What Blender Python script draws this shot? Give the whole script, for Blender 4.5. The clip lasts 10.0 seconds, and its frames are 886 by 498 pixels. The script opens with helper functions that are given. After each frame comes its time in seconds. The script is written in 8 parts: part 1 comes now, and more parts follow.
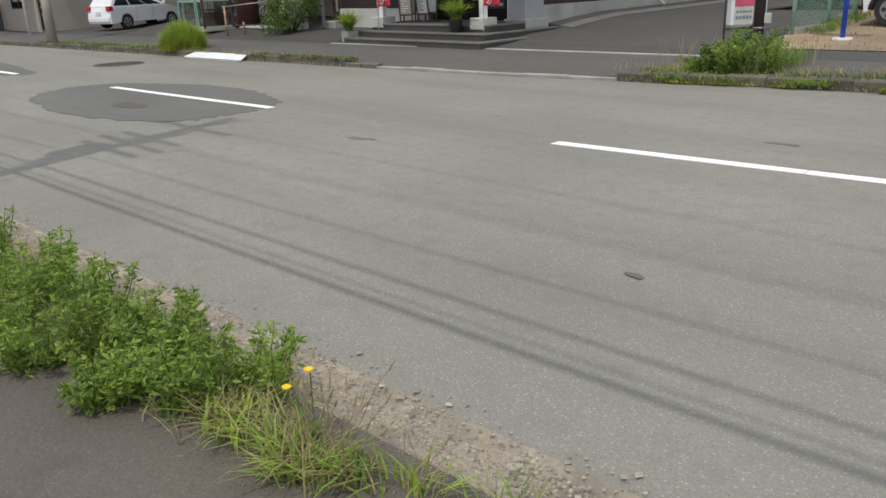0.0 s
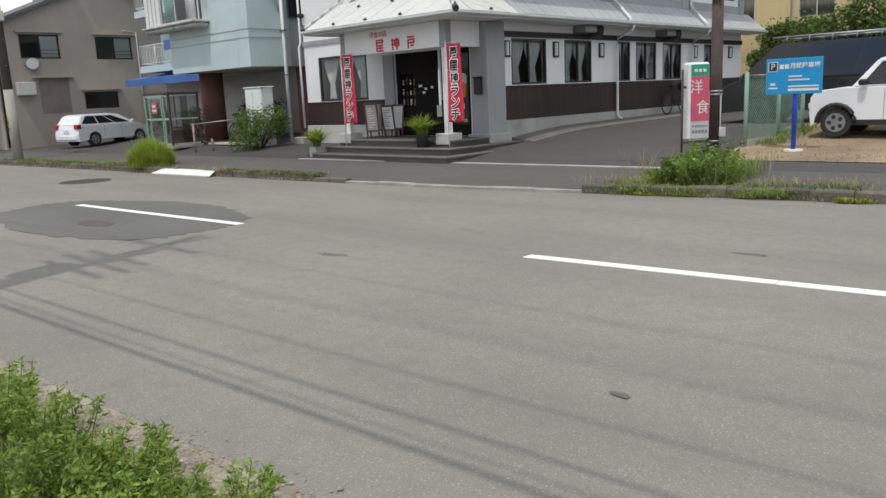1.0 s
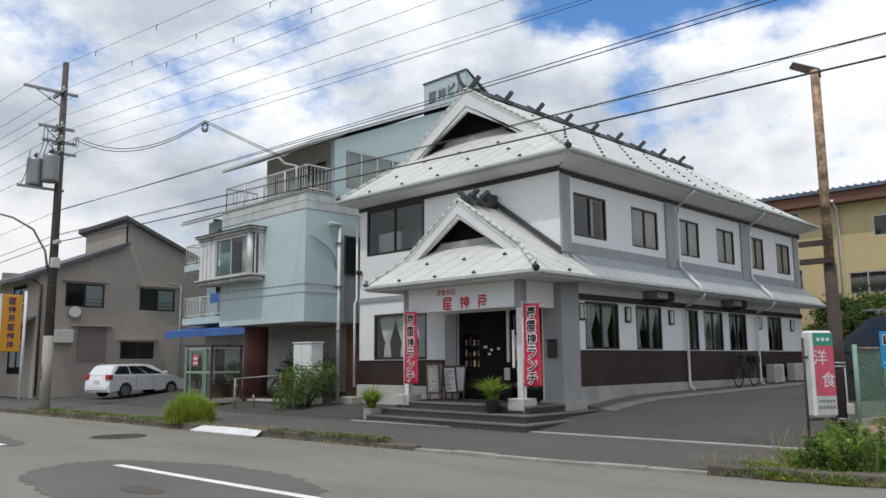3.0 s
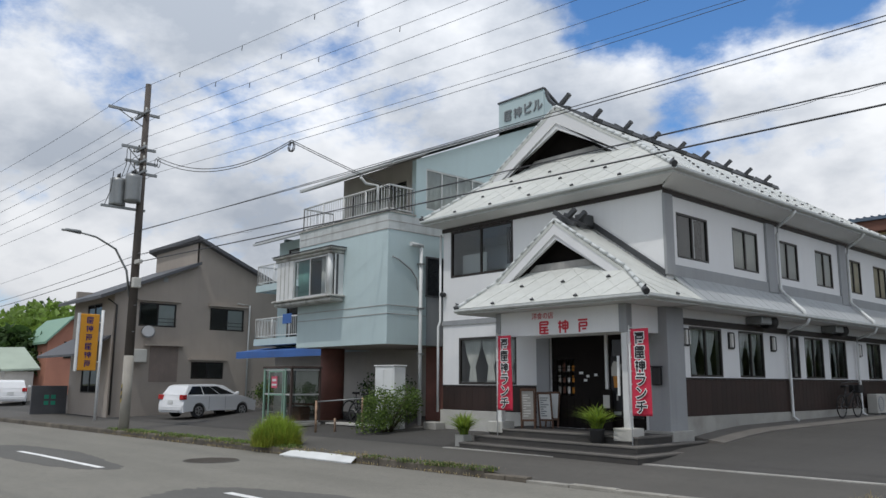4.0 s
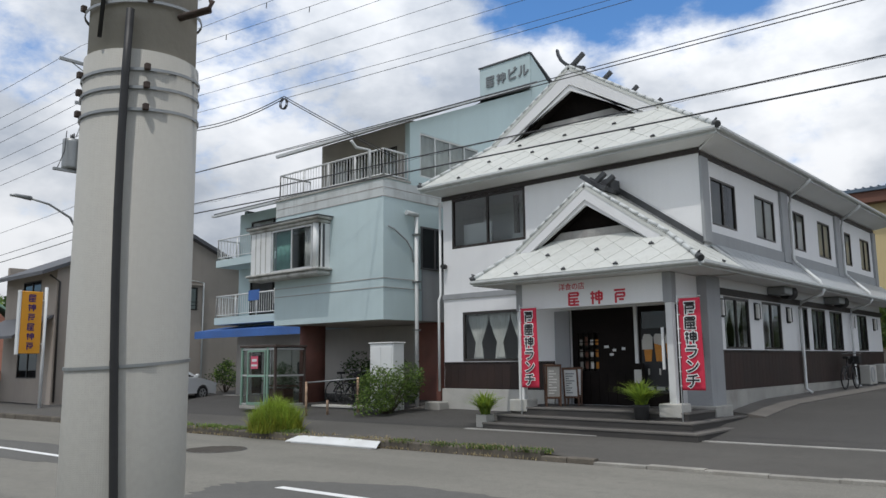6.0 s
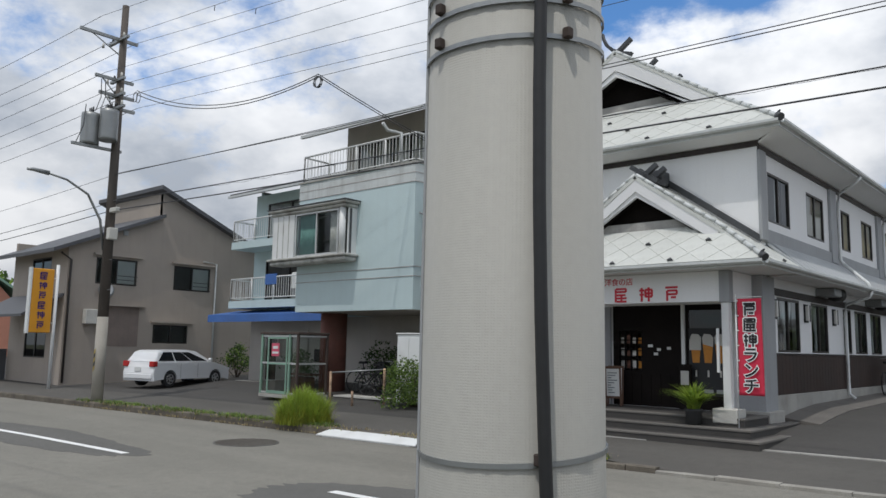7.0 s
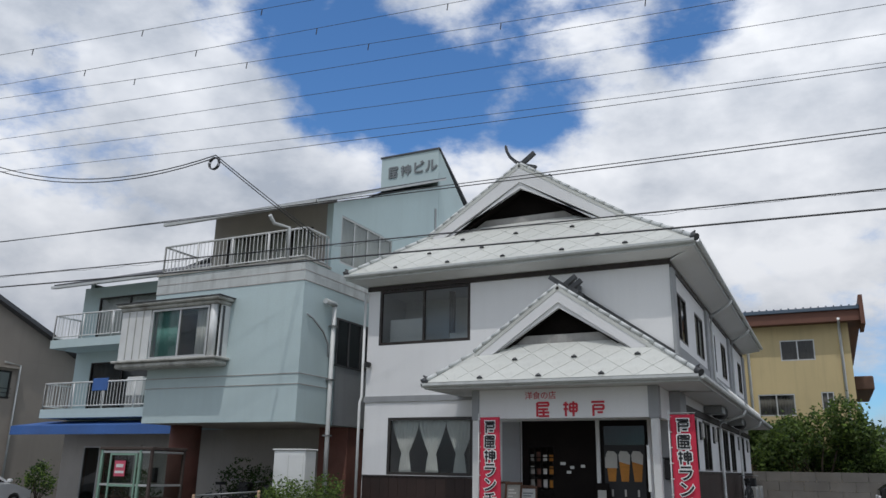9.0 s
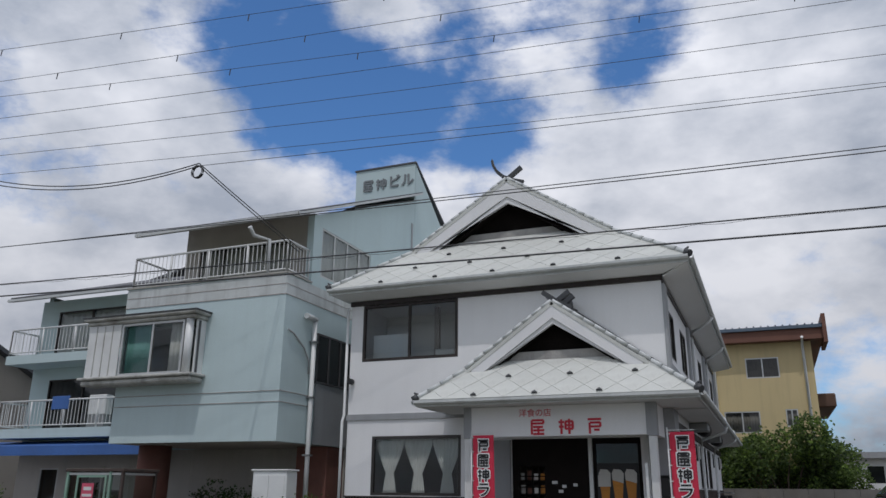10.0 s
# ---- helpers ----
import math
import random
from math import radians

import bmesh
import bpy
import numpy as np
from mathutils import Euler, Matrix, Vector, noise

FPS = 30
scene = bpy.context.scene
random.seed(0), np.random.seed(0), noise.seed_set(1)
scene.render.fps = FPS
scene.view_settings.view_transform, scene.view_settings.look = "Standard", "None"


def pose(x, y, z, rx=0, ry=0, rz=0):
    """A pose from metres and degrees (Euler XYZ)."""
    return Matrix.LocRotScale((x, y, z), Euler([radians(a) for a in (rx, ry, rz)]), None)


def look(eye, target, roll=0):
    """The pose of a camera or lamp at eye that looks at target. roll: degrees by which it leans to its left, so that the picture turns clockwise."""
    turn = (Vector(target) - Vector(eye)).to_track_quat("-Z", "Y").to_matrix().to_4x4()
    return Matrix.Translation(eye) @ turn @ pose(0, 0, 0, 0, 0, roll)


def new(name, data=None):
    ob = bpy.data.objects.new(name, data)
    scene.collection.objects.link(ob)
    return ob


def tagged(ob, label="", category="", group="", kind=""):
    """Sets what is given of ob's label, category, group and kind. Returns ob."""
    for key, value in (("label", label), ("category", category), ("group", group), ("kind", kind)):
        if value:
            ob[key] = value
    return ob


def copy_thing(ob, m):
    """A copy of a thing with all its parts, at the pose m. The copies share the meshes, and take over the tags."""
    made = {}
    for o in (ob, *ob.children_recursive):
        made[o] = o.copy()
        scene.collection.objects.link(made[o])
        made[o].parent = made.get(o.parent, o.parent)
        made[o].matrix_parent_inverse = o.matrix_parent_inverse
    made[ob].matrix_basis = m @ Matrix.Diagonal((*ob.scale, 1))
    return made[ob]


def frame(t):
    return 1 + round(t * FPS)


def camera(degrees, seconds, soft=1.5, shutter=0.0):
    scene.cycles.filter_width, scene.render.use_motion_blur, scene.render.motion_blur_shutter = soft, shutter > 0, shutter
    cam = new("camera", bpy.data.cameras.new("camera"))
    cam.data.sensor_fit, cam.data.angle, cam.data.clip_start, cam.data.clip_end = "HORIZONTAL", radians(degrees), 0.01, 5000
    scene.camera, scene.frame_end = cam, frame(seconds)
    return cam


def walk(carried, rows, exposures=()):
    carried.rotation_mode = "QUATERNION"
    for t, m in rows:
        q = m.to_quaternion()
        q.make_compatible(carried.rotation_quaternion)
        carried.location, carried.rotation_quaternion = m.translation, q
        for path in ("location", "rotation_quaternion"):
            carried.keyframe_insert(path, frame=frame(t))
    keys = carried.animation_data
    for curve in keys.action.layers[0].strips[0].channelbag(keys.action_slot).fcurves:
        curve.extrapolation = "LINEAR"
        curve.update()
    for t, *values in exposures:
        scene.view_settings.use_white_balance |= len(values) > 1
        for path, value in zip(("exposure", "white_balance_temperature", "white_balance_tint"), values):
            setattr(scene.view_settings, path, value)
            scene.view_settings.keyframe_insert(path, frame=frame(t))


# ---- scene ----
cam = camera(59.5, 10.0)
PATH = [
    (0, (-0.497, 0.857, 1.685), (-1.881, 2.145, 1.031), -2.3),
    (0.5, (-0.495, 0.863, 1.71), (-1.859, 2.156, 1.026), -3.1),
    (1, (-0.624, 0.873, 1.737), (-1.989, 2.281, 1.348), -2.6),
    (1.5, (-0.938, 0.999, 1.708), (-2.325, 2.433, 1.564), -4.0),
    (2, (-1.388, 1.02, 1.708), (-2.884, 2.347, 1.738), -1.0),
    (2.5, (-1.977, 1.074, 1.69), (-3.392, 2.475, 1.881), 0.1),
    (2.7, (-2.245, 1.091, 1.658), (-3.64, 2.5, 1.918), 0.3),
    (3.8, (-3.602, 0.541, 1.768), (-5.009, 1.924, 2.095), -2.3),
    (4, (-3.883, 0.487, 1.772), (-5.344, 1.811, 2.11), 0.3),
    (4.5, (-4.559, 0.3, 1.703), (-5.944, 1.686, 2.103), 3.0),
    (5, (-5.234, 0.131, 1.794), (-6.775, 1.393, 1.98), 1.3),
    (5.5, (-5.978, -0.035, 1.799), (-7.331, 1.402, 2.122), 3.6),
    (5.7, (-6.265, -0.126, 1.665), (-7.584, 1.342, 1.992), -0.3),
    (6.8, (-7.627, -0.142, 1.845), (-8.931, 1.354, 2.099), 0.1),
    (7, (-7.89, -0.207, 1.856), (-9.204, 1.279, 2.111), 1.1),
    (7.5, (-8.470, -0.320, 1.815), (-9.597, 1.296, 2.160), 1.2),
    (8, (-9.280, -0.560, 1.832), (-10.336, 1.100, 2.193), 1.0),
    (8.5, (-10.047, -0.676, 1.815), (-10.959, 1.054, 2.232), 1.3),
    (9, (-10.743, -0.691, 1.832), (-11.593, 1.034, 2.38), 1.0),
    (9.5, (-11.258, -0.721, 1.835), (-11.967, 1.075, 2.357), 1.0),
    (10, (-11.697, -0.726, 1.834), (-12.427, 1.039, 2.428), 0.5),
]
walk(cam, [(t, look(eye, target, roll)) for t, eye, target, roll in PATH], [(0, 0.1, 6500, 10), (1.5, 0.16, 6500, 10), (2.0, 0.05, 6500, 10), (2.5, -0.04, 6450, 10), (4.0, -0.32, 6250, 10), (5.5, -0.24, 6250, 10), (7.0, -0.28, 6300, 10), (8.0, -0.32, 6270, 10), (8.5, -0.39, 6230, 10), (10.0, -0.66, 6130, 13)])

# ---- light ----
scene.view_settings.exposure = 0.0
world = bpy.data.worlds.new("world")
scene.world = world
world.use_nodes = True


def build_sky(tree):
    n, l = tree.nodes, tree.links
    n.clear()
    out, bg = n.new("ShaderNodeOutputWorld"), n.new("ShaderNodeBackground")
    sky = n.new("ShaderNodeTexSky")
    sky.sky_type, sky.sun_disc = "NISHITA", False
    sky.sun_elevation, sky.sun_rotation = SUN_UP, SUN_TURN
    coord = n.new("ShaderNodeTexCoord")

    def vec(op, a, b):
        k = n.new("ShaderNodeVectorMath")
        k.operation = op
        for slot, v in zip(k.inputs, (a, b)):
            if isinstance(v, tuple):
                slot.default_value = v
            elif v is not None:
                l.new(v, slot)
        return k

    def num(op, a, b, c=None):
        k = n.new("ShaderNodeMath")
        k.operation = op
        for slot, v in zip(k.inputs, (a, b, c)):
            if isinstance(v, (int, float)):
                slot.default_value = v
            elif v is not None:
                l.new(v, slot)
        return k.outputs[0]

    # cumulus: noise over the sphere of directions, flattened towards the horizon
    flat = vec("MULTIPLY", coord.outputs["Generated"], (1.0, 1.0, 1.7))
    big, fine, shade = (n.new("ShaderNodeTexNoise") for _ in range(3))
    for k, sc, det, ro in ((big, 2.6, 10, 0.52), (fine, 7.5, 8, 0.6), (shade, 4.2, 8, 0.55)):
        k.inputs["Scale"].default_value, k.inputs["Detail"].default_value, k.inputs["Roughness"].default_value = sc, det, ro
    l.new(vec("ADD", flat.outputs[0], (3.1, 1.7, 0.0)).outputs[0], big.inputs["Vector"])
    l.new(flat.outputs[0], fine.inputs["Vector"])
    l.new(vec("ADD", flat.outputs[0], (7.3, 2.2, 5.0)).outputs[0], shade.inputs["Vector"])
    body = num("ADD", num("MULTIPLY", big.outputs["Fac"], 0.62), num("MULTIPLY_ADD", fine.outputs["Fac"], 0.6, -0.11))
    # the gaps of blue between the banks of cloud
    for (x, y, z), size, depth in GAPS:
        near = vec("DOT_PRODUCT", coord.outputs["Generated"], tuple(Vector((x, y, z)).normalized())).outputs["Value"]
        bump = num("MULTIPLY", num("POWER", 2.71828, num("MULTIPLY", num("SUBTRACT", near, 1.0), 1.0 / (1 - math.cos(radians(size))))), depth)
        body = num("SUBTRACT", body, bump)
    cover = n.new("ShaderNodeMapRange")
    cover.interpolation_type = "SMOOTHSTEP"
    l.new(body, cover.inputs["Value"])
    cover.inputs["From Min"].default_value, cover.inputs["From Max"].default_value = 0.31, 0.49
    tone = n.new("ShaderNodeValToRGB")
    l.new(shade.outputs["Fac"], tone.inputs["Fac"])
    tone.color_ramp.elements[0].position, tone.color_ramp.elements[0].color = 0.38, (0.46, 0.50, 0.56, 1)
    tone.color_ramp.elements[1].position, tone.color_ramp.elements[1].color = 0.66, (1.0, 1.0, 1.0, 1)
    # cloud banks seen edge-on near the horizon show their greyer undersides
    apart = n.new("ShaderNodeSeparateXYZ")
    l.new(coord.outputs["Generated"], apart.inputs[0])
    rise = n.new("ShaderNodeMapRange")
    l.new(apart.outputs["Z"], rise.inputs["Value"])
    rise.inputs["From Min"].default_value, rise.inputs["From Max"].default_value = 0.05, 0.45
    rise.inputs["To Min"].default_value, rise.inputs["To Max"].default_value = 0.68 * CLOUD, 1.06 * CLOUD
    cloud = vec("SCALE", tone.outputs["Color"], None)
    l.new(rise.outputs["Result"], cloud.inputs["Scale"])
    blue = vec("MULTIPLY", sky.outputs["Color"], BLUE)
    mix = n.new("ShaderNodeMix")
    mix.data_type = "RGBA"
    l.new(cover.outputs["Result"], mix.inputs["Factor"])
    l.new(blue.outputs[0], mix.inputs["A"])
    l.new(cloud.outputs[0], mix.inputs["B"])
    l.new(mix.outputs["Result"], bg.inputs["Color"])
    bg.inputs["Strength"].default_value = 0.1
    l.new(bg.outputs[0], out.inputs[0])


# sun: behind the walker's pavement, high; the shadows fall across the road, a little to the west
SUN_FROM = Vector((0.12, -0.39, 0.915)).normalized()
SUN_UP = math.asin(SUN_FROM.z)
SUN_TURN = math.atan2(SUN_FROM.x, SUN_FROM.y)
CLOUD, BLUE = 13.4, (0.98, 1.50, 1.96)
GAPS = (
    ((-0.515, 0.720, 0.455), 4.6, 0.15),
    ((-0.430, 0.770, 0.455), 5.0, 0.17),
    ((-0.448, 0.735, 0.505), 4.2, 0.15),
    ((-0.350, 0.808, 0.470), 4.6, 0.16),
    ((-0.275, 0.835, 0.495), 4.0, 0.13),
    ((-0.500, 0.672, 0.545), 4.6, 0.16),
    ((-0.290, 0.868, 0.402), 3.0, 0.12),
    ((-0.105, 0.863, 0.494), 3.2, 0.30),
    ((-0.190, 0.825, 0.533), 3.6, 0.12),
    ((-0.470, 0.816, 0.335), 2.4, 0.09),
    ((-0.570, 0.630, 0.527), 4.0, 0.12),
    ((-0.640, 0.640, 0.425), 6.0, -0.12),
    ((0.02, 0.90, 0.42), 8.0, -0.10),
    ((-0.90, 0.40, 0.25), 14.0, -0.08),
    ((-0.15, 0.92, 0.36), 4.0, -0.08),
)
build_sky(world.node_tree)
sun = new("sun", bpy.data.lights.new("sun", "SUN"))
sun.data.energy, sun.data.angle, sun.data.color = 1.9, radians(0.7), (1.0, 0.95, 0.88)
sun.matrix_basis = look(SUN_FROM * 50, (0, 0, 0))


# ---- materials ----
def mat(name, col, rough=0.8, var=0.12, big=0.5, fine=30.0, bump=0.15, metal=0.0, dirt=0.0, streak=0.0, per=0.0, spec=0.5, island=0.0):
    """A painted, mineral or metal surface with grain, broad stains, and, where wanted, dirt and rain streaks."""
    m = bpy.data.materials.new(name)
    m.use_nodes = True
    n, l = m.node_tree.nodes, m.node_tree.links
    b = n["Principled BSDF"]
    co = n.new("ShaderNodeTexCoord")

    def tex(scale, detail=5, squash=None):
        t = n.new("ShaderNodeTexNoise")
        t.inputs["Scale"].default_value, t.inputs["Detail"].default_value = scale, detail
        if squash:
            mp = n.new("ShaderNodeMapping")
            mp.inputs["Scale"].default_value = squash
            l.new(co.outputs["Object"], mp.inputs[0])
            l.new(mp.outputs[0], t.inputs["Vector"])
        else:
            l.new(co.outputs["Object"], t.inputs["Vector"])
        return t

    def mixed(a, other, fac, amount, lo=0.35, hi=0.65):
        r = n.new("ShaderNodeMapRange")
        l.new(fac, r.inputs[0])
        r.inputs[1].default_value, r.inputs[2].default_value, r.inputs[4].default_value = lo, hi, amount
        k = n.new("ShaderNodeMix")
        k.data_type = "RGBA"
        l.new(r.outputs[0], k.inputs["Factor"])
        if isinstance(a, tuple):
            k.inputs["A"].default_value = (*a, 1)
        else:
            l.new(a, k.inputs["A"])
        k.inputs["B"].default_value = (*other, 1)
        return k.outputs["Result"]

    dark, lite = tuple(c * (1 - var) for c in col), tuple(min(c * (1 + var), 1) for c in col)
    t1, t2 = tex(big), tex(fine, 3)
    c = mixed(dark, lite, t1.outputs["Fac"], 1.0)
    c = mixed(c, tuple(v * (1 - 1.6 * var) for v in col), t2.outputs["Fac"], 0.5)
    if dirt:
        c = mixed(c, (0.16, 0.14, 0.11), tex(1.7, 8).outputs["Fac"], dirt, 0.5, 0.75)
    if streak:
        c = mixed(c, (0.12, 0.11, 0.10), tex(1.0, 6, (5, 5, 0.35)).outputs["Fac"], streak, 0.5, 0.75)
    if per or island:
        info = n.new("ShaderNodeObjectInfo") if per else n.new("ShaderNodeNewGeometry")
        hsv = n.new("ShaderNodeHueSaturation")
        r = n.new("ShaderNodeMapRange")
        l.new(info.outputs["Random"] if per else info.outputs["Random Per Island"], r.inputs[0])
        r.inputs[3].default_value, r.inputs[4].default_value = 1 - (per or island), 1 + (per or island)
        l.new(r.outputs[0], hsv.inputs["Value"])
        l.new(c, hsv.inputs["Color"])
        c = hsv.outputs["Color"]
    l.new(c, b.inputs["Base Color"])
    rr = n.new("ShaderNodeMapRange")
    l.new(t1.outputs["Fac"], rr.inputs[0])
    rr.inputs[3].default_value, rr.inputs[4].default_value = max(rough - 0.1, 0.03), min(rough + 0.1, 1)
    l.new(rr.outputs[0], b.inputs["Roughness"])
    b.inputs["Metallic"].default_value = metal
    b.inputs["Specular IOR Level"].default_value = spec
    if bump:
        k = n.new("ShaderNodeBump")
        k.inputs["Strength"].default_value, k.inputs["Distance"].default_value = bump, 0.01
        l.new(t2.outputs["Fac"], k.inputs["Height"])
        l.new(k.outputs[0], b.inputs["Normal"])
    return m


def asphalt(name, col, speck=0.5, stain=0.3):
    """Worn asphalt: fine aggregate, pale stone specks, long stains along the lane."""
    m = mat(name, col, 0.88, 0.12, 0.35, 55.0, 0.7, spec=0.3)
    n, l = m.node_tree.nodes, m.node_tree.links
    b = n["Principled BSDF"]
    src = b.inputs["Base Color"].links[0].from_socket
    co = next(k for k in n if k.type == "TEX_COORD")
    def num(op, a, b):
        q = n.new("ShaderNodeMath")
        q.operation = op
        for slot, v in zip(q.inputs, (a, b)):
            if isinstance(v, (int, float)):
                slot.default_value = v
            else:
                l.new(v, slot)
        return q.outputs[0]

    def blend(fac, a, col_b):
        q = n.new("ShaderNodeMix")
        q.data_type = "RGBA"
        l.new(fac, q.inputs["Factor"])
        l.new(a, q.inputs["A"])
        q.inputs["B"].default_value = (*col_b, 1)
        return q.outputs["Result"]

    # bits of stone: some pale, some dark, most like the binder, in two sizes
    now = src
    for scale, share in ((62.0, 0.70), (130.0, 0.55)):
        vo, sp, r = n.new("ShaderNodeTexVoronoi"), n.new("ShaderNodeSeparateColor"), n.new("ShaderNodeMapRange")
        vo.inputs["Scale"].default_value = scale
        l.new(co.outputs["Object"], vo.inputs["Vector"])
        l.new(vo.outputs["Color"], sp.inputs[0])
        l.new(vo.outputs["Distance"], r.inputs[0])
        r.inputs[1].default_value, r.inputs[2].default_value, r.inputs[3].default_value, r.inputs[4].default_value = 0.22, 0.42, 1.0, 0.0
        pale = num("MULTIPLY", num("MULTIPLY", num("GREATER_THAN", sp.outputs[0], share), r.outputs[0]), speck)
        dark = num("MULTIPLY", num("MULTIPLY", num("GREATER_THAN", sp.outputs[1], share), r.outputs[0]), speck * 0.75)
        now = blend(pale, now, tuple(min(c * 2.0, 1) for c in col))
        now = blend(dark, now, tuple(c * 0.45 for c in col))
    mot, r3 = n.new("ShaderNodeTexNoise"), n.new("ShaderNodeMapRange")
    mot.inputs["Scale"].default_value, mot.inputs["Detail"].default_value = 5.5, 8
    l.new(co.outputs["Object"], mot.inputs["Vector"])
    l.new(mot.outputs["Fac"], r3.inputs[0])
    r3.inputs[1].default_value, r3.inputs[2].default_value, r3.inputs[4].default_value = 0.48, 0.75, 0.45
    now = blend(r3.outputs[0], now, tuple(c * 0.72 for c in col))
    mp, t = n.new("ShaderNodeMapping"), n.new("ShaderNodeTexNoise")
    mp.inputs["Rotation"].default_value[2] = -0.07
    mp.inputs["Scale"].default_value = (0.12, 0.9, 1)
    t.inputs["Scale"].default_value, t.inputs["Detail"].default_value = 1.0, 7
    l.new(co.outputs["Object"], mp.inputs[0])
    l.new(mp.outputs[0], t.inputs["Vector"])
    r2 = n.new("ShaderNodeMapRange")
    l.new(t.outputs["Fac"], r2.inputs[0])
    r2.inputs[1].default_value, r2.inputs[2].default_value, r2.inputs[4].default_value = 0.42, 0.72, stain
    k2 = n.new("ShaderNodeMix")
    k2.data_type = "RGBA"
    l.new(r2.outputs[0], k2.inputs["Factor"])
    l.new(now, k2.inputs["A"])
    k2.inputs["B"].default_value = (col[0] * 0.6, col[1] * 0.6, col[2] * 0.6, 1)
    l.new(k2.outputs["Result"], b.inputs["Base Color"])
    return m


def leafy(name, col, per=0.25):
    m = mat(name, col, 0.6, 0.25, 3.0, 40, 0.0, island=per)
    b = m.node_tree.nodes["Principled BSDF"]
    b.inputs["Subsurface Weight"].default_value = 0.0
    n, l = m.node_tree.nodes, m.node_tree.links
    tr, add = n.new("ShaderNodeBsdfTranslucent"), n.new("ShaderNodeMixShader")
    l.new(b.inputs["Base Color"].links[0].from_socket, tr.inputs["Color"])
    add.inputs[0].default_value = 0.45
    l.new(b.outputs[0], add.inputs[1])
    l.new(tr.outputs[0], add.inputs[2])
    l.new(add.outputs[0], n["Material Output"].inputs["Surface"])
    return m


def clear(name, tint=(0.85, 0.9, 0.9), rough=0.02):
    m = bpy.data.materials.new(name)
    m.use_nodes = True
    n, l = m.node_tree.nodes, m.node_tree.links
    n.remove(n["Principled BSDF"])
    tr, gl, mx, fr = n.new("ShaderNodeBsdfTransparent"), n.new("ShaderNodeBsdfGlossy"), n.new("ShaderNodeMixShader"), n.new("ShaderNodeFresnel")
    tr.inputs[0].default_value = (*tint, 1)
    gl.inputs["Roughness"].default_value = rough
    fr.inputs["IOR"].default_value = 1.6
    l.new(fr.outputs[0], mx.inputs[0])
    l.new(tr.outputs[0], mx.inputs[1])
    l.new(gl.outputs[0], mx.inputs[2])
    l.new(mx.outputs[0], n["Material Output"].inputs["Surface"])
    return m


M_ROAD = asphalt("road_asphalt", (0.222, 0.212, 0.184), 0.48, 0.38)
M_LOT = asphalt("lot_asphalt", (0.084, 0.080, 0.075), 0.25, 0.4)
M_WALKWAY = asphalt("walkway_asphalt", (0.112, 0.106, 0.096), 0.25, 0.4)
M_NEARWALK = asphalt("dark_walkway_asphalt", (0.108, 0.094, 0.080), 0.4, 0.35)
M_PATCH = asphalt("patch_asphalt", (0.135, 0.132, 0.122), 0.2, 0.3)
M_EARTH = mat("earth", (0.31, 0.225, 0.145), 0.95, 0.3, 0.8, 25, 0.6, dirt=0.3)
M_GRIT = mat("grit", (0.30, 0.26, 0.20), 0.95, 0.3, 3.0, 40, 0.8, dirt=0.2)
M_STONE = mat("loose_stone", (0.30, 0.262, 0.208), 0.9, 0.25, 8, 60, 0.2, island=0.4)
M_FIELD = mat("far_ground", (0.12, 0.13, 0.07), 0.95, 0.3, 0.05, 3, 0.2)
M_LINE = mat("road_paint", (0.82, 0.82, 0.80), 0.6, 0.06, 1.5, 45, 0.2, dirt=0.12)
M_CONC = mat("concrete", (0.40, 0.39, 0.36), 0.9, 0.14, 1.2, 40, 0.3, dirt=0.35)
M_WALLBLOCK = mat("stained_block", (0.185, 0.175, 0.16), 0.92, 0.18, 1.2, 40, 0.3, dirt=0.4, streak=0.35, per=0.08)
M_CONC_PALE = mat("pale_concrete", (0.55, 0.54, 0.50), 0.9, 0.12, 1.0, 40, 0.25, dirt=0.25)
M_KERB = mat("kerb_concrete", (0.125, 0.108, 0.086), 0.9, 0.3, 2.2, 30, 0.5, dirt=0.75, per=0.18)
M_DROPKERB = mat("worn_kerb_concrete", (0.33, 0.315, 0.28), 0.9, 0.2, 2.0, 40, 0.4, dirt=0.5, per=0.12)
M_STEP = mat("step_stone", (0.056, 0.052, 0.048), 0.8, 0.15, 1.5, 60, 0.2, dirt=0.2)
M_STEPEDGE = mat("step_edge", (0.150, 0.140, 0.127), 0.8, 0.12, 2, 60, 0.2, dirt=0.2)
M_PLASTER = mat("white_plaster", (0.80, 0.80, 0.80), 0.85, 0.03, 0.5, 60, 0.12, streak=0.03)
M_SOFFIT = mat("soffit_board", (0.72, 0.72, 0.71), 0.85, 0.04, 0.6, 30, 0.1)
M_GREYTRIM = mat("grey_trim", (0.34, 0.35, 0.36), 0.7, 0.08, 0.8, 40, 0.1, streak=0.15)
M_ROOF = mat("pale_metal_roof", (0.62, 0.63, 0.59), 0.5, 0.07, 1.0, 30, 0.06, per=0.035, dirt=0.16, streak=0.10)
M_ROOFEDGE = mat("roof_edge_metal", (0.60, 0.62, 0.61), 0.5, 0.06, 1.0, 30, 0.05, streak=0.2)
M_PENT = mat("grey_metal_roof", (0.42, 0.44, 0.45), 0.45, 0.08, 0.8, 30, 0.05, streak=0.1)
M_DARKTILE = mat("dark_ridge_tile", (0.055, 0.058, 0.062), 0.5, 0.2, 3, 40, 0.1)
M_BLACKWOOD = mat("black_brown_timber", (0.030, 0.022, 0.019), 0.6, 0.3, 2, 30, 0.2)
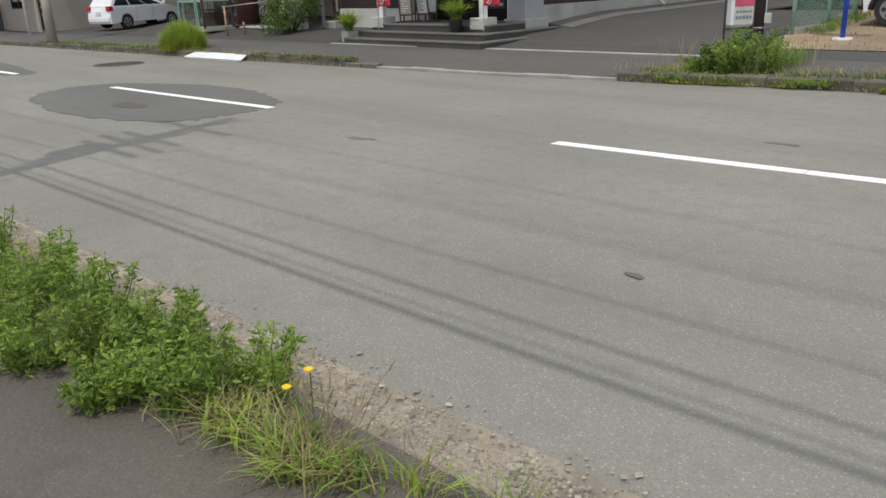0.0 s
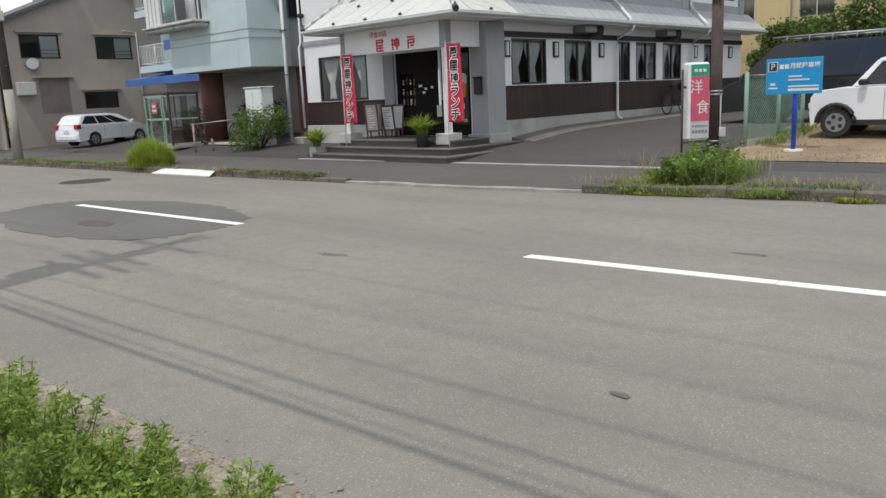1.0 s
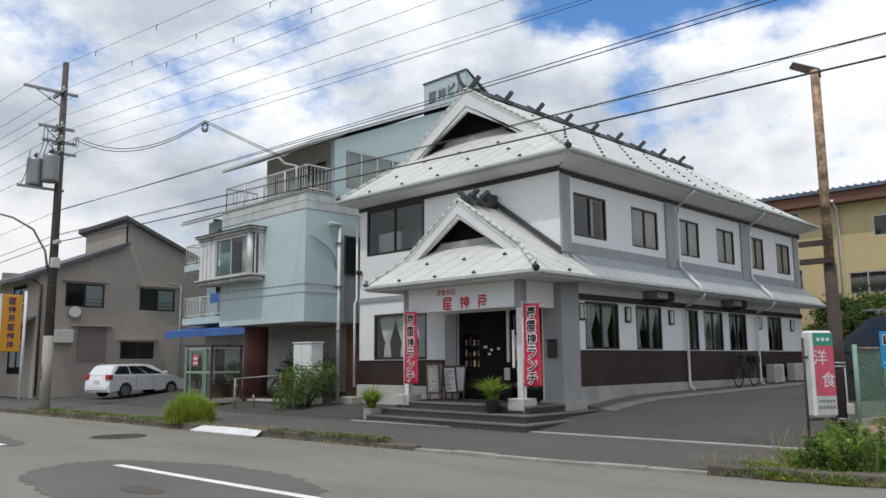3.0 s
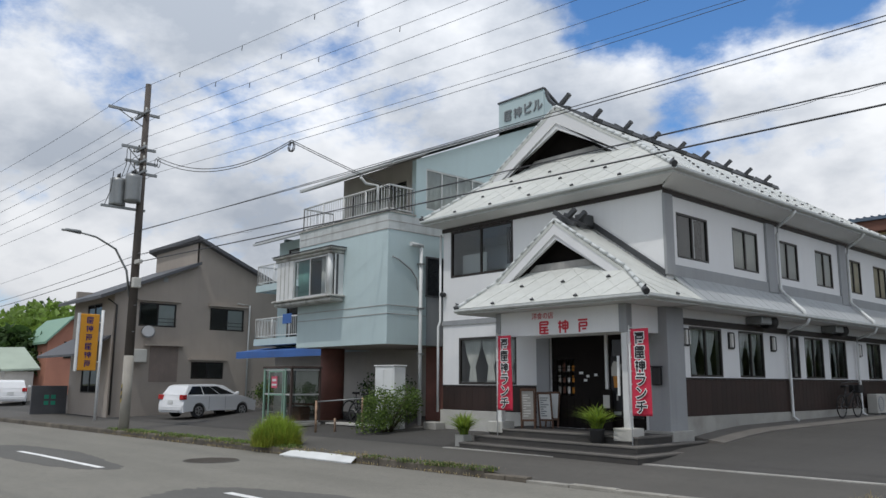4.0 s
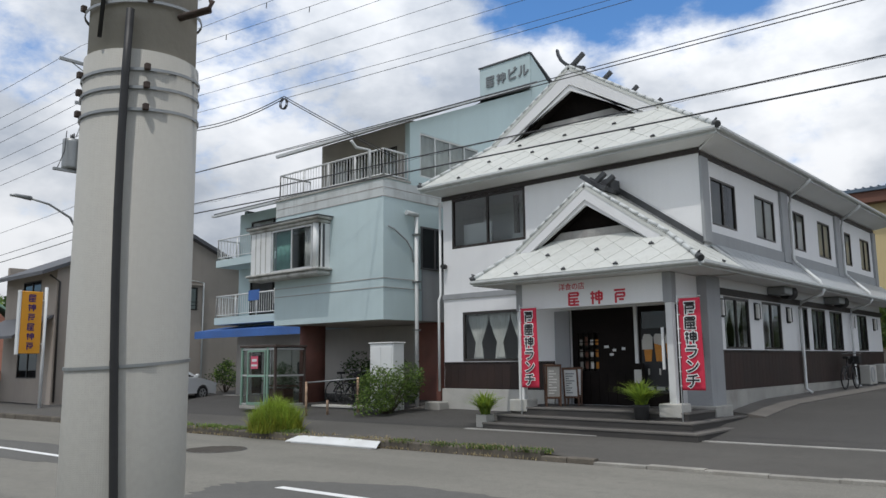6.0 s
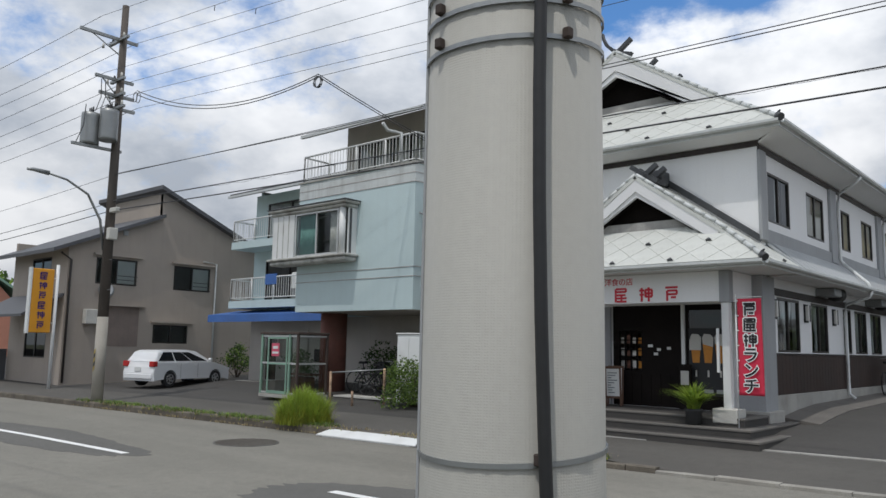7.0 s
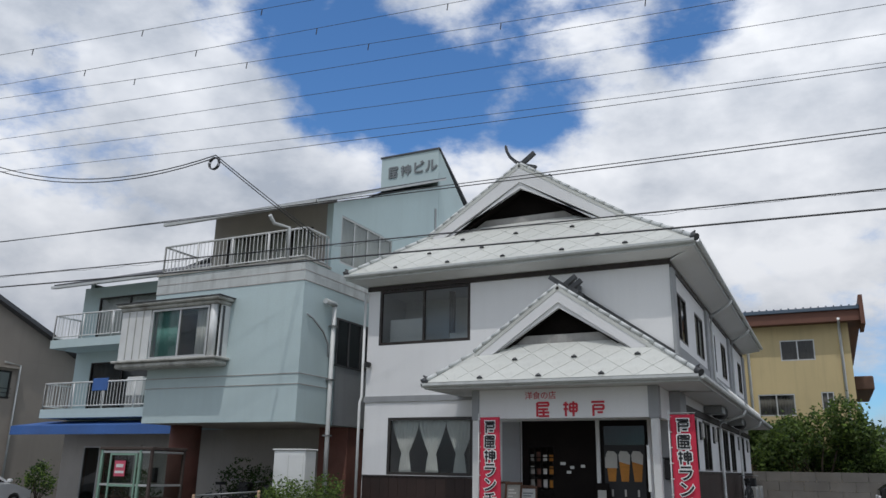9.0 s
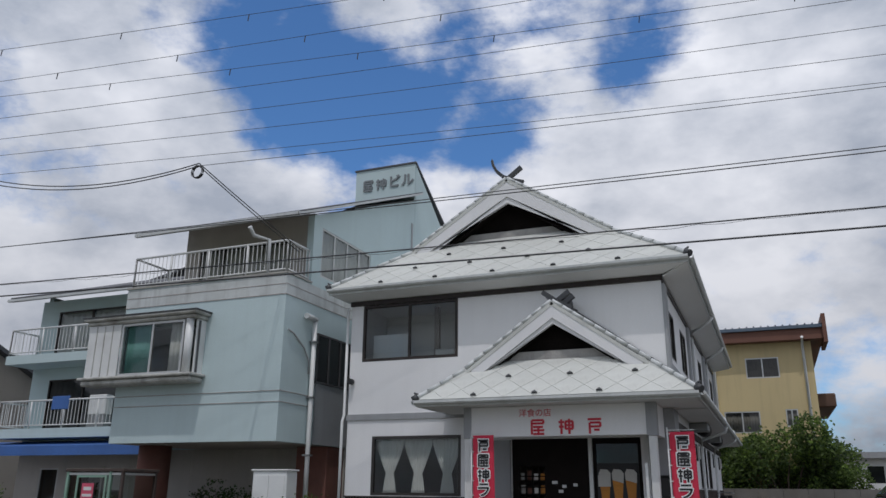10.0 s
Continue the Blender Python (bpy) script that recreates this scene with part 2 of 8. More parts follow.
M_WAINS = mat("dark_brown_boards", (0.034, 0.018, 0.014), 0.65, 0.25, 1.5, 40, 0.2, per=0.12)
M_DOORWOOD = mat("dark_door_wood", (0.012, 0.009, 0.008), 0.75, 0.3, 2, 40, 0.15, spec=0.15)
M_BRONZE = mat("bronze_window_frame", (0.045, 0.040, 0.037), 0.4, 0.1, 2, 40, 0.05, metal=0.3)
M_ALU = mat("aluminium_frame", (0.58, 0.59, 0.58), 0.4, 0.06, 2, 40, 0.05, metal=0.5)
M_WHITEMETAL = mat("white_painted_metal", (0.74, 0.75, 0.74), 0.45, 0.05, 1.5, 40, 0.05, dirt=0.15)
M_PIPE = mat("grey_pipe", (0.55, 0.57, 0.57), 0.5, 0.06, 2, 30, 0.05, streak=0.2)
M_BLUEWALL = mat("pale_blue_wall", (0.52, 0.63, 0.64), 0.8, 0.05, 0.4, 50, 0.12, streak=0.035, dirt=0.03)
M_BLUEBAND = mat("weathered_pale_band", (0.60, 0.63, 0.62), 0.85, 0.08, 1.2, 40, 0.2, dirt=0.28, streak=0.30)
M_JOINTLINE = mat("pinkish_joint", (0.44, 0.39, 0.38), 0.85, 0.2, 2, 40, 0.1, dirt=0.4)
M_BAY = mat("grimy_bay_concrete", (0.50, 0.50, 0.47), 0.85, 0.15, 2.0, 40, 0.25, dirt=0.75, streak=0.5)
M_SCREEN = mat("dark_grey_sheeting", (0.085, 0.085, 0.09), 0.6, 0.15, 1.5, 40, 0.1, streak=0.3)
# near-black that paints the shade inside the open gables
M_VOID = mat("gable_shade_black", (0.010, 0.008, 0.007), 0.85, 0.3, 2, 30, 0.1, spec=0.1)
M_BRICKRED = mat("red_brown_brick", (0.20, 0.085, 0.065), 0.85, 0.2, 1.5, 40, 0.25, dirt=0.2)
M_UNDER = mat("grey_render", (0.49, 0.46, 0.42), 0.9, 0.1, 0.6, 40, 0.15, streak=0.08, dirt=0.08)
M_AWNING = mat("blue_awning", (0.06, 0.15, 0.42), 0.6, 0.12, 1.0, 30, 0.1, dirt=0.1)
M_HOUSE = mat("grey_beige_render", (0.385, 0.335, 0.29), 0.9, 0.07, 0.5, 60, 0.2, streak=0.07, dirt=0.08)
M_SLATE = mat("dark_roof_slate", (0.09, 0.092, 0.10), 0.6, 0.15, 1, 30, 0.2)
M_YELLOW = mat("cream_yellow_wall", (0.62, 0.50, 0.27), 0.85, 0.06, 0.4, 50, 0.1, streak=0.12)
M_BROWNEAVE = mat("brown_eave", (0.17, 0.075, 0.05), 0.7, 0.15, 1, 40, 0.1)
M_TEALROOF = mat("blue_grey_roof", (0.10, 0.14, 0.19), 0.6, 0.15, 1, 30, 0.1)
M_POLE = mat("pole_concrete", (0.37, 0.345, 0.30), 0.85, 0.10, 1.5, 50, 0.15, streak=0.10, dirt=0.15)
M_SHEATH = mat("ribbed_pole_sheath", (0.37, 0.36, 0.325), 0.6, 0.05, 1.0, 60, 0.0, streak=0.12)


def studded(m, scale, strength):
    """Fine moulded studs over a sheet."""
    n, l = m.node_tree.nodes, m.node_tree.links
    co = next(k for k in n if k.type == "TEX_COORD")
    vo, r, k = n.new("ShaderNodeTexVoronoi"), n.new("ShaderNodeMapRange"), n.new("ShaderNodeBump")
    vo.inputs["Scale"].default_value, vo.inputs["Randomness"].default_value = scale, 0.25
    r.inputs[1].default_value, r.inputs[2].default_value, r.inputs[3].default_value, r.inputs[4].default_value = 0.15, 0.55, 1.0, 0.0
    k.inputs["Strength"].default_value, k.inputs["Distance"].default_value = strength, 0.002
    l.new(co.outputs["Object"], vo.inputs["Vector"])
    l.new(vo.outputs["Distance"], r.inputs[0])
    l.new(r.outputs[0], k.inputs["Height"])
    l.new(k.outputs[0], n["Principled BSDF"].inputs["Normal"])


studded(M_SHEATH, 230.0, 0.22)
M_DARKPOLE = mat("weathered_pole", (0.095, 0.080, 0.070), 0.85, 0.2, 1.2, 40, 0.2, streak=0.4)
M_STEEL = mat("galvanised_steel", (0.30, 0.31, 0.31), 0.45, 0.12, 2, 40, 0.05, metal=0.6)
M_BLACK = mat("black_rubber", (0.02, 0.02, 0.021), 0.55, 0.2, 3, 40, 0.1)
M_WIRE = mat("cable_sheath", (0.045, 0.046, 0.05), 0.6, 0.15, 2, 20, 0.0)
M_RUST = mat("rusty_paint", (0.40, 0.27, 0.18), 0.85, 0.55, 5.0, 18, 0.4, streak=0.5)
M_BEAM = mat("weathered_beam", (0.40, 0.39, 0.37), 0.85, 0.15, 2, 40, 0.2, streak=0.3)
M_RUSTDARK = mat("dark_rusty_steel", (0.07, 0.05, 0.042), 0.8, 0.3, 2.2, 25, 0.3)
M_RED = mat("banner_red", (0.62, 0.03, 0.07), 0.75, 0.06, 2, 60, 0.05)
M_REDINK = mat("red_lettering", (0.55, 0.02, 0.04), 0.5, 0.05, 2, 40, 0.0)
M_WHITEINK = mat("white_lettering", (0.85, 0.85, 0.84), 0.6, 0.03, 2, 40, 0.0)
M_BLACKINK = mat("black_lettering", (0.02, 0.02, 0.022), 0.6, 0.05, 2, 40, 0.0)
M_GREYINK = mat("grey_lettering", (0.20, 0.22, 0.23), 0.6, 0.05, 2, 40, 0.0)
M_CURTAIN = mat("white_curtain", (0.74, 0.73, 0.70), 0.9, 0.04, 3, 60, 0.05)
M_BLIND = mat("beige_blind", (0.62, 0.59, 0.52), 0.9, 0.05, 3, 60, 0.05)
M_TEALCURT = mat("teal_curtain", (0.20, 0.42, 0.38), 0.9, 0.08, 3, 60, 0.05)
# interior dimness put into the colour of guessed room surfaces
M_ROOM = mat("room_shade_brown", (0.16, 0.145, 0.13), 0.9, 0.1, 0.6, 30, 0.05)
M_GLASS = clear("window_glass")
M_SMOKED = clear("smoked_glass", (0.30, 0.32, 0.33))
M_BOOTHGLASS = clear("booth_glass", (0.78, 0.82, 0.80))
M_GREENPAINT = mat("booth_green", (0.22, 0.36, 0.28), 0.5, 0.12, 2, 40, 0.1, dirt=0.2)
M_LEAF = leafy("leaf_green", (0.225, 0.34, 0.065))
M_LEAFDARK = leafy("leaf_dark", (0.060, 0.11, 0.03))
M_LEAFLIME = leafy("leaf_lime", (0.31, 0.42, 0.06))
M_STRAW = leafy("dry_straw", (0.42, 0.34, 0.18))
M_MOSS = leafy("yellow_moss", (0.34, 0.37, 0.05))
M_WEED = leafy("dull_weed_green", (0.135, 0.20, 0.055), 0.35)
M_STEM = mat("green_stem", (0.12, 0.15, 0.05), 0.8, 0.2, 6, 40, 0.0)
M_BARK = mat("bark", (0.10, 0.075, 0.055), 0.9, 0.3, 3, 30, 0.4)
M_CARWHITE = mat("white_car_paint", (0.78, 0.79, 0.80), 0.18, 0.02, 1, 40, 0.0)
M_CARBLACK = mat("black_car_paint", (0.018, 0.018, 0.02), 0.15, 0.05, 1, 40, 0.0)
M_CARGLASS = mat("car_glass", (0.015, 0.017, 0.019), 0.06, 0.05, 1, 40, 0.0)
M_TYRE = mat("tyre", (0.025, 0.025, 0.026), 0.85, 0.1, 4, 60, 0.1)
M_RIM = mat("alloy_rim", (0.45, 0.46, 0.47), 0.3, 0.05, 4, 40, 0.0, metal=0.8)
M_LAMPRED = mat("red_lamp", (0.45, 0.02, 0.02), 0.2, 0.05, 4, 40, 0.0)
M_LAMPCLEAR = mat("clear_lamp", (0.70, 0.72, 0.74), 0.12, 0.05, 4, 40, 0.0)
M_SIGNBLUE = mat("sign_blue", (0.01, 0.29, 0.60), 0.45, 0.03, 1, 40, 0.0)
M_POSTBLUE = mat("post_blue", (0.01, 0.07, 0.50), 0.45, 0.05, 1, 40, 0.0)
M_SIGNGREEN = mat("sign_green", (0.03, 0.30, 0.19), 0.5, 0.05, 1, 40, 0.0)
M_SIGNROSE = mat("sign_rose", (0.60, 0.09, 0.15), 0.5, 0.05, 1, 40, 0.0)
M_SIGNWHITE = mat("sign_white", (0.72, 0.73, 0.72), 0.5, 0.05, 1, 40, 0.0, dirt=0.15)
M_ORANGE = mat("sign_orange", (0.72, 0.32, 0.02), 0.5, 0.05, 1, 40, 0.0)
M_BROWNWOOD = mat("brown_wood", (0.13, 0.07, 0.045), 0.7, 0.2, 3, 40, 0.15)
M_MESHGREEN = mat("fence_green", (0.22, 0.36, 0.27), 0.6, 0.1, 3, 40, 0.0)
M_AMBER = mat("amber_print", (0.55, 0.22, 0.02), 0.5, 0.15, 3, 40, 0.0)
M_FADEDYELLOW = mat("faded_yellow", (0.34, 0.26, 0.07), 0.7, 0.15, 3, 40, 0.0)
M_FLOWER = mat("yellow_flower", (0.80, 0.55, 0.02), 0.7, 0.1, 9, 40, 0.0)


# ---- mesh helpers ----
def box(x0, x1, y0, y1, z0, z1, bm=None, bev=0.0):
    bm = bm or bmesh.new()
    v = [bm.verts.new(p) for p in ((x0, y0, z0), (x1, y0, z0), (x1, y1, z0), (x0, y1, z0), (x0, y0, z1), (x1, y0, z1), (x1, y1, z1), (x0, y1, z1))]
    fs = [bm.faces.new([v[i] for i in q]) for q in ((3, 2, 1, 0), (4, 5, 6, 7), (0, 1, 5, 4), (1, 2, 6, 5), (2, 3, 7, 6), (3, 0, 4, 7))]
    if bev:
        es = list({e for f in fs for e in f.edges})
        bmesh.ops.bevel(bm, geom=es, offset=bev, segments=1, affect="EDGES")
    return bm


def prism(poly, shift, bm=None):
    """A solid from a flat polygon of 3D points, pushed along shift."""
    bm = bm or bmesh.new()
    s = Vector(shift)
    a = [bm.verts.new(p) for p in poly]
    b = [bm.verts.new(Vector(p) + s) for p in poly]
    bm.faces.new(a)
    bm.faces.new(b[::-1])
    for i in range(len(a)):
        j = (i + 1) % len(a)
        bm.faces.new((a[j], a[i], b[i], b[j]))
    bm.normal_update()
    bmesh.ops.recalc_face_normals(bm, faces=bm.faces[:])
    return bm


def tube(points, r, bm=None, n=8, r1=None, caps=True):
    """A round bar along a line of points, tapering from r to r1."""
    bm = bm or bmesh.new()
    pts = [Vector(p) for p in points]
    rings = []
    for i, p in enumerate(pts):
        d = (pts[min(i + 1, len(pts) - 1)] - pts[max(i - 1, 0)]).normalized()
        u = d.cross(Vector((0, 0, 1)) if abs(d.z) < 0.95 else Vector((1, 0, 0))).normalized()
        w = d.cross(u)
        k = r + (r1 - r) * i / (len(pts) - 1) if r1 is not None else r
        rings.append([bm.verts.new(p + k * (math.cos(a) * u + math.sin(a) * w)) for a in (2 * math.pi * j / n for j in range(n))])
    for a, b in zip(rings, rings[1:]):
        for j in range(n):
            f = bm.faces.new((a[j], a[(j + 1) % n], b[(j + 1) % n], b[j]))
            f.smooth = n > 5
    if caps:
        bm.faces.new(rings[0][::-1])
        bm.faces.new(rings[-1])
    return bm


def plate(cx, cz, r, y0, y1, bm=None, n=28, sx=1.0):
    """A round disc facing y."""
    return prism([(cx + sx * r * math.cos(2 * math.pi * i / n), y0, cz + r * math.sin(2 * math.pi * i / n)) for i in range(n)], (0, y1 - y0, 0), bm)


def link(name, bm, material):
    me = bpy.data.meshes.new(name)
    bmesh.ops.recalc_face_normals(bm, faces=bm.faces[:])
    bm.to_mesh(me)
    bm.free()
    me.materials.append(material)
    return new(name, me)


def thing(name, at, label, category, group="", kind=""):
    e = new(name)
    e.location, e.empty_display_size = at, 0.2
    return tagged(e, label, category, group, kind)


def under(ob, parent, label=""):
    ob.parent = parent
    if parent.type == "EMPTY":
        ob.matrix_parent_inverse = Matrix.Translation(parent.location).inverted()
    return tagged(ob, label)


def part(name, bm, material, parent, label=""):
    return under(link(name, bm, material), parent, label)


def solo(name, bm, material, label, category, group="", kind=""):
    return tagged(link(name, bm, material), label, category, group, kind)


def raw(name, verts, faces, material, smooth=False):
    me = bpy.data.meshes.new(name)
    me.from_pydata(verts, [], faces)
    me.materials.append(material)
    if smooth:
        me.polygons.foreach_set("use_smooth", [True] * len(me.polygons))
    return new(name, me)


def wall(axis, out, inn, a0, a1, z0, z1, holes=()):
    """A wall with real openings. axis 'y': it runs along x, its faces at y = out and y = inn; 'x': along y. holes: (a0, a1, z0, z1)."""
    xs = sorted({a0, a1, *(h[0] for h in holes), *(h[1] for h in holes)})
    zs = sorted({z0, z1, *(h[2] for h in holes), *(h[3] for h in holes)})
    bm, seen = bmesh.new(), {}

    def v(a, z, side):
        key = (round(a, 4), round(z, 4), side)
        if key not in seen:
            d = inn if side else out
            seen[key] = bm.verts.new((a, d, z) if axis == "y" else (d, a, z))
        return seen[key]

    def solid(i, j):
        if not (0 <= i < len(xs) - 1 and 0 <= j < len(zs) - 1):
            return False
        ca, cz = (xs[i] + xs[i + 1]) / 2, (zs[j] + zs[j + 1]) / 2
        return not any(h[0] < ca < h[1] and h[2] < cz < h[3] for h in holes)

    for i in range(len(xs) - 1):
        for j in range(len(zs) - 1):
            if not solid(i, j):
                continue
            c = [(xs[i], zs[j]), (xs[i + 1], zs[j]), (xs[i + 1], zs[j + 1]), (xs[i], zs[j + 1])]
            for side in (0, 1):
                bm.faces.new([v(*p, side) for p in c])
            for k, (di, dj) in enumerate(((0, -1), (1, 0), (0, 1), (-1, 0))):
                if not solid(i + di, j + dj):
                    p, q = c[k], c[(k + 1) % 4]
                    bm.faces.new((v(*p, 0), v(*q, 0), v(*q, 1), v(*p, 1)))
    return bm


def text_part(body, size, material, parent, m, depth=0.004, name="lettering", bold=0.0):
    """Raised lettering in the built-in font as a mesh, centred on the pose m, which faces its z."""
    cu = bpy.data.curves.new(name, "FONT")
    cu.body, cu.size, cu.extrude, cu.offset = body, size, depth, bold
    cu.align_x, cu.align_y = "CENTER", "CENTER"
    tmp = bpy.data.objects.new("tmp", cu)
    scene.collection.objects.link(tmp)
    me = bpy.data.meshes.new_from_object(tmp)
    bpy.data.objects.remove(tmp)
    bpy.data.curves.remove(cu)
    me.transform(m)
    me.materials.clear()
    me.materials.append(material)
    return under(new(name, me), parent)


def strokes(n, size, seed, bm, at):
    """A character that stays unread: plain bars filling a square, laid out in one of three ways."""
    rnd = random.Random(seed)
    h, t = size / 2, size * 0.14
    flat = lambda u0, u1, v: at(bm, u0 * h, u1 * h, v * h - t / 2, v * h + t / 2, 0.0)
    tall = lambda u, v0, v1: at(bm, u * h - t / 2, u * h + t / 2, v0 * h, v1 * h, 0.002)
    kind = seed % 3
    if kind == 1:
        tall(-0.6, -0.95, 0.9)
        flat(-0.95, -0.25, 0.55)
        flat(-0.9, -0.3, rnd.uniform(-0.1, 0.1))
        for v in (0.62, 0.15, -0.3):
            flat(-0.1, 0.92, v)
        for u in (-0.05, 0.42, 0.88):
            tall(u, -0.3 if u != 0.42 else -0.95, 0.62 if u != 0.42 else 0.95)
    elif kind == 2:
        flat(-0.85, 0.85, 0.82)
        for v in (0.40, -0.08):
            flat(-0.6, 0.75, v)
        tall(-0.62, -0.95, 0.40)
        tall(0.72, -0.08, 0.40)
        flat(-0.1, 0.6, rnd.uniform(-0.65, -0.45))
    else:
        for v in (0.85, 0.45, 0.0, -0.42, -0.88):
            flat(-0.6 if v < 0.4 else -0.75, rnd.uniform(0.7, 0.92), v)
        tall(-0.78, -0.95, 0.85)
        tall(0.78, 0.45, 0.85)
        tall(0.1, -0.88, 0.0)
    return bm


# ---- the lie of the land ----
def mid(x):
    """The road's middle line."""
    return 6.95 + 0.07 * (x + 10.5)


def edge(x):
    """How far the road reaches beyond its middle line; it widens past the driveway."""
    return 4.62 + 0.75 * step01(x, -12.0, -3.5)


def step01(v, a, b):
    k = min(max((v - a) / (b - a), 0), 1)
    return k * k * (3 - 2 * k)


def land(x, y):
    """Height of the paved ground."""
    v = y - mid(x)
    if v < -5.0:
        return 0.05 + 0.03 * step01(-v, 5.0, 5.6)
    if v < edge(x):
        return -0.02 * (abs(v) / 4.8) ** 2
    v -= (edge(x) - 4.62) * (1 - step01(v, 5.5, 7.0))
    drive = step01(x, -14.6, -13.6) * (1 - step01(x, -8.3, -7.4))
    z = 0.13 - 0.11 * drive * (1 - step01(v, 4.65, 6.2))
    east = step01(x, -8.9, -8.1)  # the parking lot lies lower than the driveway
    z += 0.07 * step01(v, 4.9, 7.2) + (1 - east) * (0.20 * step01(v, 7.2, 9.2) + 0.20 * step01(v, 9.0, 12.5))
    z += east * (0.05 * step01(v, 7.2, 10.0) + 0.20 * step01(v, 10.0, 13.5) + 0.15 * step01(v, 13.2, 14.4))
    z -= 0.16 * step01(-x, 30.5, 33.5) * step01(v, 7.2, 9.2)
    return z + max(v - 10, 0) * 0.012


def sheet(name, x0, x1, v0, v1, nx, nv, material, lift=0.0, flat=False):
    """A strip of ground between two lines parallel to the road."""
    verts, faces = [], []
    for i in range(nx + 1):
        x = x0 + (x1 - x0) * i / nx
        a, b = (k(x) if callable(k) else k for k in (v0, v1))
        for j in range(nv + 1):
            y = mid(x) + a + (b - a) * j / nv
            verts.append((x, y, (land(x, min(max(y, mid(x) + a + 1e-4), mid(x) + b - 1e-4)) if not flat else 0) + lift))
    for i in range(nx):
        for j in range(nv):
            a = i * (nv + 1) + j
            faces.append((a, a + nv + 1, a + nv + 2, a + 1))
    return raw(name, verts, faces, material, True)


tagged(sheet("ground", -600, 500, -400, 600, 60, 60, M_FIELD, -1.1, True), "open ground reaching the horizon", "ground", kind="structure")
tagged(sheet("road", -160, 60, -5.0, edge, 220, 16, M_ROAD), "worn grey two-lane asphalt road with faint stains", "road", kind="structure")
tagged(sheet("pavement", -160, 60, lambda x: edge(x) + 0.12, 7.2, 220, 6, M_WALKWAY), "patched grey asphalt pavement across the road", "pavement", kind="structure")
tagged(sheet("forecourt", -160, 60, 7.2, 60, 220, 60, M_LOT), "dark asphalt forecourt and driveway rising from the pavement", "pavement", kind="structure")
tagged(sheet("verge", -160, 60, -5.14, -4.72, 220, 3, M_GRIT, 0.005), "gritty verge of sand and gravel beside the road", "ground", kind="structure")
tagged(sheet("near_pavement", -160, 60, -9.5, -5.12, 220, 4, M_NEARWALK, 0.008), "dark asphalt pavement along the near side", "pavement", kind="structure")
tagged(sheet("near_ground", -160, 60, -60, -9.5, 60, 8, M_FIELD), "grassy ground behind the near pavement", "ground", kind="structure")


# ---- kerbs, lines and road furniture ----
def kerb_run(xa, xb, height, piece=0.6, material=M_KERB, label="stained, mossy concrete kerb stones along the far pavement"):
    top = thing("kerb", (xa, mid(xa) + edge(xa), 0), label, "kerb", "kerbs", "structure")
    n = max(1, round((xb - xa) / piece))
    for k in range(n):
        x0, x1 = xa + (xb - xa) * k / n + 0.005, xa + (xb - xa) * (k + 1) / n - 0.005
        o, h = random.uniform(-0.012, 0.012), height + random.uniform(-0.01, 0.01)
        a, b = mid(x0) + edge(x0) + o, mid(x1) + edge(x1) + o
        bm = bmesh.new()
        end = [[bm.verts.new((x, y + dy, z)) for dy, z in ((0.0, -0.1), (0.0, h * 0.8), (0.025, h), (0.155, h + 0.002), (0.155, -0.1))] for x, y in ((x0, a), (x1, b))]
        for i in range(5):
            bm.faces.new((end[0][i], end[1][i], end[1][(i + 1) % 5], end[0][(i + 1) % 5]))
        bm.faces.new(end[0])
        bm.faces.new(end[1])
        part("kerb_stone", bm, material, top)


kerb_run(-52.0, -14.6, 0.14)
kerb_run(-14.6, -13.6, 0.08, 0.5)
kerb_run(-13.6, -8.1, 0.035, 0.9, M_DROPKERB, "worn pale dropped kerb across the driveway")
kerb_run(-8.1, 6.0, 0.14)


def dash(xa, xb, w=0.15):
    line = lambda x: mid(x) + (0.0025 if x > -10.5 else 0.0011) * min(abs(x + 10.5), 14) ** 2
    bm = bmesh.new()
    for k in range(4):
        a, b = xa + (xb - xa) * k / 4, xa + (xb - xa) * (k + 1) / 4 - (0.012 if k < 3 else 0)
        e, f = random.uniform(-0.006, 0.006), random.uniform(-0.006, 0.006)
        prism([(a, line(a) - w / 2 + e, 0.0), (b, line(b) - w / 2 + f, 0.0), (b, line(b) + w / 2 + e, 0.0), (a, line(a) + w / 2 + f, 0.0)], (0, 0, 0.006), bm)
    solo("lane_dash", bm, M_LINE, "worn white centre line dash on the asphalt", "road marking", "centre line dashes", "structure")


for k in range(-3, 9):
    dash(-0.55 - 10.1 * k - 5.1, -0.55 - 10.1 * k)


def blot(name, cx, cy, rx, ry, z, material, label, seed, rough=0.12, n=72, tilt=0.07):
    """A patch with a ragged outline, laid on the road."""
    rnd = random.Random(seed)
    ph = [rnd.uniform(0, 6.28) for _ in range(8)]
    pts = []
    for i in range(n):
        a = 2 * math.pi * i / n
        k = 1 + rough * sum(math.sin((j + 2) * a + ph[j]) / (j + 1) for j in range(8)) * 0.6 + rnd.uniform(-0.4, 0.4) * rough
        x, y = rx * k * math.cos(a), ry * k * math.sin(a)
        pts.append((cx + x - tilt * y, cy + y + tilt * x, z))
    bm = prism(pts, (0, 0, 0.004))
    return solo(name, bm, material, label, "road patch", kind="structure")


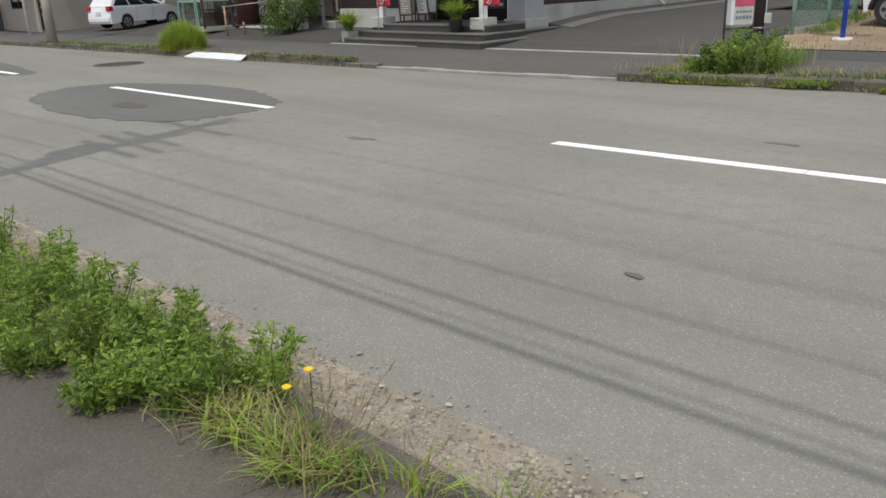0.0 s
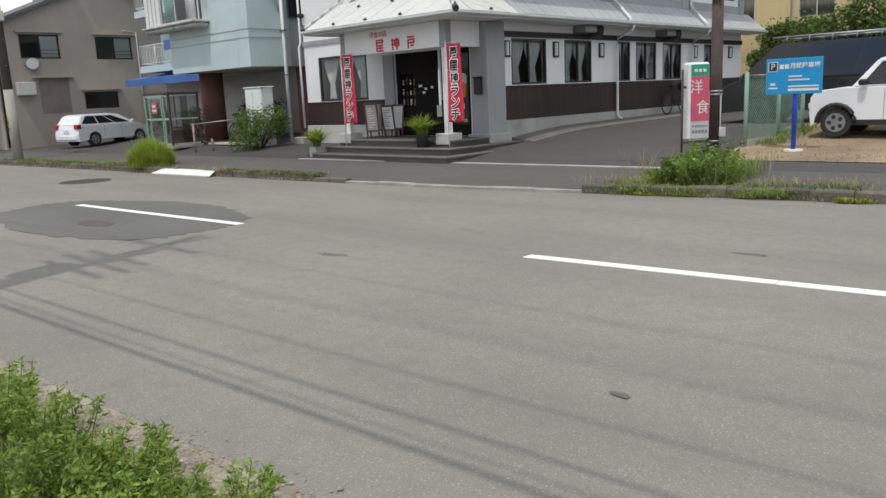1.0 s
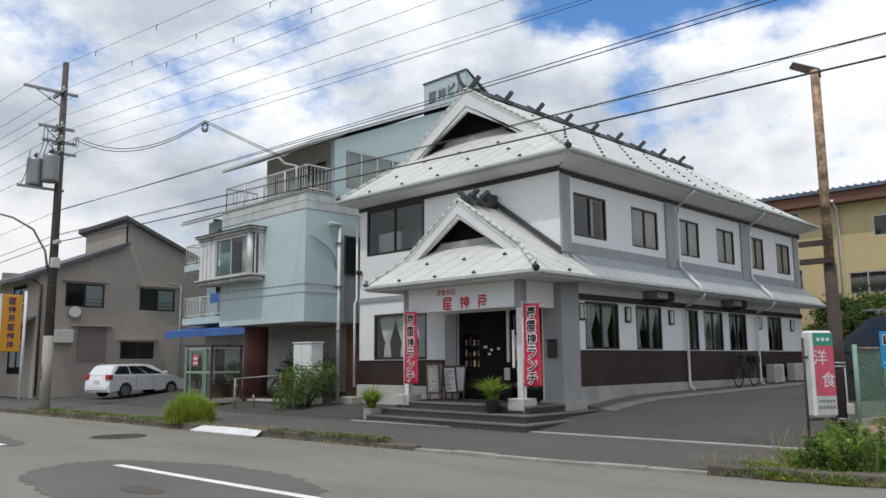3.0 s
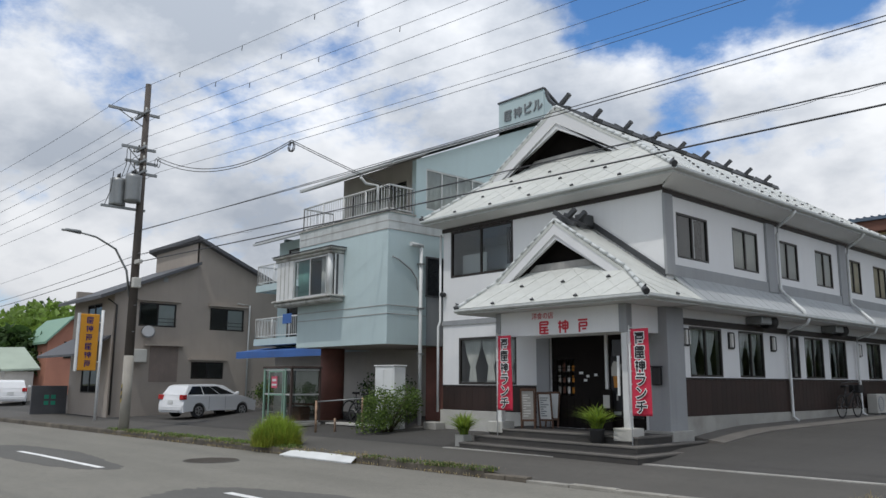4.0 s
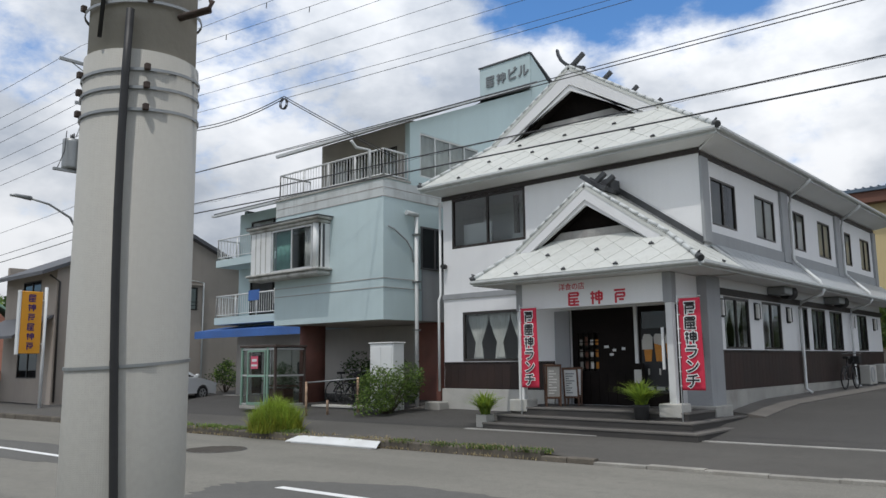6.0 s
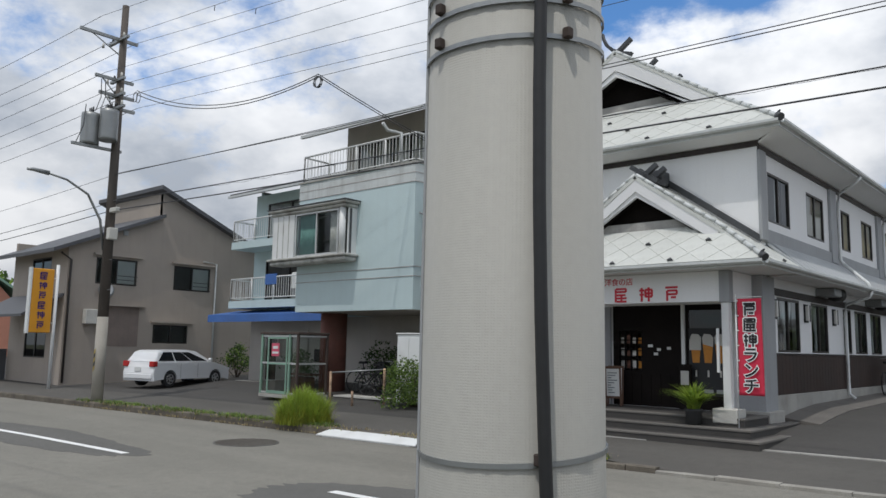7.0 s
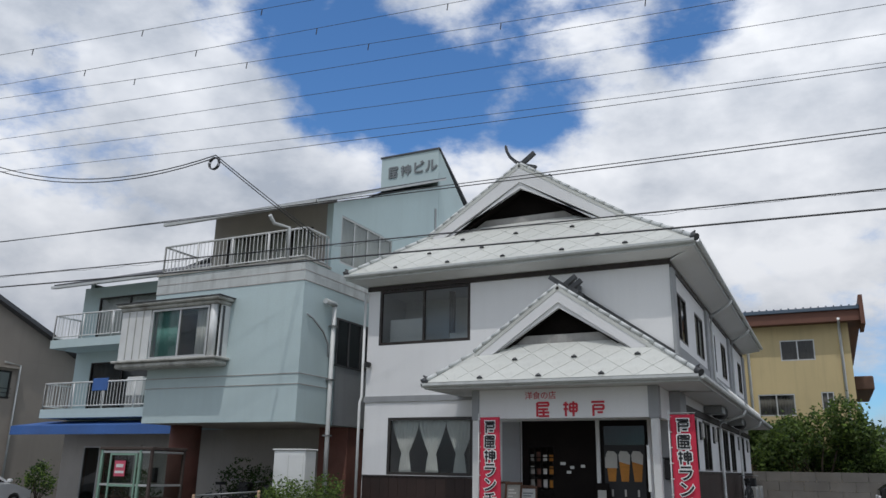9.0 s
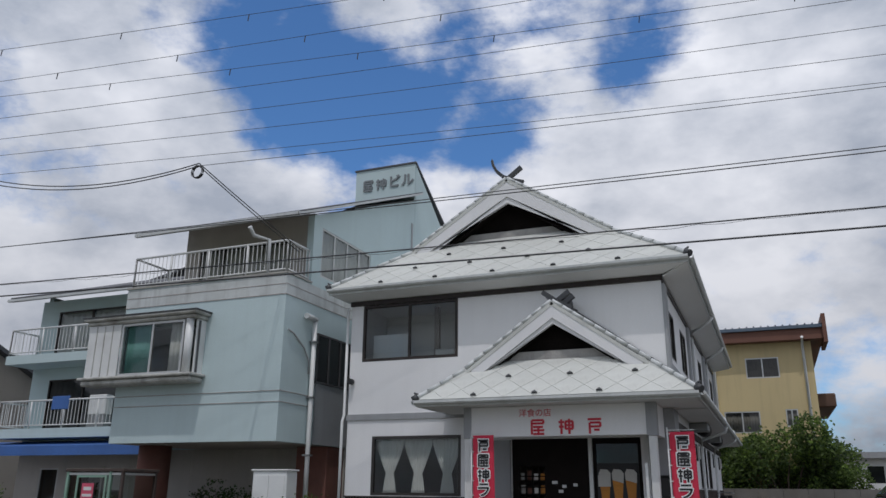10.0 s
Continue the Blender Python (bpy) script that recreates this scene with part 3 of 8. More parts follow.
blot("asphalt_patch", -13.5, 6.3, 3.15, 1.5, 0.0, M_PATCH, "ragged dark asphalt patch round the centre line", 5, 0.085, 110)
blot("asphalt_patch", -12.9, 5.75, 0.42, 0.2, 0.005, M_NEARWALK, "small dark oil stain on the patch", 7)
blot("asphalt_patch", -24.5, 6.2, 4.0, 0.9, 0.0, M_PATCH, "long dark asphalt patch along the lane", 9)
blot("oil_stain", -2.85, 4.58, 0.06, 0.03, -0.002, M_PATCH, "small dark oil stain on the asphalt", 12, 0.35, 60)
blot("oil_stain", -3.75, 8.62, 0.13, 0.05, -0.002, M_PATCH, "dark scuff on the asphalt", 13, 0.5, 60)
blot("oil_stain", -7.6, 6.25, 0.18, 0.06, -0.002, M_PATCH, "dark scuff on the asphalt", 15, 0.5, 60)
bm = bmesh.new()
prism([(-20.75 + 0.62 * math.cos(i * math.pi / 20), 8.75 + 0.62 * math.sin(i * math.pi / 20), -0.01) for i in range(40)], (0, 0, 0.016), bm)
cover = solo("manhole_cover", bm, M_PATCH, "round dark iron manhole cover set in the road", "manhole cover", kind="structure")
for k in range(-4, 5):
    w = math.sqrt(0.58**2 - (k * 0.125) ** 2)
    part("rib", box(-20.75 + k * 0.125 - 0.03, -20.75 + k * 0.125 + 0.03, 8.75 - w, 8.75 + w, 0.005, 0.012), M_NEARWALK, cover)
# pale kerb ramp at the lot's entrance
bm = prism([(-20.9, mid(-20.9) + 4.36, 0.0), (-18.2, mid(-18.2) + 4.36, 0.0), (-18.35, mid(-18.35) + 4.64, 0.11), (-20.75, mid(-20.75) + 4.64, 0.11)], (0, 0, 0.02))
for xa, xb in ((-20.74, -19.56), (-19.54, -18.36)):
    prism([(xa, mid(xa) + 4.37, -0.02), (xb, mid(xb) + 4.37, -0.02), (xb, mid(xb) + 4.62, 0.08), (xa, mid(xa) + 4.62, 0.08)], (0, 0, 0.028), bm)
solo("kerb_ramp", bm, M_SIGNWHITE, "pale concrete kerb ramp lying against the kerb", "kerb ramp")
# pale gutter line between pavement and forecourt
gut = thing("gutter_edge", (-15, mid(-15) + 7.2, 0.2), "pale concrete edging between pavement and forecourt", "edging", kind="structure")
for k in range(38):
    x0, x1 = -26 + k * 0.6, -26 + k * 0.6 + 0.59
    z0, z1 = land(x0, mid(x0) + 7.1), land(x1, mid(x1) + 7.1)
    if -18.6 < x0 < -7.8:
        bm = prism([(x0, mid(x0) + 7.06, z0 - 0.05), (x1, mid(x1) + 7.06, z1 - 0.05), (x1, mid(x1) + 7.22, z1 - 0.05), (x0, mid(x0) + 7.22, z0 - 0.05)], (0, 0, 0.066))
        part("edging_stone", bm, M_CONC, gut)


# ---- restaurant ----
RX0, RX1, RY0, RY1 = -21.15, -13.54, 16.16, 31.2
restaurant = thing("restaurant_building", (-17.3, 23.0, 0.5), "white two-storey restaurant with pale metal hip-and-gable roofs", "building")


def window(parent, axis, out, a0, a1, z0, z1, frame_mat=M_BRONZE, glass=M_GLASS, split=1, drape=None, inset=0.04, fw=0.05, name="window"):
    """A window set in its opening: a frame, one mesh a pane, a curtain behind."""
    s = 1 if out[1] > out[0] else -1
    d0 = out[0] + s * inset

    def bx(a, b, c, d, p, q, bm=None):
        p, q = sorted((p, q))
        return box(a, b, p, q, c, d, bm) if axis == "y" else box(p, q, a, b, c, d, bm)

    bm = bmesh.new()
    e = 0.004
    bx(a0 + e, a1 - e, z0 + e, z0 + fw, d0 - s * 0.035, d0 + s * 0.035, bm)
    bx(a0 + e, a1 - e, z1 - fw, z1 - e, d0 - s * 0.035, d0 + s * 0.035, bm)
    bx(a0 + e, a0 + fw, z0 + fw, z1 - fw, d0 - s * 0.035, d0 + s * 0.035, bm)
    bx(a1 - fw, a1 - e, z0 + fw, z1 - fw, d0 - s * 0.035, d0 + s * 0.035, bm)
    for k in range(1, split + 1):
        m = a0 + (a1 - a0) * k / (split + 1)
        bx(m - 0.028, m + 0.028, z0 + fw, z1 - fw, d0 - s * 0.03, d0 + s * 0.03, bm)
    w = part(name, bm, frame_mat, parent)
    for k in range(split + 1):
        m0, m1 = a0 + (a1 - a0) * k / (split + 1), a0 + (a1 - a0) * (k + 1) / (split + 1)
        q = [(m0 + 0.02, z0 + fw - 0.01), (m1 - 0.02, z0 + fw - 0.01), (m1 - 0.02, z1 - fw + 0.01), (m0 + 0.02, z1 - fw + 0.01)]
        q = q if (s > 0) == (axis == "y") else q[::-1]
        g = under(raw("pane", [(a, d0, z) if axis == "y" else (d0, a, z) for a, z in q], [(0, 1, 2, 3)], glass), w)
        g.visible_shadow = False
    if drape:
        drape(w, axis, d0 + s * 0.14, s, a0 + 0.04, a1 - 0.04, z0 + 0.04, z1 - 0.04)
    return w


def sheet_curtain(mat_, near=0.10):
    def make(w, axis, d, s, a0, a1, z0, z1):
        d = d - s * near
        verts, faces, n = [], [], 40
        for i in range(n + 1):
            a = a0 + (a1 - a0) * i / n
            o = d + s * 0.02 * math.sin(i * 1.9)
            for z in (z0, z1):
                verts.append((a, o, z) if axis == "y" else (o, a, z))
        faces = [(2 * i, 2 * i + 2, 2 * i + 3, 2 * i + 1) for i in range(n)]
        ob = raw("curtain", verts, faces, mat_, True)
        ob.modifiers.new("thick", "SOLIDIFY").thickness = 0.006
        under(ob, w)

    return make


def cafe_curtain(mat_, swags=2):
    """Net curtains tied in at the waist, one mesh a panel."""

    def make(w, axis, d, s, a0, a1, z0, z1):
        for k in range(swags):
            b0, b1 = a0 + (a1 - a0) * k / swags, a0 + (a1 - a0) * (k + 1) / swags
            verts, n, m = [], 28, 14
            for i in range(n + 1):
                u = i / n
                for j in range(m + 1):
                    t = j / m
                    wide = 1 - 0.72 * (max(t - 0.1, 0) / 0.55) ** 1.2 if t < 0.65 else 0.28 + 0.20 * ((t - 0.65) / 0.35) ** 0.7
                    a = (b0 + b1) / 2 + (u - 0.5) * (b1 - b0) * wide
                    z = z1 - (z1 - z0) * (t * 0.99 + 0.012 * math.sin(i * 1.7) * t)
                    o = d + s * (0.022 * math.sin(i * 1.7) * (0.5 + wide) + 0.01)
                    verts.append((a, o, z) if axis == "y" else (o, a, z))
            faces = [(i * (m + 1) + j, (i + 1) * (m + 1) + j, (i + 1) * (m + 1) + j + 1, i * (m + 1) + j + 1) for i in range(n) for j in range(m)]
            ob = raw("curtain", verts, faces, mat_, True)
            ob.modifiers.new("thick", "SOLIDIFY").thickness = 0.004
            under(ob, w)

    return make


# front and side walls with their openings
SIDE_UP = [(16.71, 18.17), (19.41, 20.82), (21.95, 23.32), (24.53, 25.78), (26.93, 28.15), (29.28, 30.50)]
SIDE_LOW = [(17.05, 18.58), (19.43, 20.80), (22.18, 22.98), (23.33, 24.62), (25.05, 26.35), (28.08, 29.3)]
WIN_UP, WIN_LOW = (4.70, 5.80), (1.92, 3.10)
F_UP, F_LOW, F_DOOR = (-20.82, -18.28, 4.83, 6.24), (-20.47, -18.2, 1.70, 3.04), (-17.0, -14.2, 0.66, 2.92)
part("wall", wall("y", RY0, RY0 + 0.18, RX0, RX1, 0.1, 6.42, [F_UP, F_LOW, F_DOOR]), M_PLASTER, restaurant)
part("wall", wall("x", RX1, RX1 - 0.18, RY0 + 0.18, RY1 - 0.18, 0.1, 6.42, [(a, b, *WIN_UP) for a, b in SIDE_UP] + [(a, b, *WIN_LOW) for a, b in SIDE_LOW]), M_PLASTER, restaurant)
part("wall", wall("x", RX0, RX0 + 0.18, RY0 + 0.18, RY1 - 0.18, 0.1, 6.42), M_PLASTER, restaurant)
part("wall", wall("y", RY1 - 0.18, RY1, RX0, RX1, 0.1, 6.42), M_PLASTER, restaurant)
# guessed floors and backing walls, toned dark so rooms look unlit
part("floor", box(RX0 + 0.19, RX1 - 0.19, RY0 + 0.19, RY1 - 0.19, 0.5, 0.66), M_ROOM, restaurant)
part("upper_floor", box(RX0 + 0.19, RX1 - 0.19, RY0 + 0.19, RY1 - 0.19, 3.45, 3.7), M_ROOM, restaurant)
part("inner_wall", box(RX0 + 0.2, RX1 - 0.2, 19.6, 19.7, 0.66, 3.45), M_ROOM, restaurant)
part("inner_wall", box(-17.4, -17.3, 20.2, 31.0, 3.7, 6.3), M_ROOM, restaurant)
# made-up pale wall and ceiling, set close to lighten the upper window
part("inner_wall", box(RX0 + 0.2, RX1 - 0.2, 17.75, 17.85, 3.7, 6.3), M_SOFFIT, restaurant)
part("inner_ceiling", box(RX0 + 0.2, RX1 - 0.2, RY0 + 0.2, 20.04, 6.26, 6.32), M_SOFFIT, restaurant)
# pale panels added just behind the glass to catch daylight
part("partition", box(-20.72, -19.7, 16.56, 16.6, 3.7, 5.55), M_PLASTER, restaurant, "white panel added near the glass to brighten the upper window")
part("partition", box(-19.05, -18.55, 16.62, 16.66, 3.7, 5.12), M_SOFFIT, restaurant)
part("inner_post", box(-19.2, -19.08, 16.9, 17.02, 3.7, 6.26), M_ROOM, restaurant)
window(restaurant, "y", (RY0, RY0 + 0.18), *F_UP, M_BLACKWOOD, M_GLASS, 1, None, 0.03, 0.07)
window(restaurant, "y", (RY0, RY0 + 0.18), *F_LOW, M_BRONZE, M_GLASS, 0, cafe_curtain(M_CURTAIN, 3), 0.04, 0.07)
for k, (a, b) in enumerate(SIDE_UP):
    window(restaurant, "x", (RX1, RX1 - 0.18), a, b, *WIN_UP, M_BRONZE, M_GLASS, 1, None if k == 0 else sheet_curtain(M_BLIND, 0.11))
for a, b in SIDE_LOW:
    window(restaurant, "x", (RX1, RX1 - 0.18), a, b, *WIN_LOW, M_BRONZE, M_GLASS, 1, cafe_curtain(M_CURTAIN, 2))
# timber frieze under the eaves, grey band, wainscot boards, plinth
part("frieze", box(RX0 - 0.03, RX1 + 0.035, RY0 - 0.035, RY0 - 0.001, 6.24, 6.36), M_BLACKWOOD, restaurant, "black timber frieze")
part("frieze", box(RX1 + 0.001, RX1 + 0.035, RY0, RY1, 6.16, 6.28), M_BLACKWOOD, restaurant, "black timber frieze")
part("string_course", box(RX0 - 0.02, -18.0, RY0 - 0.035, RY0 - 0.001, 3.42, 3.56), M_GREYTRIM, restaurant, "grey painted band")
part("string_course", box(RX1 + 0.001, RX1 + 0.05, RY0, RY1, 4.22, 4.50), M_GREYTRIM, restaurant, "grey painted band")
for a, b in ((16.12, 16.48), (21.22, 21.74), (26.24, 26.74), (30.83, 31.22)):
    part("pilaster", box(RX1 + 0.002, RX1 + 0.075, a, b, 4.24, 6.16, bev=0.008), M_GREYTRIM, restaurant)
for k in range(int((RY1 - 16.7) / 0.24)):
    y = 16.7 + k * 0.24
    part("board", box(RX1 + 0.002, RX1 + 0.03, y + 0.003, y + 0.237, 1.02, 1.86), M_WAINS, restaurant)
for k in range(15):
    x = -21.12 + k * 0.25
    part("board", box(x + 0.003, min(x + 0.247, -17.5), RY0 - 0.03, RY0 - 0.002, 0.98, 1.66), M_WAINS, restaurant)
part("rail", box(RX1 + 0.002, RX1 + 0.05, 16.7, RY1, 1.862, 1.90), M_BLACKWOOD, restaurant)
part("rail", box(RX1 + 0.002, RX1 + 0.06, 16.7, RY1, 3.125, 3.27), M_BLACKWOOD, restaurant)
part("rail", box(-21.15, -17.5, RY0 - 0.05, RY0 - 0.002, 1.662, 1.69), M_BLACKWOOD, restaurant)
part("plinth", box(RX1 + 0.002, RX1 + 0.06, 16.7, RY1, -0.2, 1.015, bev=0.01), M_CONC, restaurant, "stained concrete plinth")
part("plinth", box(-21.2, -17.5, RY0 - 0.06, RY0 - 0.002, -0.2, 0.97, bev=0.01), M_CONC_PALE, restaurant, "stained concrete plinth")
# concrete apron along the side
bm = bmesh.new()
for k in range(13):
    y0, y1 = 16.9 + k * 1.15, 16.9 + k * 1.15 + 1.14
    z0, z1 = land(-13, y0), land(-13, y1)
    prism([(-13.47, y0, z0 + 0.12), (-12.72, y0, z0 + 0.03), (-12.72, y1, z1 + 0.03), (-13.47, y1, z1 + 0.12)], (0, 0, -0.25), bm)
solo("apron", bm, M_STEPEDGE, "pale concrete apron along the side wall", "apron", kind="structure")


# roofs
def clip(poly, edge_a, edge_b):
    """Cut a 2D polygon to the left of the line from edge_a to edge_b."""
    (ax, ay), (bx, by) = edge_a, edge_b
    out = []
    side = lambda p: (bx - ax) * (p[1] - ay) - (by - ay) * (p[0] - ax)
    for p, q in zip(poly, poly[1:] + poly[:1]):
        sp, sq = side(p), side(q)
        if sp >= 0:
            out.append(p)
        if sp * sq < 0:
            t = sp / (sp - sq)
            out.append((p[0] + (q[0] - p[0]) * t, p[1] + (q[1] - p[1]) * t))
    return out


def roof_plane(parent, pts, du, dw, name="roof_slope", guards=True, tiles=True, material=M_ROOF):
    """One slope: a slab, and on it diamond sheets of metal, each its own piece, with small snow guards. pts: first edge is the eave, seen from outside anticlockwise."""
    p = [Vector(q) for q in pts]
    u = (p[1] - p[0]).normalized()
    nrm = u.cross(p[2] - p[1]).normalized()
    if nrm.z < 0:
        nrm = -nrm
    w = nrm.cross(u).normalized()
    if w.z < 0:
        w = -w
    slab = part(name, prism([q - nrm * 0.004 for q in p], -nrm * 0.07), material, parent)
    flat = [((q - p[0]).dot(u), (q - p[0]).dot(w)) for q in p]
    area = sum(a[0] * b[1] - a[1] * b[0] for a, b in zip(flat, flat[1:] + flat[:1]))
    if area < 0:
        flat = flat[::-1]
    if not tiles:
        return slab
    lo = [min(c[i] for c in flat) for i in (0, 1)]
    hi = [max(c[i] for c in flat) for i in (0, 1)]
    full = None
    gap = 0.992
    for j in range(int((hi[1] - lo[1]) / dw) + 3):
        for i in range(int((hi[0] - lo[0]) / (2 * du)) + 3):
            cu, cw = lo[0] + (2 * i + (j % 2)) * du - du, lo[1] + j * dw
            dia = [(cu - du * gap, cw), (cu, cw - dw * gap), (cu + du * gap, cw), (cu, cw + dw * gap)]
            cut = dia
            for a, b in zip(flat, flat[1:] + flat[:1]):
                cut = clip(cut, a, b)
                if len(cut) < 3:
                    break
            if len(cut) < 3:
                continue
            whole = len(cut) == 4 and all(abs(c[0] - d[0]) + abs(c[1] - d[1]) < 1e-6 for c, d in zip(cut, dia))
            base = p[0] + u * cu + w * cw
            if whole and full:
                ob = new("roof_sheet", full)
                ob.matrix_basis = Matrix.Translation(base)
            else:
                bm = bmesh.new()
                tilt = lambda c: nrm * (0.004 + 0.007 * (0.5 - (c[1] - cw) / (2 * dw)))
                top = [bm.verts.new(u * (c[0] - cu) + w * (c[1] - cw) + tilt(c)) for c in cut]
                bot = [bm.verts.new(u * (c[0] - cu) + w * (c[1] - cw) - nrm * 0.002) for c in cut]
                bm.faces.new(top)
                for k in range(len(top)):
                    m = (k + 1) % len(top)
                    bm.faces.new((top[m], top[k], bot[k], bot[m]))
                ob = link("roof_sheet", bm, material)
                ob.matrix_basis = Matrix.Translation(base)
                if whole:
                    full = ob.data
            ob.parent = slab
            if guards and whole and j % 2 == 1 and i % 2 == (j // 2) % 2:
                g = prism([base + u * a + w * b + nrm * 0.014 for a, b in ((-0.06, -dw * 0.8), (0.06, -dw * 0.8), (0.0, -dw * 0.8 + 0.06))], nrm * 0.04)
                part("snow_guard", g, M_DARKTILE, slab)
    return slab


EX0, EX1, EY0, EY1, EZ, RZ, XC = -21.56, -12.89, 15.63, 31.75, 6.62, 9.42, -17.225
GX, GY, GZ = 2.05, 1.45, 7.93  # where hip meets gable: run in x, run in y, height
roof_plane(restaurant, [(EX0, EY0, EZ), (EX1, EY0, EZ), (EX1 - GX, EY0 + GY, GZ), (EX0 + GX, EY0 + GY, GZ)], 0.36, 0.30)
roof_plane(restaurant, [(EX1, EY0, EZ), (EX1, EY1, EZ), (EX1 - GX, EY1 - GY, GZ), (XC, EY1 - GY + 0.3, RZ), (XC, EY0 + GY - 0.28, RZ), (EX1 - GX + 0.35, EY0 + GY - 0.28, GZ - 0.22)], 0.40, 0.34)
roof_plane(restaurant, [(EX0, EY1, EZ), (EX0, EY0, EZ), (EX0 + GX - 0.35, EY0 + GY - 0.28, GZ - 0.22), (XC, EY0 + GY - 0.28, RZ), (XC, EY1 - GY + 0.3, RZ), (EX0 + GX, EY1 - GY, GZ)], 0.45, 0.40, tiles=False)
roof_plane(restaurant, [(EX1, EY1, EZ), (EX0, EY1, EZ), (EX0 + GX, EY1 - GY, GZ), (EX1 - GX, EY1 - GY, GZ)], 0.45, 0.40, tiles=False)


def gable(parent, xc, y, zpeak, zbase, half, board, back, sill):
    """White barge boards in two steps over a dark open gable, its shade coloured in near-black, a pale beam at its
    foot.
    """
    k = (zpeak - zbase) / half
    for dz0, dz1, y0, y1 in ((0.02, board * 0.74, y, y + 0.10), (board * 0.74, board, y + 0.035, y + 0.12)):
        for s in (-1, 1):
            foot = half * (1 - 0.04)
            poly = [(xc, y0, zpeak - dz0), (xc + s * foot, y0, zbase - dz0 + 0.04 * half * k), (xc + s * foot, y0, max(zbase - dz1 + 0.04 * half * k, zbase - 0.25)), (xc, y0, zpeak - dz1)]
            part("barge_board", prism(poly, (0, y1 - y0, 0)), M_PLASTER, parent, "white double barge board")
    # backing and linings carry the gable's deep shade as colour
    part("gable_infill", prism([(xc - half * 0.95, y + back, zbase - 0.1), (xc + half * 0.95, y + back, zbase - 0.1), (xc, y + back, zpeak - 0.12)], (0, 0.05, 0)), M_VOID, parent, "near-black backing coloured as the open gable's shade")
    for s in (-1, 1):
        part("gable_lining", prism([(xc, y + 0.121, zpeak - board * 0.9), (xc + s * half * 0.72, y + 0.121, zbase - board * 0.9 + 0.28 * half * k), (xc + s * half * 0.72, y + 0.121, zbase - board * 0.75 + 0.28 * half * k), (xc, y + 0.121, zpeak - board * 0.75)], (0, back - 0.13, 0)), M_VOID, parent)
    w0, w1 = ((zpeak - board - z) / k + 0.05 for z in (sill - 0.05, sill + 0.19))
    part("gable_beam", prism([(xc - w0, y + back - 0.10, sill - 0.05), (xc + w0, y + back - 0.10, sill - 0.05), (xc + w1, y + back - 0.10, sill + 0.19), (xc - w1, y + back - 0.10, sill + 0.19)], (0, 0.09, 0)), M_BEAM, parent, "pale weathered beam")


gable(restaurant, XC, EY0 + GY - 0.27, RZ - 0.02, GZ - 0.185, 2.55, 0.62, 0.42, GZ)


def lip(parent, pts, drop, material=M_ROOFEDGE):
    """Eave edge: fascia board and half-round gutter along a line."""
    for p, q in zip(pts, pts[1:]):
        p, q = Vector(p), Vector(q)
        d = (q - p).normalized()
        out = Vector((d.y, -d.x, 0))
        part("fascia", prism([p - out * 0.04 + Vector((0, 0, -0.02)), q - out * 0.04 + Vector((0, 0, -0.02)), q - out * 0.04 + Vector((0, 0, -drop)), p - out * 0.04 + Vector((0, 0, -drop))], out * 0.03), material, parent)
        bm = bmesh.new()
        sec = [(0.0, -0.02), (0.0, -0.07), (0.03, -0.10), (0.07, -0.10), (0.10, -0.07), (0.10, -0.02), (0.088, -0.02), (0.088, -0.065), (0.065, -0.088), (0.035, -0.088), (0.012, -0.065), (0.012, -0.02)]
        ring = [[bm.verts.new(e + out * a + Vector((0, 0, b))) for a, b in sec] for e in (p - d * -0.0, q)]
        for i in range(len(sec)):
            j = (i + 1) % len(sec)
            bm.faces.new((ring[0][i], ring[0][j], ring[1][j], ring[1][i]))
        bm.faces.new(ring[0][::-1])
        bm.faces.new(ring[1])
        part("gutter", bm, material, parent, "pale metal gutter")


lip(restaurant, [(EX0, EY0, EZ), (EX1, EY0, EZ), (EX1, EY1, EZ)], 0.16)
# soffits slope from the lip back to the wall
part("soffit", prism([(EX0 + 0.03, EY0 + 0.03, EZ - 0.15), (EX1 - 0.03, EY0 + 0.03, EZ - 0.15), (RX1 + 0.04, RY0 - 0.04, 6.37), (RX0 - 0.04, RY0 - 0.04, 6.37)], (0, 0, 0.03)), M_SOFFIT, restaurant)
part("soffit", prism([(EX1 - 0.03, EY0 + 0.03, EZ - 0.15), (EX1 - 0.03, EY1 - 0.03, EZ - 0.15), (RX1 + 0.04, RY1 + 0.04, 6.30), (RX1 + 0.04, RY0 - 0.04, 6.30)], (0, 0, 0.03)), M_SOFFIT, restaurant)
part("soffit", prism([(EX0 + 0.03, EY1, EZ - 0.15), (EX0 + 0.03, EY0 + 0.03, EZ - 0.15), (RX0 - 0.04, RY0 - 0.04, 6.37), (RX0 - 0.04, RY1, 6.37)], (0, 0, 0.03)), M_SOFFIT, restaurant)
part("loft_floor", box(RX0, RX1, RY0, RY1, 6.43, 6.47), M_ROOM, restaurant)


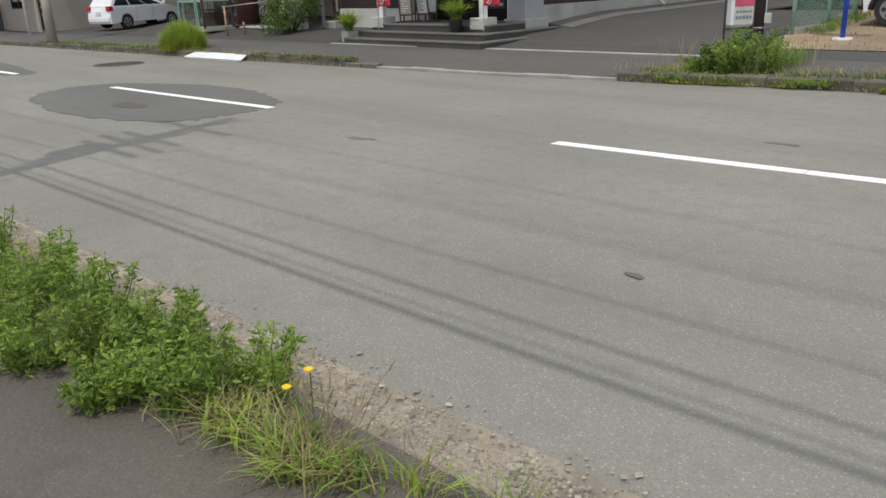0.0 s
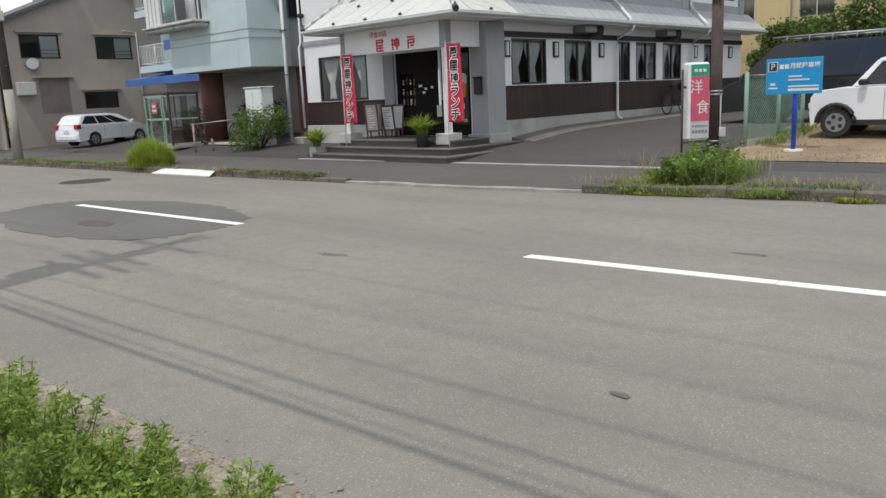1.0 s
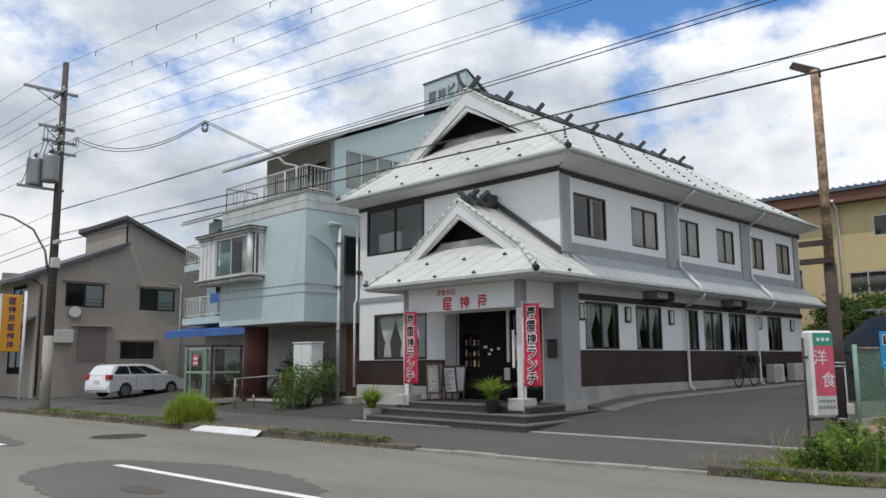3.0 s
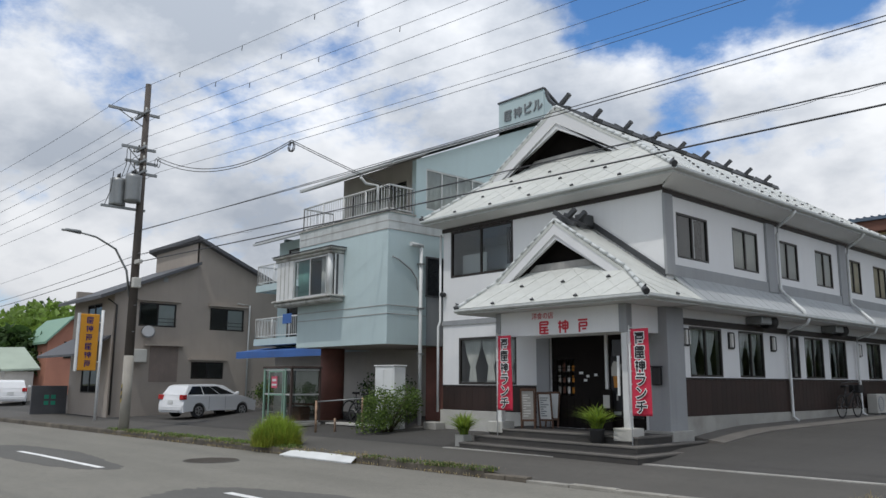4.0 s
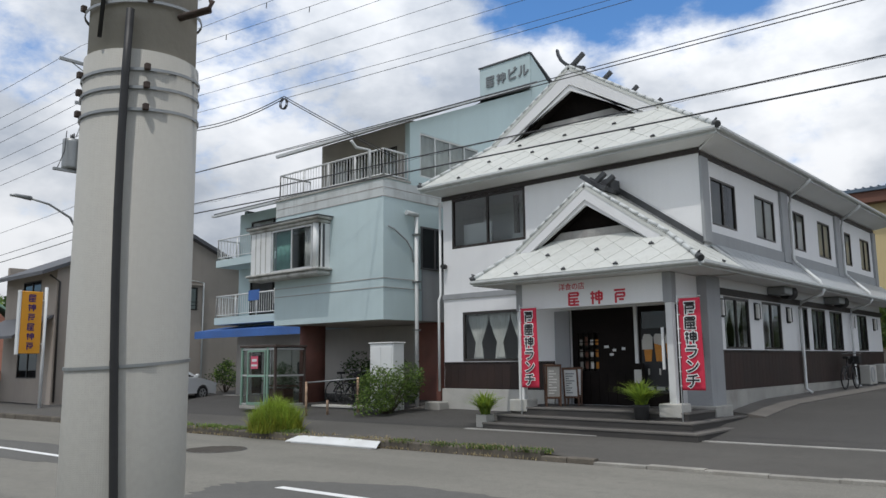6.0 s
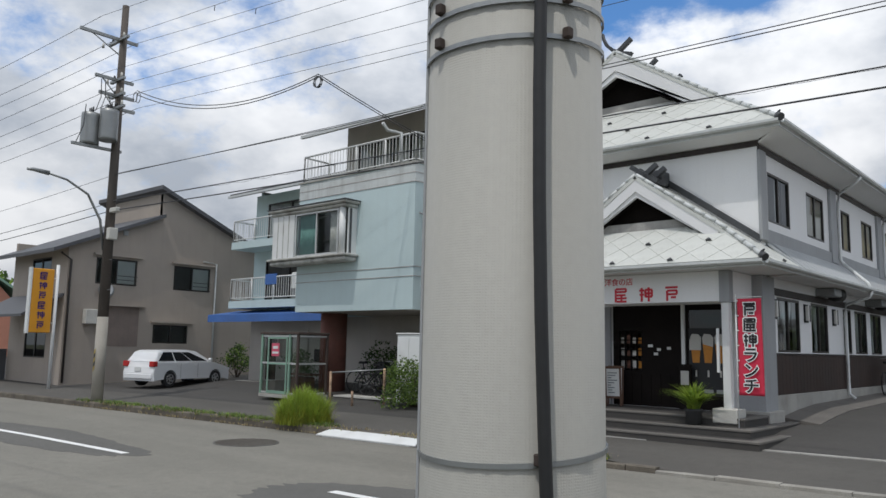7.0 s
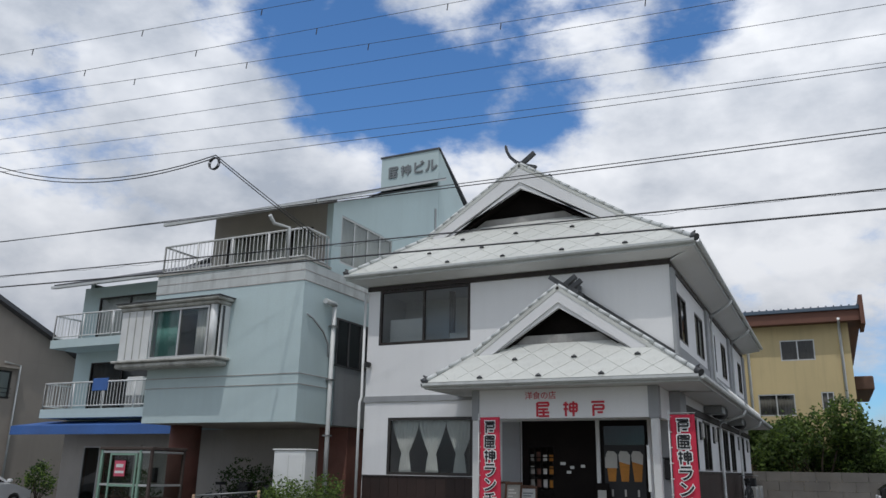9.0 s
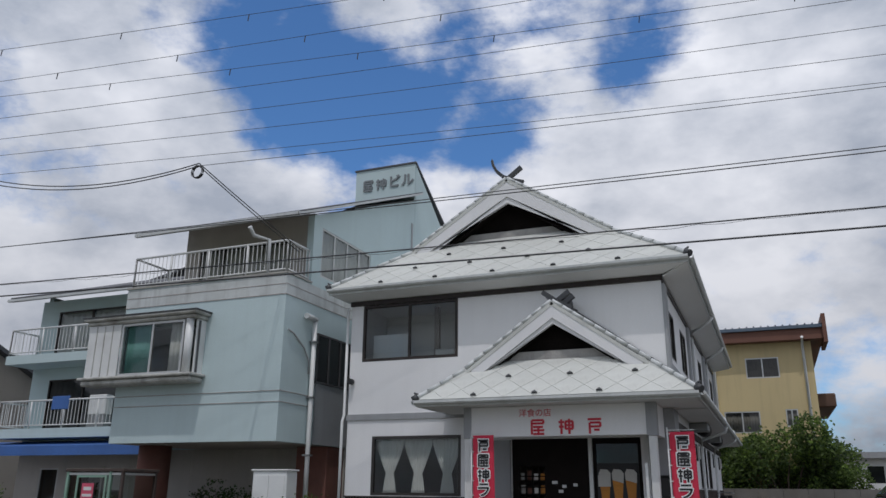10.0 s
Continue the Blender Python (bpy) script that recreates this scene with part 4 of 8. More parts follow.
def hip_line(parent, a, b, r=0.06):
    """A hip covered with short half-round pieces."""
    a, b = Vector(a), Vector(b)
    n = max(3, round((b - a).length / 0.34))
    for k in range(n):
        p, q = a.lerp(b, k / n), a.lerp(b, (k + 0.93) / n)
        part("hip_tile", tube([p, q], r, n=8, r1=r * 0.82), M_ROOFEDGE, parent)
    part("hip_end", tube([a - (b - a).normalized() * 0.06, a + (b - a).normalized() * 0.06], r * 1.35, n=10), M_DARKTILE, parent, "dark round hip end")
    o = Vector((b.x - a.x, b.y - a.y, 0)).normalized()
    part("hip_finial", tube([a + o * 0.10 + Vector((0, 0, 0.03)), a + o * 0.05 + Vector((0, 0, 0.08)), a - o * 0.03 + Vector((0, 0, 0.12))], r * 0.75, n=8, r1=r * 0.3), M_DARKTILE, parent, "small dark upturned finial")


for s, ex in ((1, EX1), (-1, EX0)):
    hip_line(restaurant, (ex, EY0, EZ + 0.03), (ex - s * (GX - 0.3), EY0 + GY - 0.2, GZ - 0.16))
    for k in range(12):
        t0, t1 = k / 12, (k + 0.94) / 12
        a, b = Vector((ex - s * (GX - 0.3), EY0 + GY - 0.24, GZ - 0.14)), Vector((XC, EY0 + GY - 0.24, RZ + 0.03))
        part("verge_tile", tube([a.lerp(b, t0), a.lerp(b, t1)], 0.05, n=6), M_ROOFEDGE, restaurant)


def ridge(parent, xc, y0, y1, z, bars, w=0.13, horn=True):
    """A low dark ridge cap crossed by pairs of bars; at the front end one of the pair curves up like a horn."""
    part("ridge_cap", prism([(xc - w, y0, z - 0.06), (xc + w, y0, z - 0.06), (xc + w * 0.6, y0, z + 0.08), (xc - w * 0.6, y0, z + 0.08)], (0, y1 - y0, 0)), M_DARKTILE, parent, "dark ridge cap")
    for i, y in enumerate(bars):
        f = 1.0 if i == 0 and horn else 0.82
        for s in (-1, 1):
            line = [(-0.42, -0.14), (-0.18, -0.02), (0.05, 0.13), (0.34, 0.34)]
            if s < 0 and i == 0 and horn:
                line = [(-0.40, -0.12), (-0.10, -0.02), (0.12, 0.10), (0.30, 0.28), (0.39, 0.46), (0.42, 0.60)]
            bm = bmesh.new()
            rows = []
            for q, (a, b) in enumerate(line):
                k = 1 - 0.35 * q / (len(line) - 1) if len(line) > 4 else 1
                n = Vector((-0.55 * s, 0, 0.83)) * 0.05 * k
                c = Vector((xc + s * a * f, y + s * 0.05, z + b * f))
                rows.append([bm.verts.new(c + n * e + Vector((0, 0.055 * g, 0))) for e, g in ((-1, -1), (1, -1), (1, 1), (-1, 1))])
            for p, q in zip(rows, rows[1:]):
                for e in range(4):
                    bm.faces.new((p[e], p[(e + 1) % 4], q[(e + 1) % 4], q[e]))
            bm.faces.new(rows[0])
            bm.faces.new(rows[-1])
            part("ridge_bar", bm, M_DARKTILE, parent, "dark crossed ridge bar")


ridge(restaurant, XC, EY0 + GY - 0.2, EY1 - GY + 0.2, RZ + 0.02, [17.0 + 1.55 * k for k in range(9)])

# porch roof
PX0, PX1, PY0, PEZ, PRZ, PXC = -18.46, -12.80, 14.18, 3.62, 5.62, -15.63
HX, HY, HZ = 1.15, 0.76, 4.44
roof_plane(restaurant, [(PX0, PY0, PEZ), (PX1, PY0, PEZ), (PX1 - HX, PY0 + HY, HZ), (PX0 + HX, PY0 + HY, HZ)], 0.32, 0.27)
roof_plane(restaurant, [(PX1, PY0, PEZ), (PX1, 16.5, PEZ), (RX1 + 0.01, 16.5, PEZ + 0.53), (RX1 + 0.01, RY0, PEZ + 0.53), (PXC, RY0, PRZ), (PXC, PY0 + HY - 0.22, PRZ), (PX1 - HX + 0.25, PY0 + HY - 0.22, HZ - 0.19)], 0.32, 0.27)
roof_plane(restaurant, [(PX0, RY0, PEZ), (PX0, PY0, PEZ), (PX0 + HX - 0.25, PY0 + HY - 0.22, HZ - 0.19), (PXC, PY0 + HY - 0.22, PRZ), (PXC, RY0, PRZ)], 0.32, 0.27)
gable(restaurant, PXC, PY0 + HY - 0.21, PRZ - 0.02, HZ - 0.16, 1.86, 0.44, 0.34, HZ)
ridge(restaurant, PXC, PY0 + HY - 0.05, RY0 - 0.02, PRZ + 0.02, [15.15, 15.55], w=0.11, horn=False)
part("ridge_stack", box(PXC - 0.14, PXC + 0.14, 15.7, RY0 - 0.03, PRZ + 0.0, PRZ + 0.30, bev=0.02), M_DARKTILE, restaurant)
part("abutment", prism([(PXC, RY0 - 0.05, PRZ + 0.06), (RX1 + 0.02, RY0 - 0.05, PRZ - 1.44), (RX1 + 0.02, RY0 - 0.05, PRZ - 1.28), (PXC, RY0 - 0.05, PRZ + 0.22)], (0, 0.045, 0)), M_DARKTILE, restaurant, "dark flashing where roof meets wall")
for s, ex in ((1, PX1), (-1, PX0)):
    hip_line(restaurant, (ex, PY0, PEZ + 0.03), (ex - s * (HX - 0.25), PY0 + HY - 0.16, HZ - 0.14), 0.055)
    for k in range(9):
        a, b = Vector((ex - s * (HX - 0.25), PY0 + HY - 0.18, HZ - 0.12)), Vector((PXC, PY0 + HY - 0.18, PRZ + 0.03))
        part("verge_tile", tube([a.lerp(b, k / 9), a.lerp(b, (k + 0.94) / 9)], 0.045, n=6), M_ROOFEDGE, restaurant)
lip(restaurant, [(PX0, RY0, PEZ), (PX0, PY0, PEZ), (PX1, PY0, PEZ), (PX1, RY1 + 0.5, PEZ)], 0.14)
# pent roof along the side, in long standing-seam sheets
pent = part("pent_roof", prism([(PX1, 16.5, PEZ - 0.01), (PX1, RY1 + 0.5, PEZ - 0.01), (RX1 + 0.01, RY1 + 0.5, PEZ + 0.62), (RX1 + 0.01, 16.5, PEZ + 0.62)], (0, 0, -0.06)), M_PENT, restaurant, "grey standing-seam pent roof")
for k in range(33):
    y = 16.72 + k * 0.455
    part("roof_sheet", prism([(PX1 - 0.01, y + 0.01, PEZ), (PX1 - 0.01, y + 0.445, PEZ), (RX1 + 0.02, y + 0.445, PEZ + 0.625), (RX1 + 0.02, y + 0.01, PEZ + 0.625)], (0, 0, 0.012)), M_PENT, pent)
part("soffit", box(RX1 + 0.04, PX1 - 0.05, 16.5, RY1 + 0.45, PEZ - 0.13, PEZ - 0.10), M_SOFFIT, restaurant)
part("porch_ceiling", box(PX0 + 0.06, PX1 - 0.06, PY0 + 0.06, RY0 - 0.002, PEZ - 0.13, PEZ - 0.10), M_SOFFIT, restaurant)
# sign fascia and porch frame
part("sign_board", box(-17.42, -13.86, 14.74, 14.86, 2.88, PEZ - 0.14), M_PLASTER, restaurant, "white fascia board over the porch")
part("sign_board", box(-13.80, -13.68, 14.92, 16.0, 2.88, PEZ - 0.14), M_PLASTER, restaurant, "white fascia board over the porch")
part("porch_beam", box(-13.86, -13.66, 14.72, 14.92, 2.86, PEZ - 0.14), M_GREYTRIM, restaurant)
part("porch_beam", box(-17.58, -17.42, 14.72, 14.92, 2.86, PEZ - 0.14), M_GREYTRIM, restaurant)
part("corner_pillar", box(-14.02, -13.46, 15.98, 16.70, 0.1, PEZ - 0.14, bev=0.012), M_GREYTRIM, restaurant, "grey plastered corner pillar")
part("pillar_base", box(-14.10, -13.36, 15.9, 16.78, 0.1, 0.72, bev=0.015), M_CONC, restaurant)
for x in (-17.50, -13.76):
    part("column", box(x - 0.075, x + 0.075, 14.74, 14.89, 0.8, 2.86, bev=0.01), M_WHITEMETAL, restaurant, "pale steel porch column")
    part("column_base", box(x - 0.24, x + 0.24, 14.58, 15.04, 0.55, 0.82, bev=0.015), M_CONC_PALE, restaurant)
# porch floor and steps
steps = thing("porch_steps", (-15.5, 14.5, 0.2), "three low dark stone steps with pale worn edges", "steps", kind="structure")
for x0, x1, y0, z0, z1 in ((-17.72, -13.40, 14.60, 0.0, 0.66), (-17.78, -13.12, 14.15, 0.0, 0.50), (-17.84, -12.82, 13.70, 0.0, 0.35)):
    part("tread", box(x0, x1, y0, 16.15 if z1 > 0.6 else 16.9, z0, z1 - 0.045), M_STEP, steps)
    part("nosing", box(x0 - 0.015, x1 + 0.015, y0 - 0.015, y0 + 0.2, z1 - 0.044, z1, bev=0.008), M_STEPEDGE, steps)
    part("nosing", box(x1 - 0.2, x1 + 0.015, y0 + 0.202, 16.15 if z1 > 0.6 else 16.9, z1 - 0.044, z1 - 0.001, bev=0.008), M_STEPEDGE, steps)
    part("landing", box(x0, x1 - 0.202, y0 + 0.202, 16.15, z1 - 0.044, z1 - 0.002), M_STEP, steps)
part("corner_pipe", tube([(-21.22, 16.02, 0.9), (-21.22, 16.02, 3.4), (-21.22, 16.1, 3.55), (-21.22, 16.1, 6.2)], 0.035, n=8), M_WHITEMETAL, restaurant, "white corner rain pipe")
part("wall_block", box(-21.5, -20.95, 15.7, 16.08, 0.2, 0.62, bev=0.02), M_CONC, restaurant)
part("vent", tube([(-21.05, 16.12, 4.35), (-21.05, 15.98, 4.35)], 0.07, n=10), M_BLACK, restaurant)


# ---- blue apartment building ----
BX, BXL, BXF = -22.35, -27.42, -34.4
apartments = thing("apartment_building", (-26.5, 20.0, 0.5), "pale blue three-storey apartment building with balconies and mono-pitch roof", "building")
BY, BY2, BZ = 14.95, 16.05, 6.95
# projecting front block
part("wall", wall("y", BY, BY + 0.2, BXL, BX, 2.9, BZ, [(-27.2, -24.75, 4.60, 5.82)]), M_BLUEWALL, apartments)
part("wall", wall("x", BX, BX - 0.2, BY + 0.2, BY2, 2.9, BZ), M_BLUEWALL, apartments)
part("wall", wall("x", BXL, BXL + 0.2, BY + 0.2, 18.2, 2.9, BZ), M_BLUEWALL, apartments)
part("slab", box(BXL + 0.2, BX - 0.2, BY + 0.2, 18.2, 2.9, 3.05), M_UNDER, apartments)
part("slab", box(BXL + 0.2, BX - 0.2, BY + 0.2, BY2, 6.6, 6.75), M_UNDER, apartments)
for z, h in ((3.80, 0.26), (6.42, 0.50)):
    if z > 5:
        part("pale_band", box(BXL - 0.006, BX + 0.006, BY - 0.008, BY - 0.001, z + 0.016, z + h), M_BLUEBAND, apartments, "weathered pale wall band")
        part("pale_band", box(BX + 0.001, BX + 0.008, BY, BY2 + 5.0, z + 0.016, z + h), M_BLUEBAND, apartments, "weathered pale wall band")
    for zz in (z, z + min(h, 0.26)):
        part("joint_line", box(BXL - 0.014, BX + 0.014, BY - 0.016, BY - 0.001, zz, zz + 0.015), M_JOINTLINE, apartments, "thin pinkish joint line")
        part("joint_line", box(BX + 0.001, BX + 0.016, BY, BY2 + 5.0, zz, zz + 0.015), M_JOINTLINE, apartments, "thin pinkish joint line")
side_win = part("side_window", box(BX + 0.018, BX + 0.035, 16.50, 18.3, 4.45, 5.70), M_CARGLASS, apartments, "dark side window")
for z in (4.42, 5.66):
    part("rail", box(BX + 0.018, BX + 0.06, 16.46, 18.3, z, z + 0.05), M_SCREEN, side_win)
for y in (16.46, 17.05, 17.65):
    part("stile", box(BX + 0.035, BX + 0.06, y, y + 0.05, 4.47, 5.66), M_SCREEN, side_win)
part("side_screen", box(BX + 0.018, BX + 0.04, 16.50, 18.3, 2.9, 4.41), M_GREYTRIM, apartments, "grey sheet screen on the side wall")
part("coping", box(BXL - 0.04, BX + 0.04, BY - 0.04, BY + 0.24, BZ, BZ + 0.05), M_CONC, apartments)
part("coping", box(BX - 0.24, BX + 0.04, BY + 0.24, BY2, BZ, BZ + 0.05), M_CONC, apartments)
# tall side wall under the mono-pitch roof
side = [(BX, BY2, 2.9), (BX, 30, 2.9), (BX, 30, 8.6), (BX, 25.6, 10.75), (BX, 22.55, 12.95), (BX, 22.45, 12.95), (BX, 22.45, 11.55), (BX, BY2, 8.83)]
W3 = (16.48, 19.3, 7.25, 8.62)


def poly_wall(poly, hole, shift, material, parent):
    """The side wall in three strips so that its window is a real opening."""
    y0, y1, z0, z1 = hole
    flat = [(p[1], p[2]) for p in poly]
    area = sum(a[0] * b[1] - a[1] * b[0] for a, b in zip(flat, flat[1:] + flat[:1]))
    if area < 0:
        flat = flat[::-1]

    def piece(*edges):
        c = flat
        for a, b in edges:
            c = clip(c, a, b)
        if len(c) > 2:
            part("wall", prism([(poly[0][0], y, z) for y, z in c], shift), material, parent)

    piece(((y0, -99), (y0, 99)))
    piece(((y1, 99), (y1, -99)))
    piece(((y0, 99), (y0, -99)), ((y1, -99), (y1, 99)), ((99, z0), (-99, z0)))
    piece(((y0, 99), (y0, -99)), ((y1, -99), (y1, 99)), ((-99, z1), (99, z1)))


poly_wall([(BX, BY2, 2.9), (BX, 22.45, 2.9), (BX, 22.45, 11.55), (BX, BY2, 8.83)], W3, (-0.2, 0, 0), M_BLUEWALL, apartments)
part("wall", prism([(BX, 22.46, 0.3), (BX, 30, 0.3), (BX, 30, 8.6), (BX, 25.6, 10.75), (BX, 22.46, 12.9)], (-0.2, 0, 0)), M_BLUEWALL, apartments)
part("wall", box(BX - 0.2, BX, 18.21, 22.45, 0.3, 2.89), M_UNDER, apartments)
part("slot", box(BX + 0.001, BX + 0.02, 22.15, 22.27, 9.4, 10.6), M_GREYTRIM, apartments)
window(apartments, "x", (BX, BX - 0.2), *W3, M_ALU, M_GLASS, 3, sheet_curtain(M_CURTAIN, 0.12), 0.05, 0.05)
# recessed top storey behind the front terrace
part("wall", wall("y", 16.35, 16.55, BXL + 0.6, BX - 0.2, 6.75, 9.02, [(-26.3, -23.2, 6.8, 8.35)]), M_UNDER, apartments)
part("wall", prism([(BXL + 0.6, 16.56, 6.75), (BXL + 0.6, 22.4, 6.75), (BXL + 0.6, 22.4, 11.6), (BXL + 0.6, 16.56, 9.05)], (0.2, 0, 0)), M_UNDER, apartments)
part("soffit", prism([(BXL + 0.2, 14.95, 8.43), (BX + 0.2, 14.95, 8.43), (BX + 0.2, 16.3, 9.02), (BXL + 0.2, 16.3, 9.02)], (0, 0, 0.02)), M_SOFFIT, apartments)
window(apartments, "y", (16.35, 16.55), -26.3, -23.2, 6.8, 8.35, M_BRONZE, M_GLASS, 3, sheet_curtain(M_BLIND), 0.05, 0.05)
# added dark sheet that gives the windows an unlit depth
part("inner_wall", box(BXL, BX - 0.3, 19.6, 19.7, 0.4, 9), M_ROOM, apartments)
part("roof", prism([(BXL + 0.14, 14.9, 8.453), (BX + 0.28, 14.9, 8.453), (BX + 0.28, 22.44, 11.72), (BXL + 0.14, 22.44, 11.72)], (0, 0, 0.09)), M_SLATE, apartments, "thin dark-edged mono-pitch roof")
part("roof_edge", prism([(BXL + 0.10, 14.80, 8.41), (BX + 0.32, 14.80, 8.41), (BX + 0.32, 14.80, 8.50), (BXL + 0.10, 14.80, 8.50)], (0, 0.09, 0)), M_PIPE, apartments)
part("roof_edge", prism([(BX + 0.29, 14.8, 8.40), (BX + 0.29, 22.4, 11.69), (BX + 0.29, 22.4, 11.76), (BX + 0.29, 14.8, 8.47)], (0.03, 0, 0)), M_PIPE, apartments)
part("roof", prism([(-24.72, 22.53, 12.9), (BX + 0.02, 22.53, 12.9), (BX + 0.02, 30.3, 8.6), (-24.72, 30.3, 8.6)], (0, 0, 0.08)), M_SLATE, apartments)
part("roof", prism([(BXF, 22.5, 9.6), (-24.73, 22.5, 11.6), (-24.73, 30.3, 8.6), (BXF, 30.3, 8.6)], (0, 0, 0.08)), M_SLATE, apartments)
# roof sign block
sign = part("sign_block", prism([(-24.72, 22.40, 11.4), (BX - 0.01, 22.40, 11.4), (BX - 0.01, 22.40, 12.93), (-24.72, 22.40, 12.93)], (0, 0.05, 0)), M_BLUEWALL, apartments, "roof sign wall with grey raised characters")
part("coping", box(-24.76, BX + 0.03, 22.36, 22.52, 12.935, 12.99), M_SLATE, apartments)
for k in range(4):
    cx = -24.2 + k * 0.52

    def put(bm, u0, u1, v0, v1, d, cx=cx):
        box(cx + u0, cx + u1, 22.36 - d, 22.399, 12.32 + v0, 12.32 + v1, bm)

    if k < 2:
        tagged(part("character", strokes(5, 0.42, 30 + k, bmesh.new(), put), M_GREYINK, sign), kind="stuff")
    else:
        text_part("ビル"[k - 2], 0.50, M_GREYINK, sign, pose(cx, 22.38, 12.32, 90, 0, 0), 0.018, "character", 0.012)
# rails of the top terrace


def railing(parent, pts, z0, h, step=0.13, postgap=1.2, material=M_WHITEMETAL, panel=None):
    """A metal railing: posts, two rails, thin bars."""
    for p, q in zip(pts, pts[1:]):
        p, q = Vector((*p, z0)), Vector((*q, z0))
        L = (q - p).length
        part("top_rail", tube([p + Vector((0, 0, h)), q + Vector((0, 0, h))], 0.03, n=6), material, parent)
        part("bottom_rail", tube([p + Vector((0, 0, 0.1)), q + Vector((0, 0, 0.1))], 0.02, n=6), material, parent)
        n = max(1, round(L / postgap))
        for k in range(n + 1):
            b = p.lerp(q, k / n)
            part("post", tube([b - Vector((0, 0, 0.02)), b + Vector((0, 0, h))], 0.028, n=6), material, parent)
        m = int(L / step)
        for k in range(1, m):
            b = p.lerp(q, k / m)
            part("bar", tube([b + Vector((0, 0, 0.1)), b + Vector((0, 0, h - 0.01))], 0.012, n=4), material, parent)


railing(apartments, [(BXL + 0.05, 16.3), (BXL + 0.05, BY + 0.1), (BX - 0.1, BY + 0.1), (BX - 0.1, BY2)], BZ + 0.05, 0.85)
# bay window
bay = part("bay_window", box(-28.15, -24.62, 14.42, BY - 0.002, 4.32, 4.46, bev=0.04), M_BAY, apartments, "grimy projecting bay window")
part("bay_lip", box(-28.22, -24.55, 14.35, BY - 0.002, 4.461, 4.53, bev=0.02), M_BAY, bay)
part("bay_top", box(-28.16, -24.62, 14.42, BY - 0.002, 5.90, 6.00, bev=0.03), M_BAY, bay)
part("bay_cap", box(-28.24, -24.54, 14.34, BY - 0.002, 6.001, 6.09, bev=0.03), M_BAY, bay)
part("cap_flashing", box(-28.26, -24.52, 14.32, BY - 0.002, 6.091, 6.11), M_SLATE, bay)
window(apartments, "y", (14.5, 14.7), -27.0, -24.98, 4.54, 5.89, M_ALU, M_GLASS, 1, None, 0.03, 0.06)
panel = part("bay_panel", box(-28.10, -27.02, 14.475, 14.505, 4.54, 5.89, bev=0.006), M_SIGNWHITE, bay, "pale translucent panel")
for k in range(1, 4):
    part("panel_rib", box(-28.10 + 0.27 * k - 0.012, -28.10 + 0.27 * k + 0.012, 14.462, 14.474, 4.56, 5.87), M_BAY, panel)
part("bay_column", tube([(-24.86, 14.55, 4.535), (-24.86, 14.55, 5.895)], 0.10, n=18), M_WHITEMETAL, bay, "rounded white corner column")
part("bay_cheek", box(-24.72, -24.68, 14.62, BY - 0.002, 4.54, 5.89), M_SIGNWHITE, bay)
part("cheek_gap", box(-24.679, -24.67, 14.66, 14.74, 4.56, 5.87), M_SCREEN, bay)
part("bay_cheek", box(-28.12, -28.06, 14.51, BY - 0.002, 4.54, 5.89), M_ALU, bay)
sheet_curtain(M_TEALCURT)(bay, "y", 14.72, 1, -26.9, -26.1, 4.6, 5.85)
sheet_curtain(M_CURTAIN)(bay, "y", 14.74, 1, -25.5, -25.02, 4.6, 5.85)
# set-back wing with balconies
part("wall", wall("y", 18.2, 18.4, BXF, BXL, 2.90, 7.9, [(-33.6, -30.6, 5.95, 7.5), (-33.6, -30.6, 3.5, 5.2)]), M_BLUEWALL, apartments)
part("wall", wall("y", 18.2, 18.4, BXF, BXL, 0.2, 2.899, [(-33.4, -32.6, 0.5, 2.4)]), M_UNDER, apartments, "beige-grey rendered ground floor wall")
part("wall", wall("x", BXF, BXF + 0.2, 18.4, 30, 0.2, 8.1), M_BLUEWALL, apartments)
part("soffit", prism([(BXF - 0.15, 17.08, 7.66), (BXL - 0.02, 17.08, 7.66), (BXL - 0.02, 18.19, 8.06), (BXF - 0.15, 18.19, 8.06)], (0, 0, 0.012)), M_SOFFIT, apartments)
part("wall", wall("y", 29.8, 30, BXF + 0.2, BX - 0.2, 0.2, 8.6), M_BLUEWALL, apartments)
window(apartments, "y", (18.2, 18.4), -33.6, -30.6, 5.95, 7.5, M_BRONZE, M_GLASS, 1, sheet_curtain(M_CURTAIN))
window(apartments, "y", (18.2, 18.4), -33.6, -30.6, 3.5, 5.2, M_BRONZE, M_SMOKED, 1, sheet_curtain(M_CURTAIN))
window(apartments, "y", (18.2, 18.4), -33.4, -32.6, 0.5, 2.4, M_ALU, M_SMOKED, 0)
# added dark sheet behind the wing's windows, in place of real rooms
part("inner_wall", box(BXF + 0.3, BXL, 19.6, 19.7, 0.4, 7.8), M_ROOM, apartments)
part("roof", prism([(BXF - 0.2, 17.05, 7.69), (BXL + 0.02, 17.05, 7.69), (BXL + 0.02, 23.0, 9.8), (BXF - 0.2, 23.0, 9.8)], (0, 0, 0.13)), M_SLATE, apartments, "thin dark mono-pitch roof")
part("roof_edge", box(BXF - 0.23, BXL - 0.02, 16.96, 17.04, 7.66, 7.74), M_PIPE, apartments)
for z, h in ((5.62, 0.95), (3.30, 0.95)):
    bal = part("balcony", box(BXF, BXL - 0.01, 17.1, 18.19, z - 0.04, z + 0.24), M_BLUEWALL, apartments, "balcony slab with white railing")
    railing(bal, [(BXF + 0.05, 18.15), (BXF + 0.05, 17.15), (BXL - 0.05, 17.15)], z + 0.24, 0.85, 0.14, 1.3)
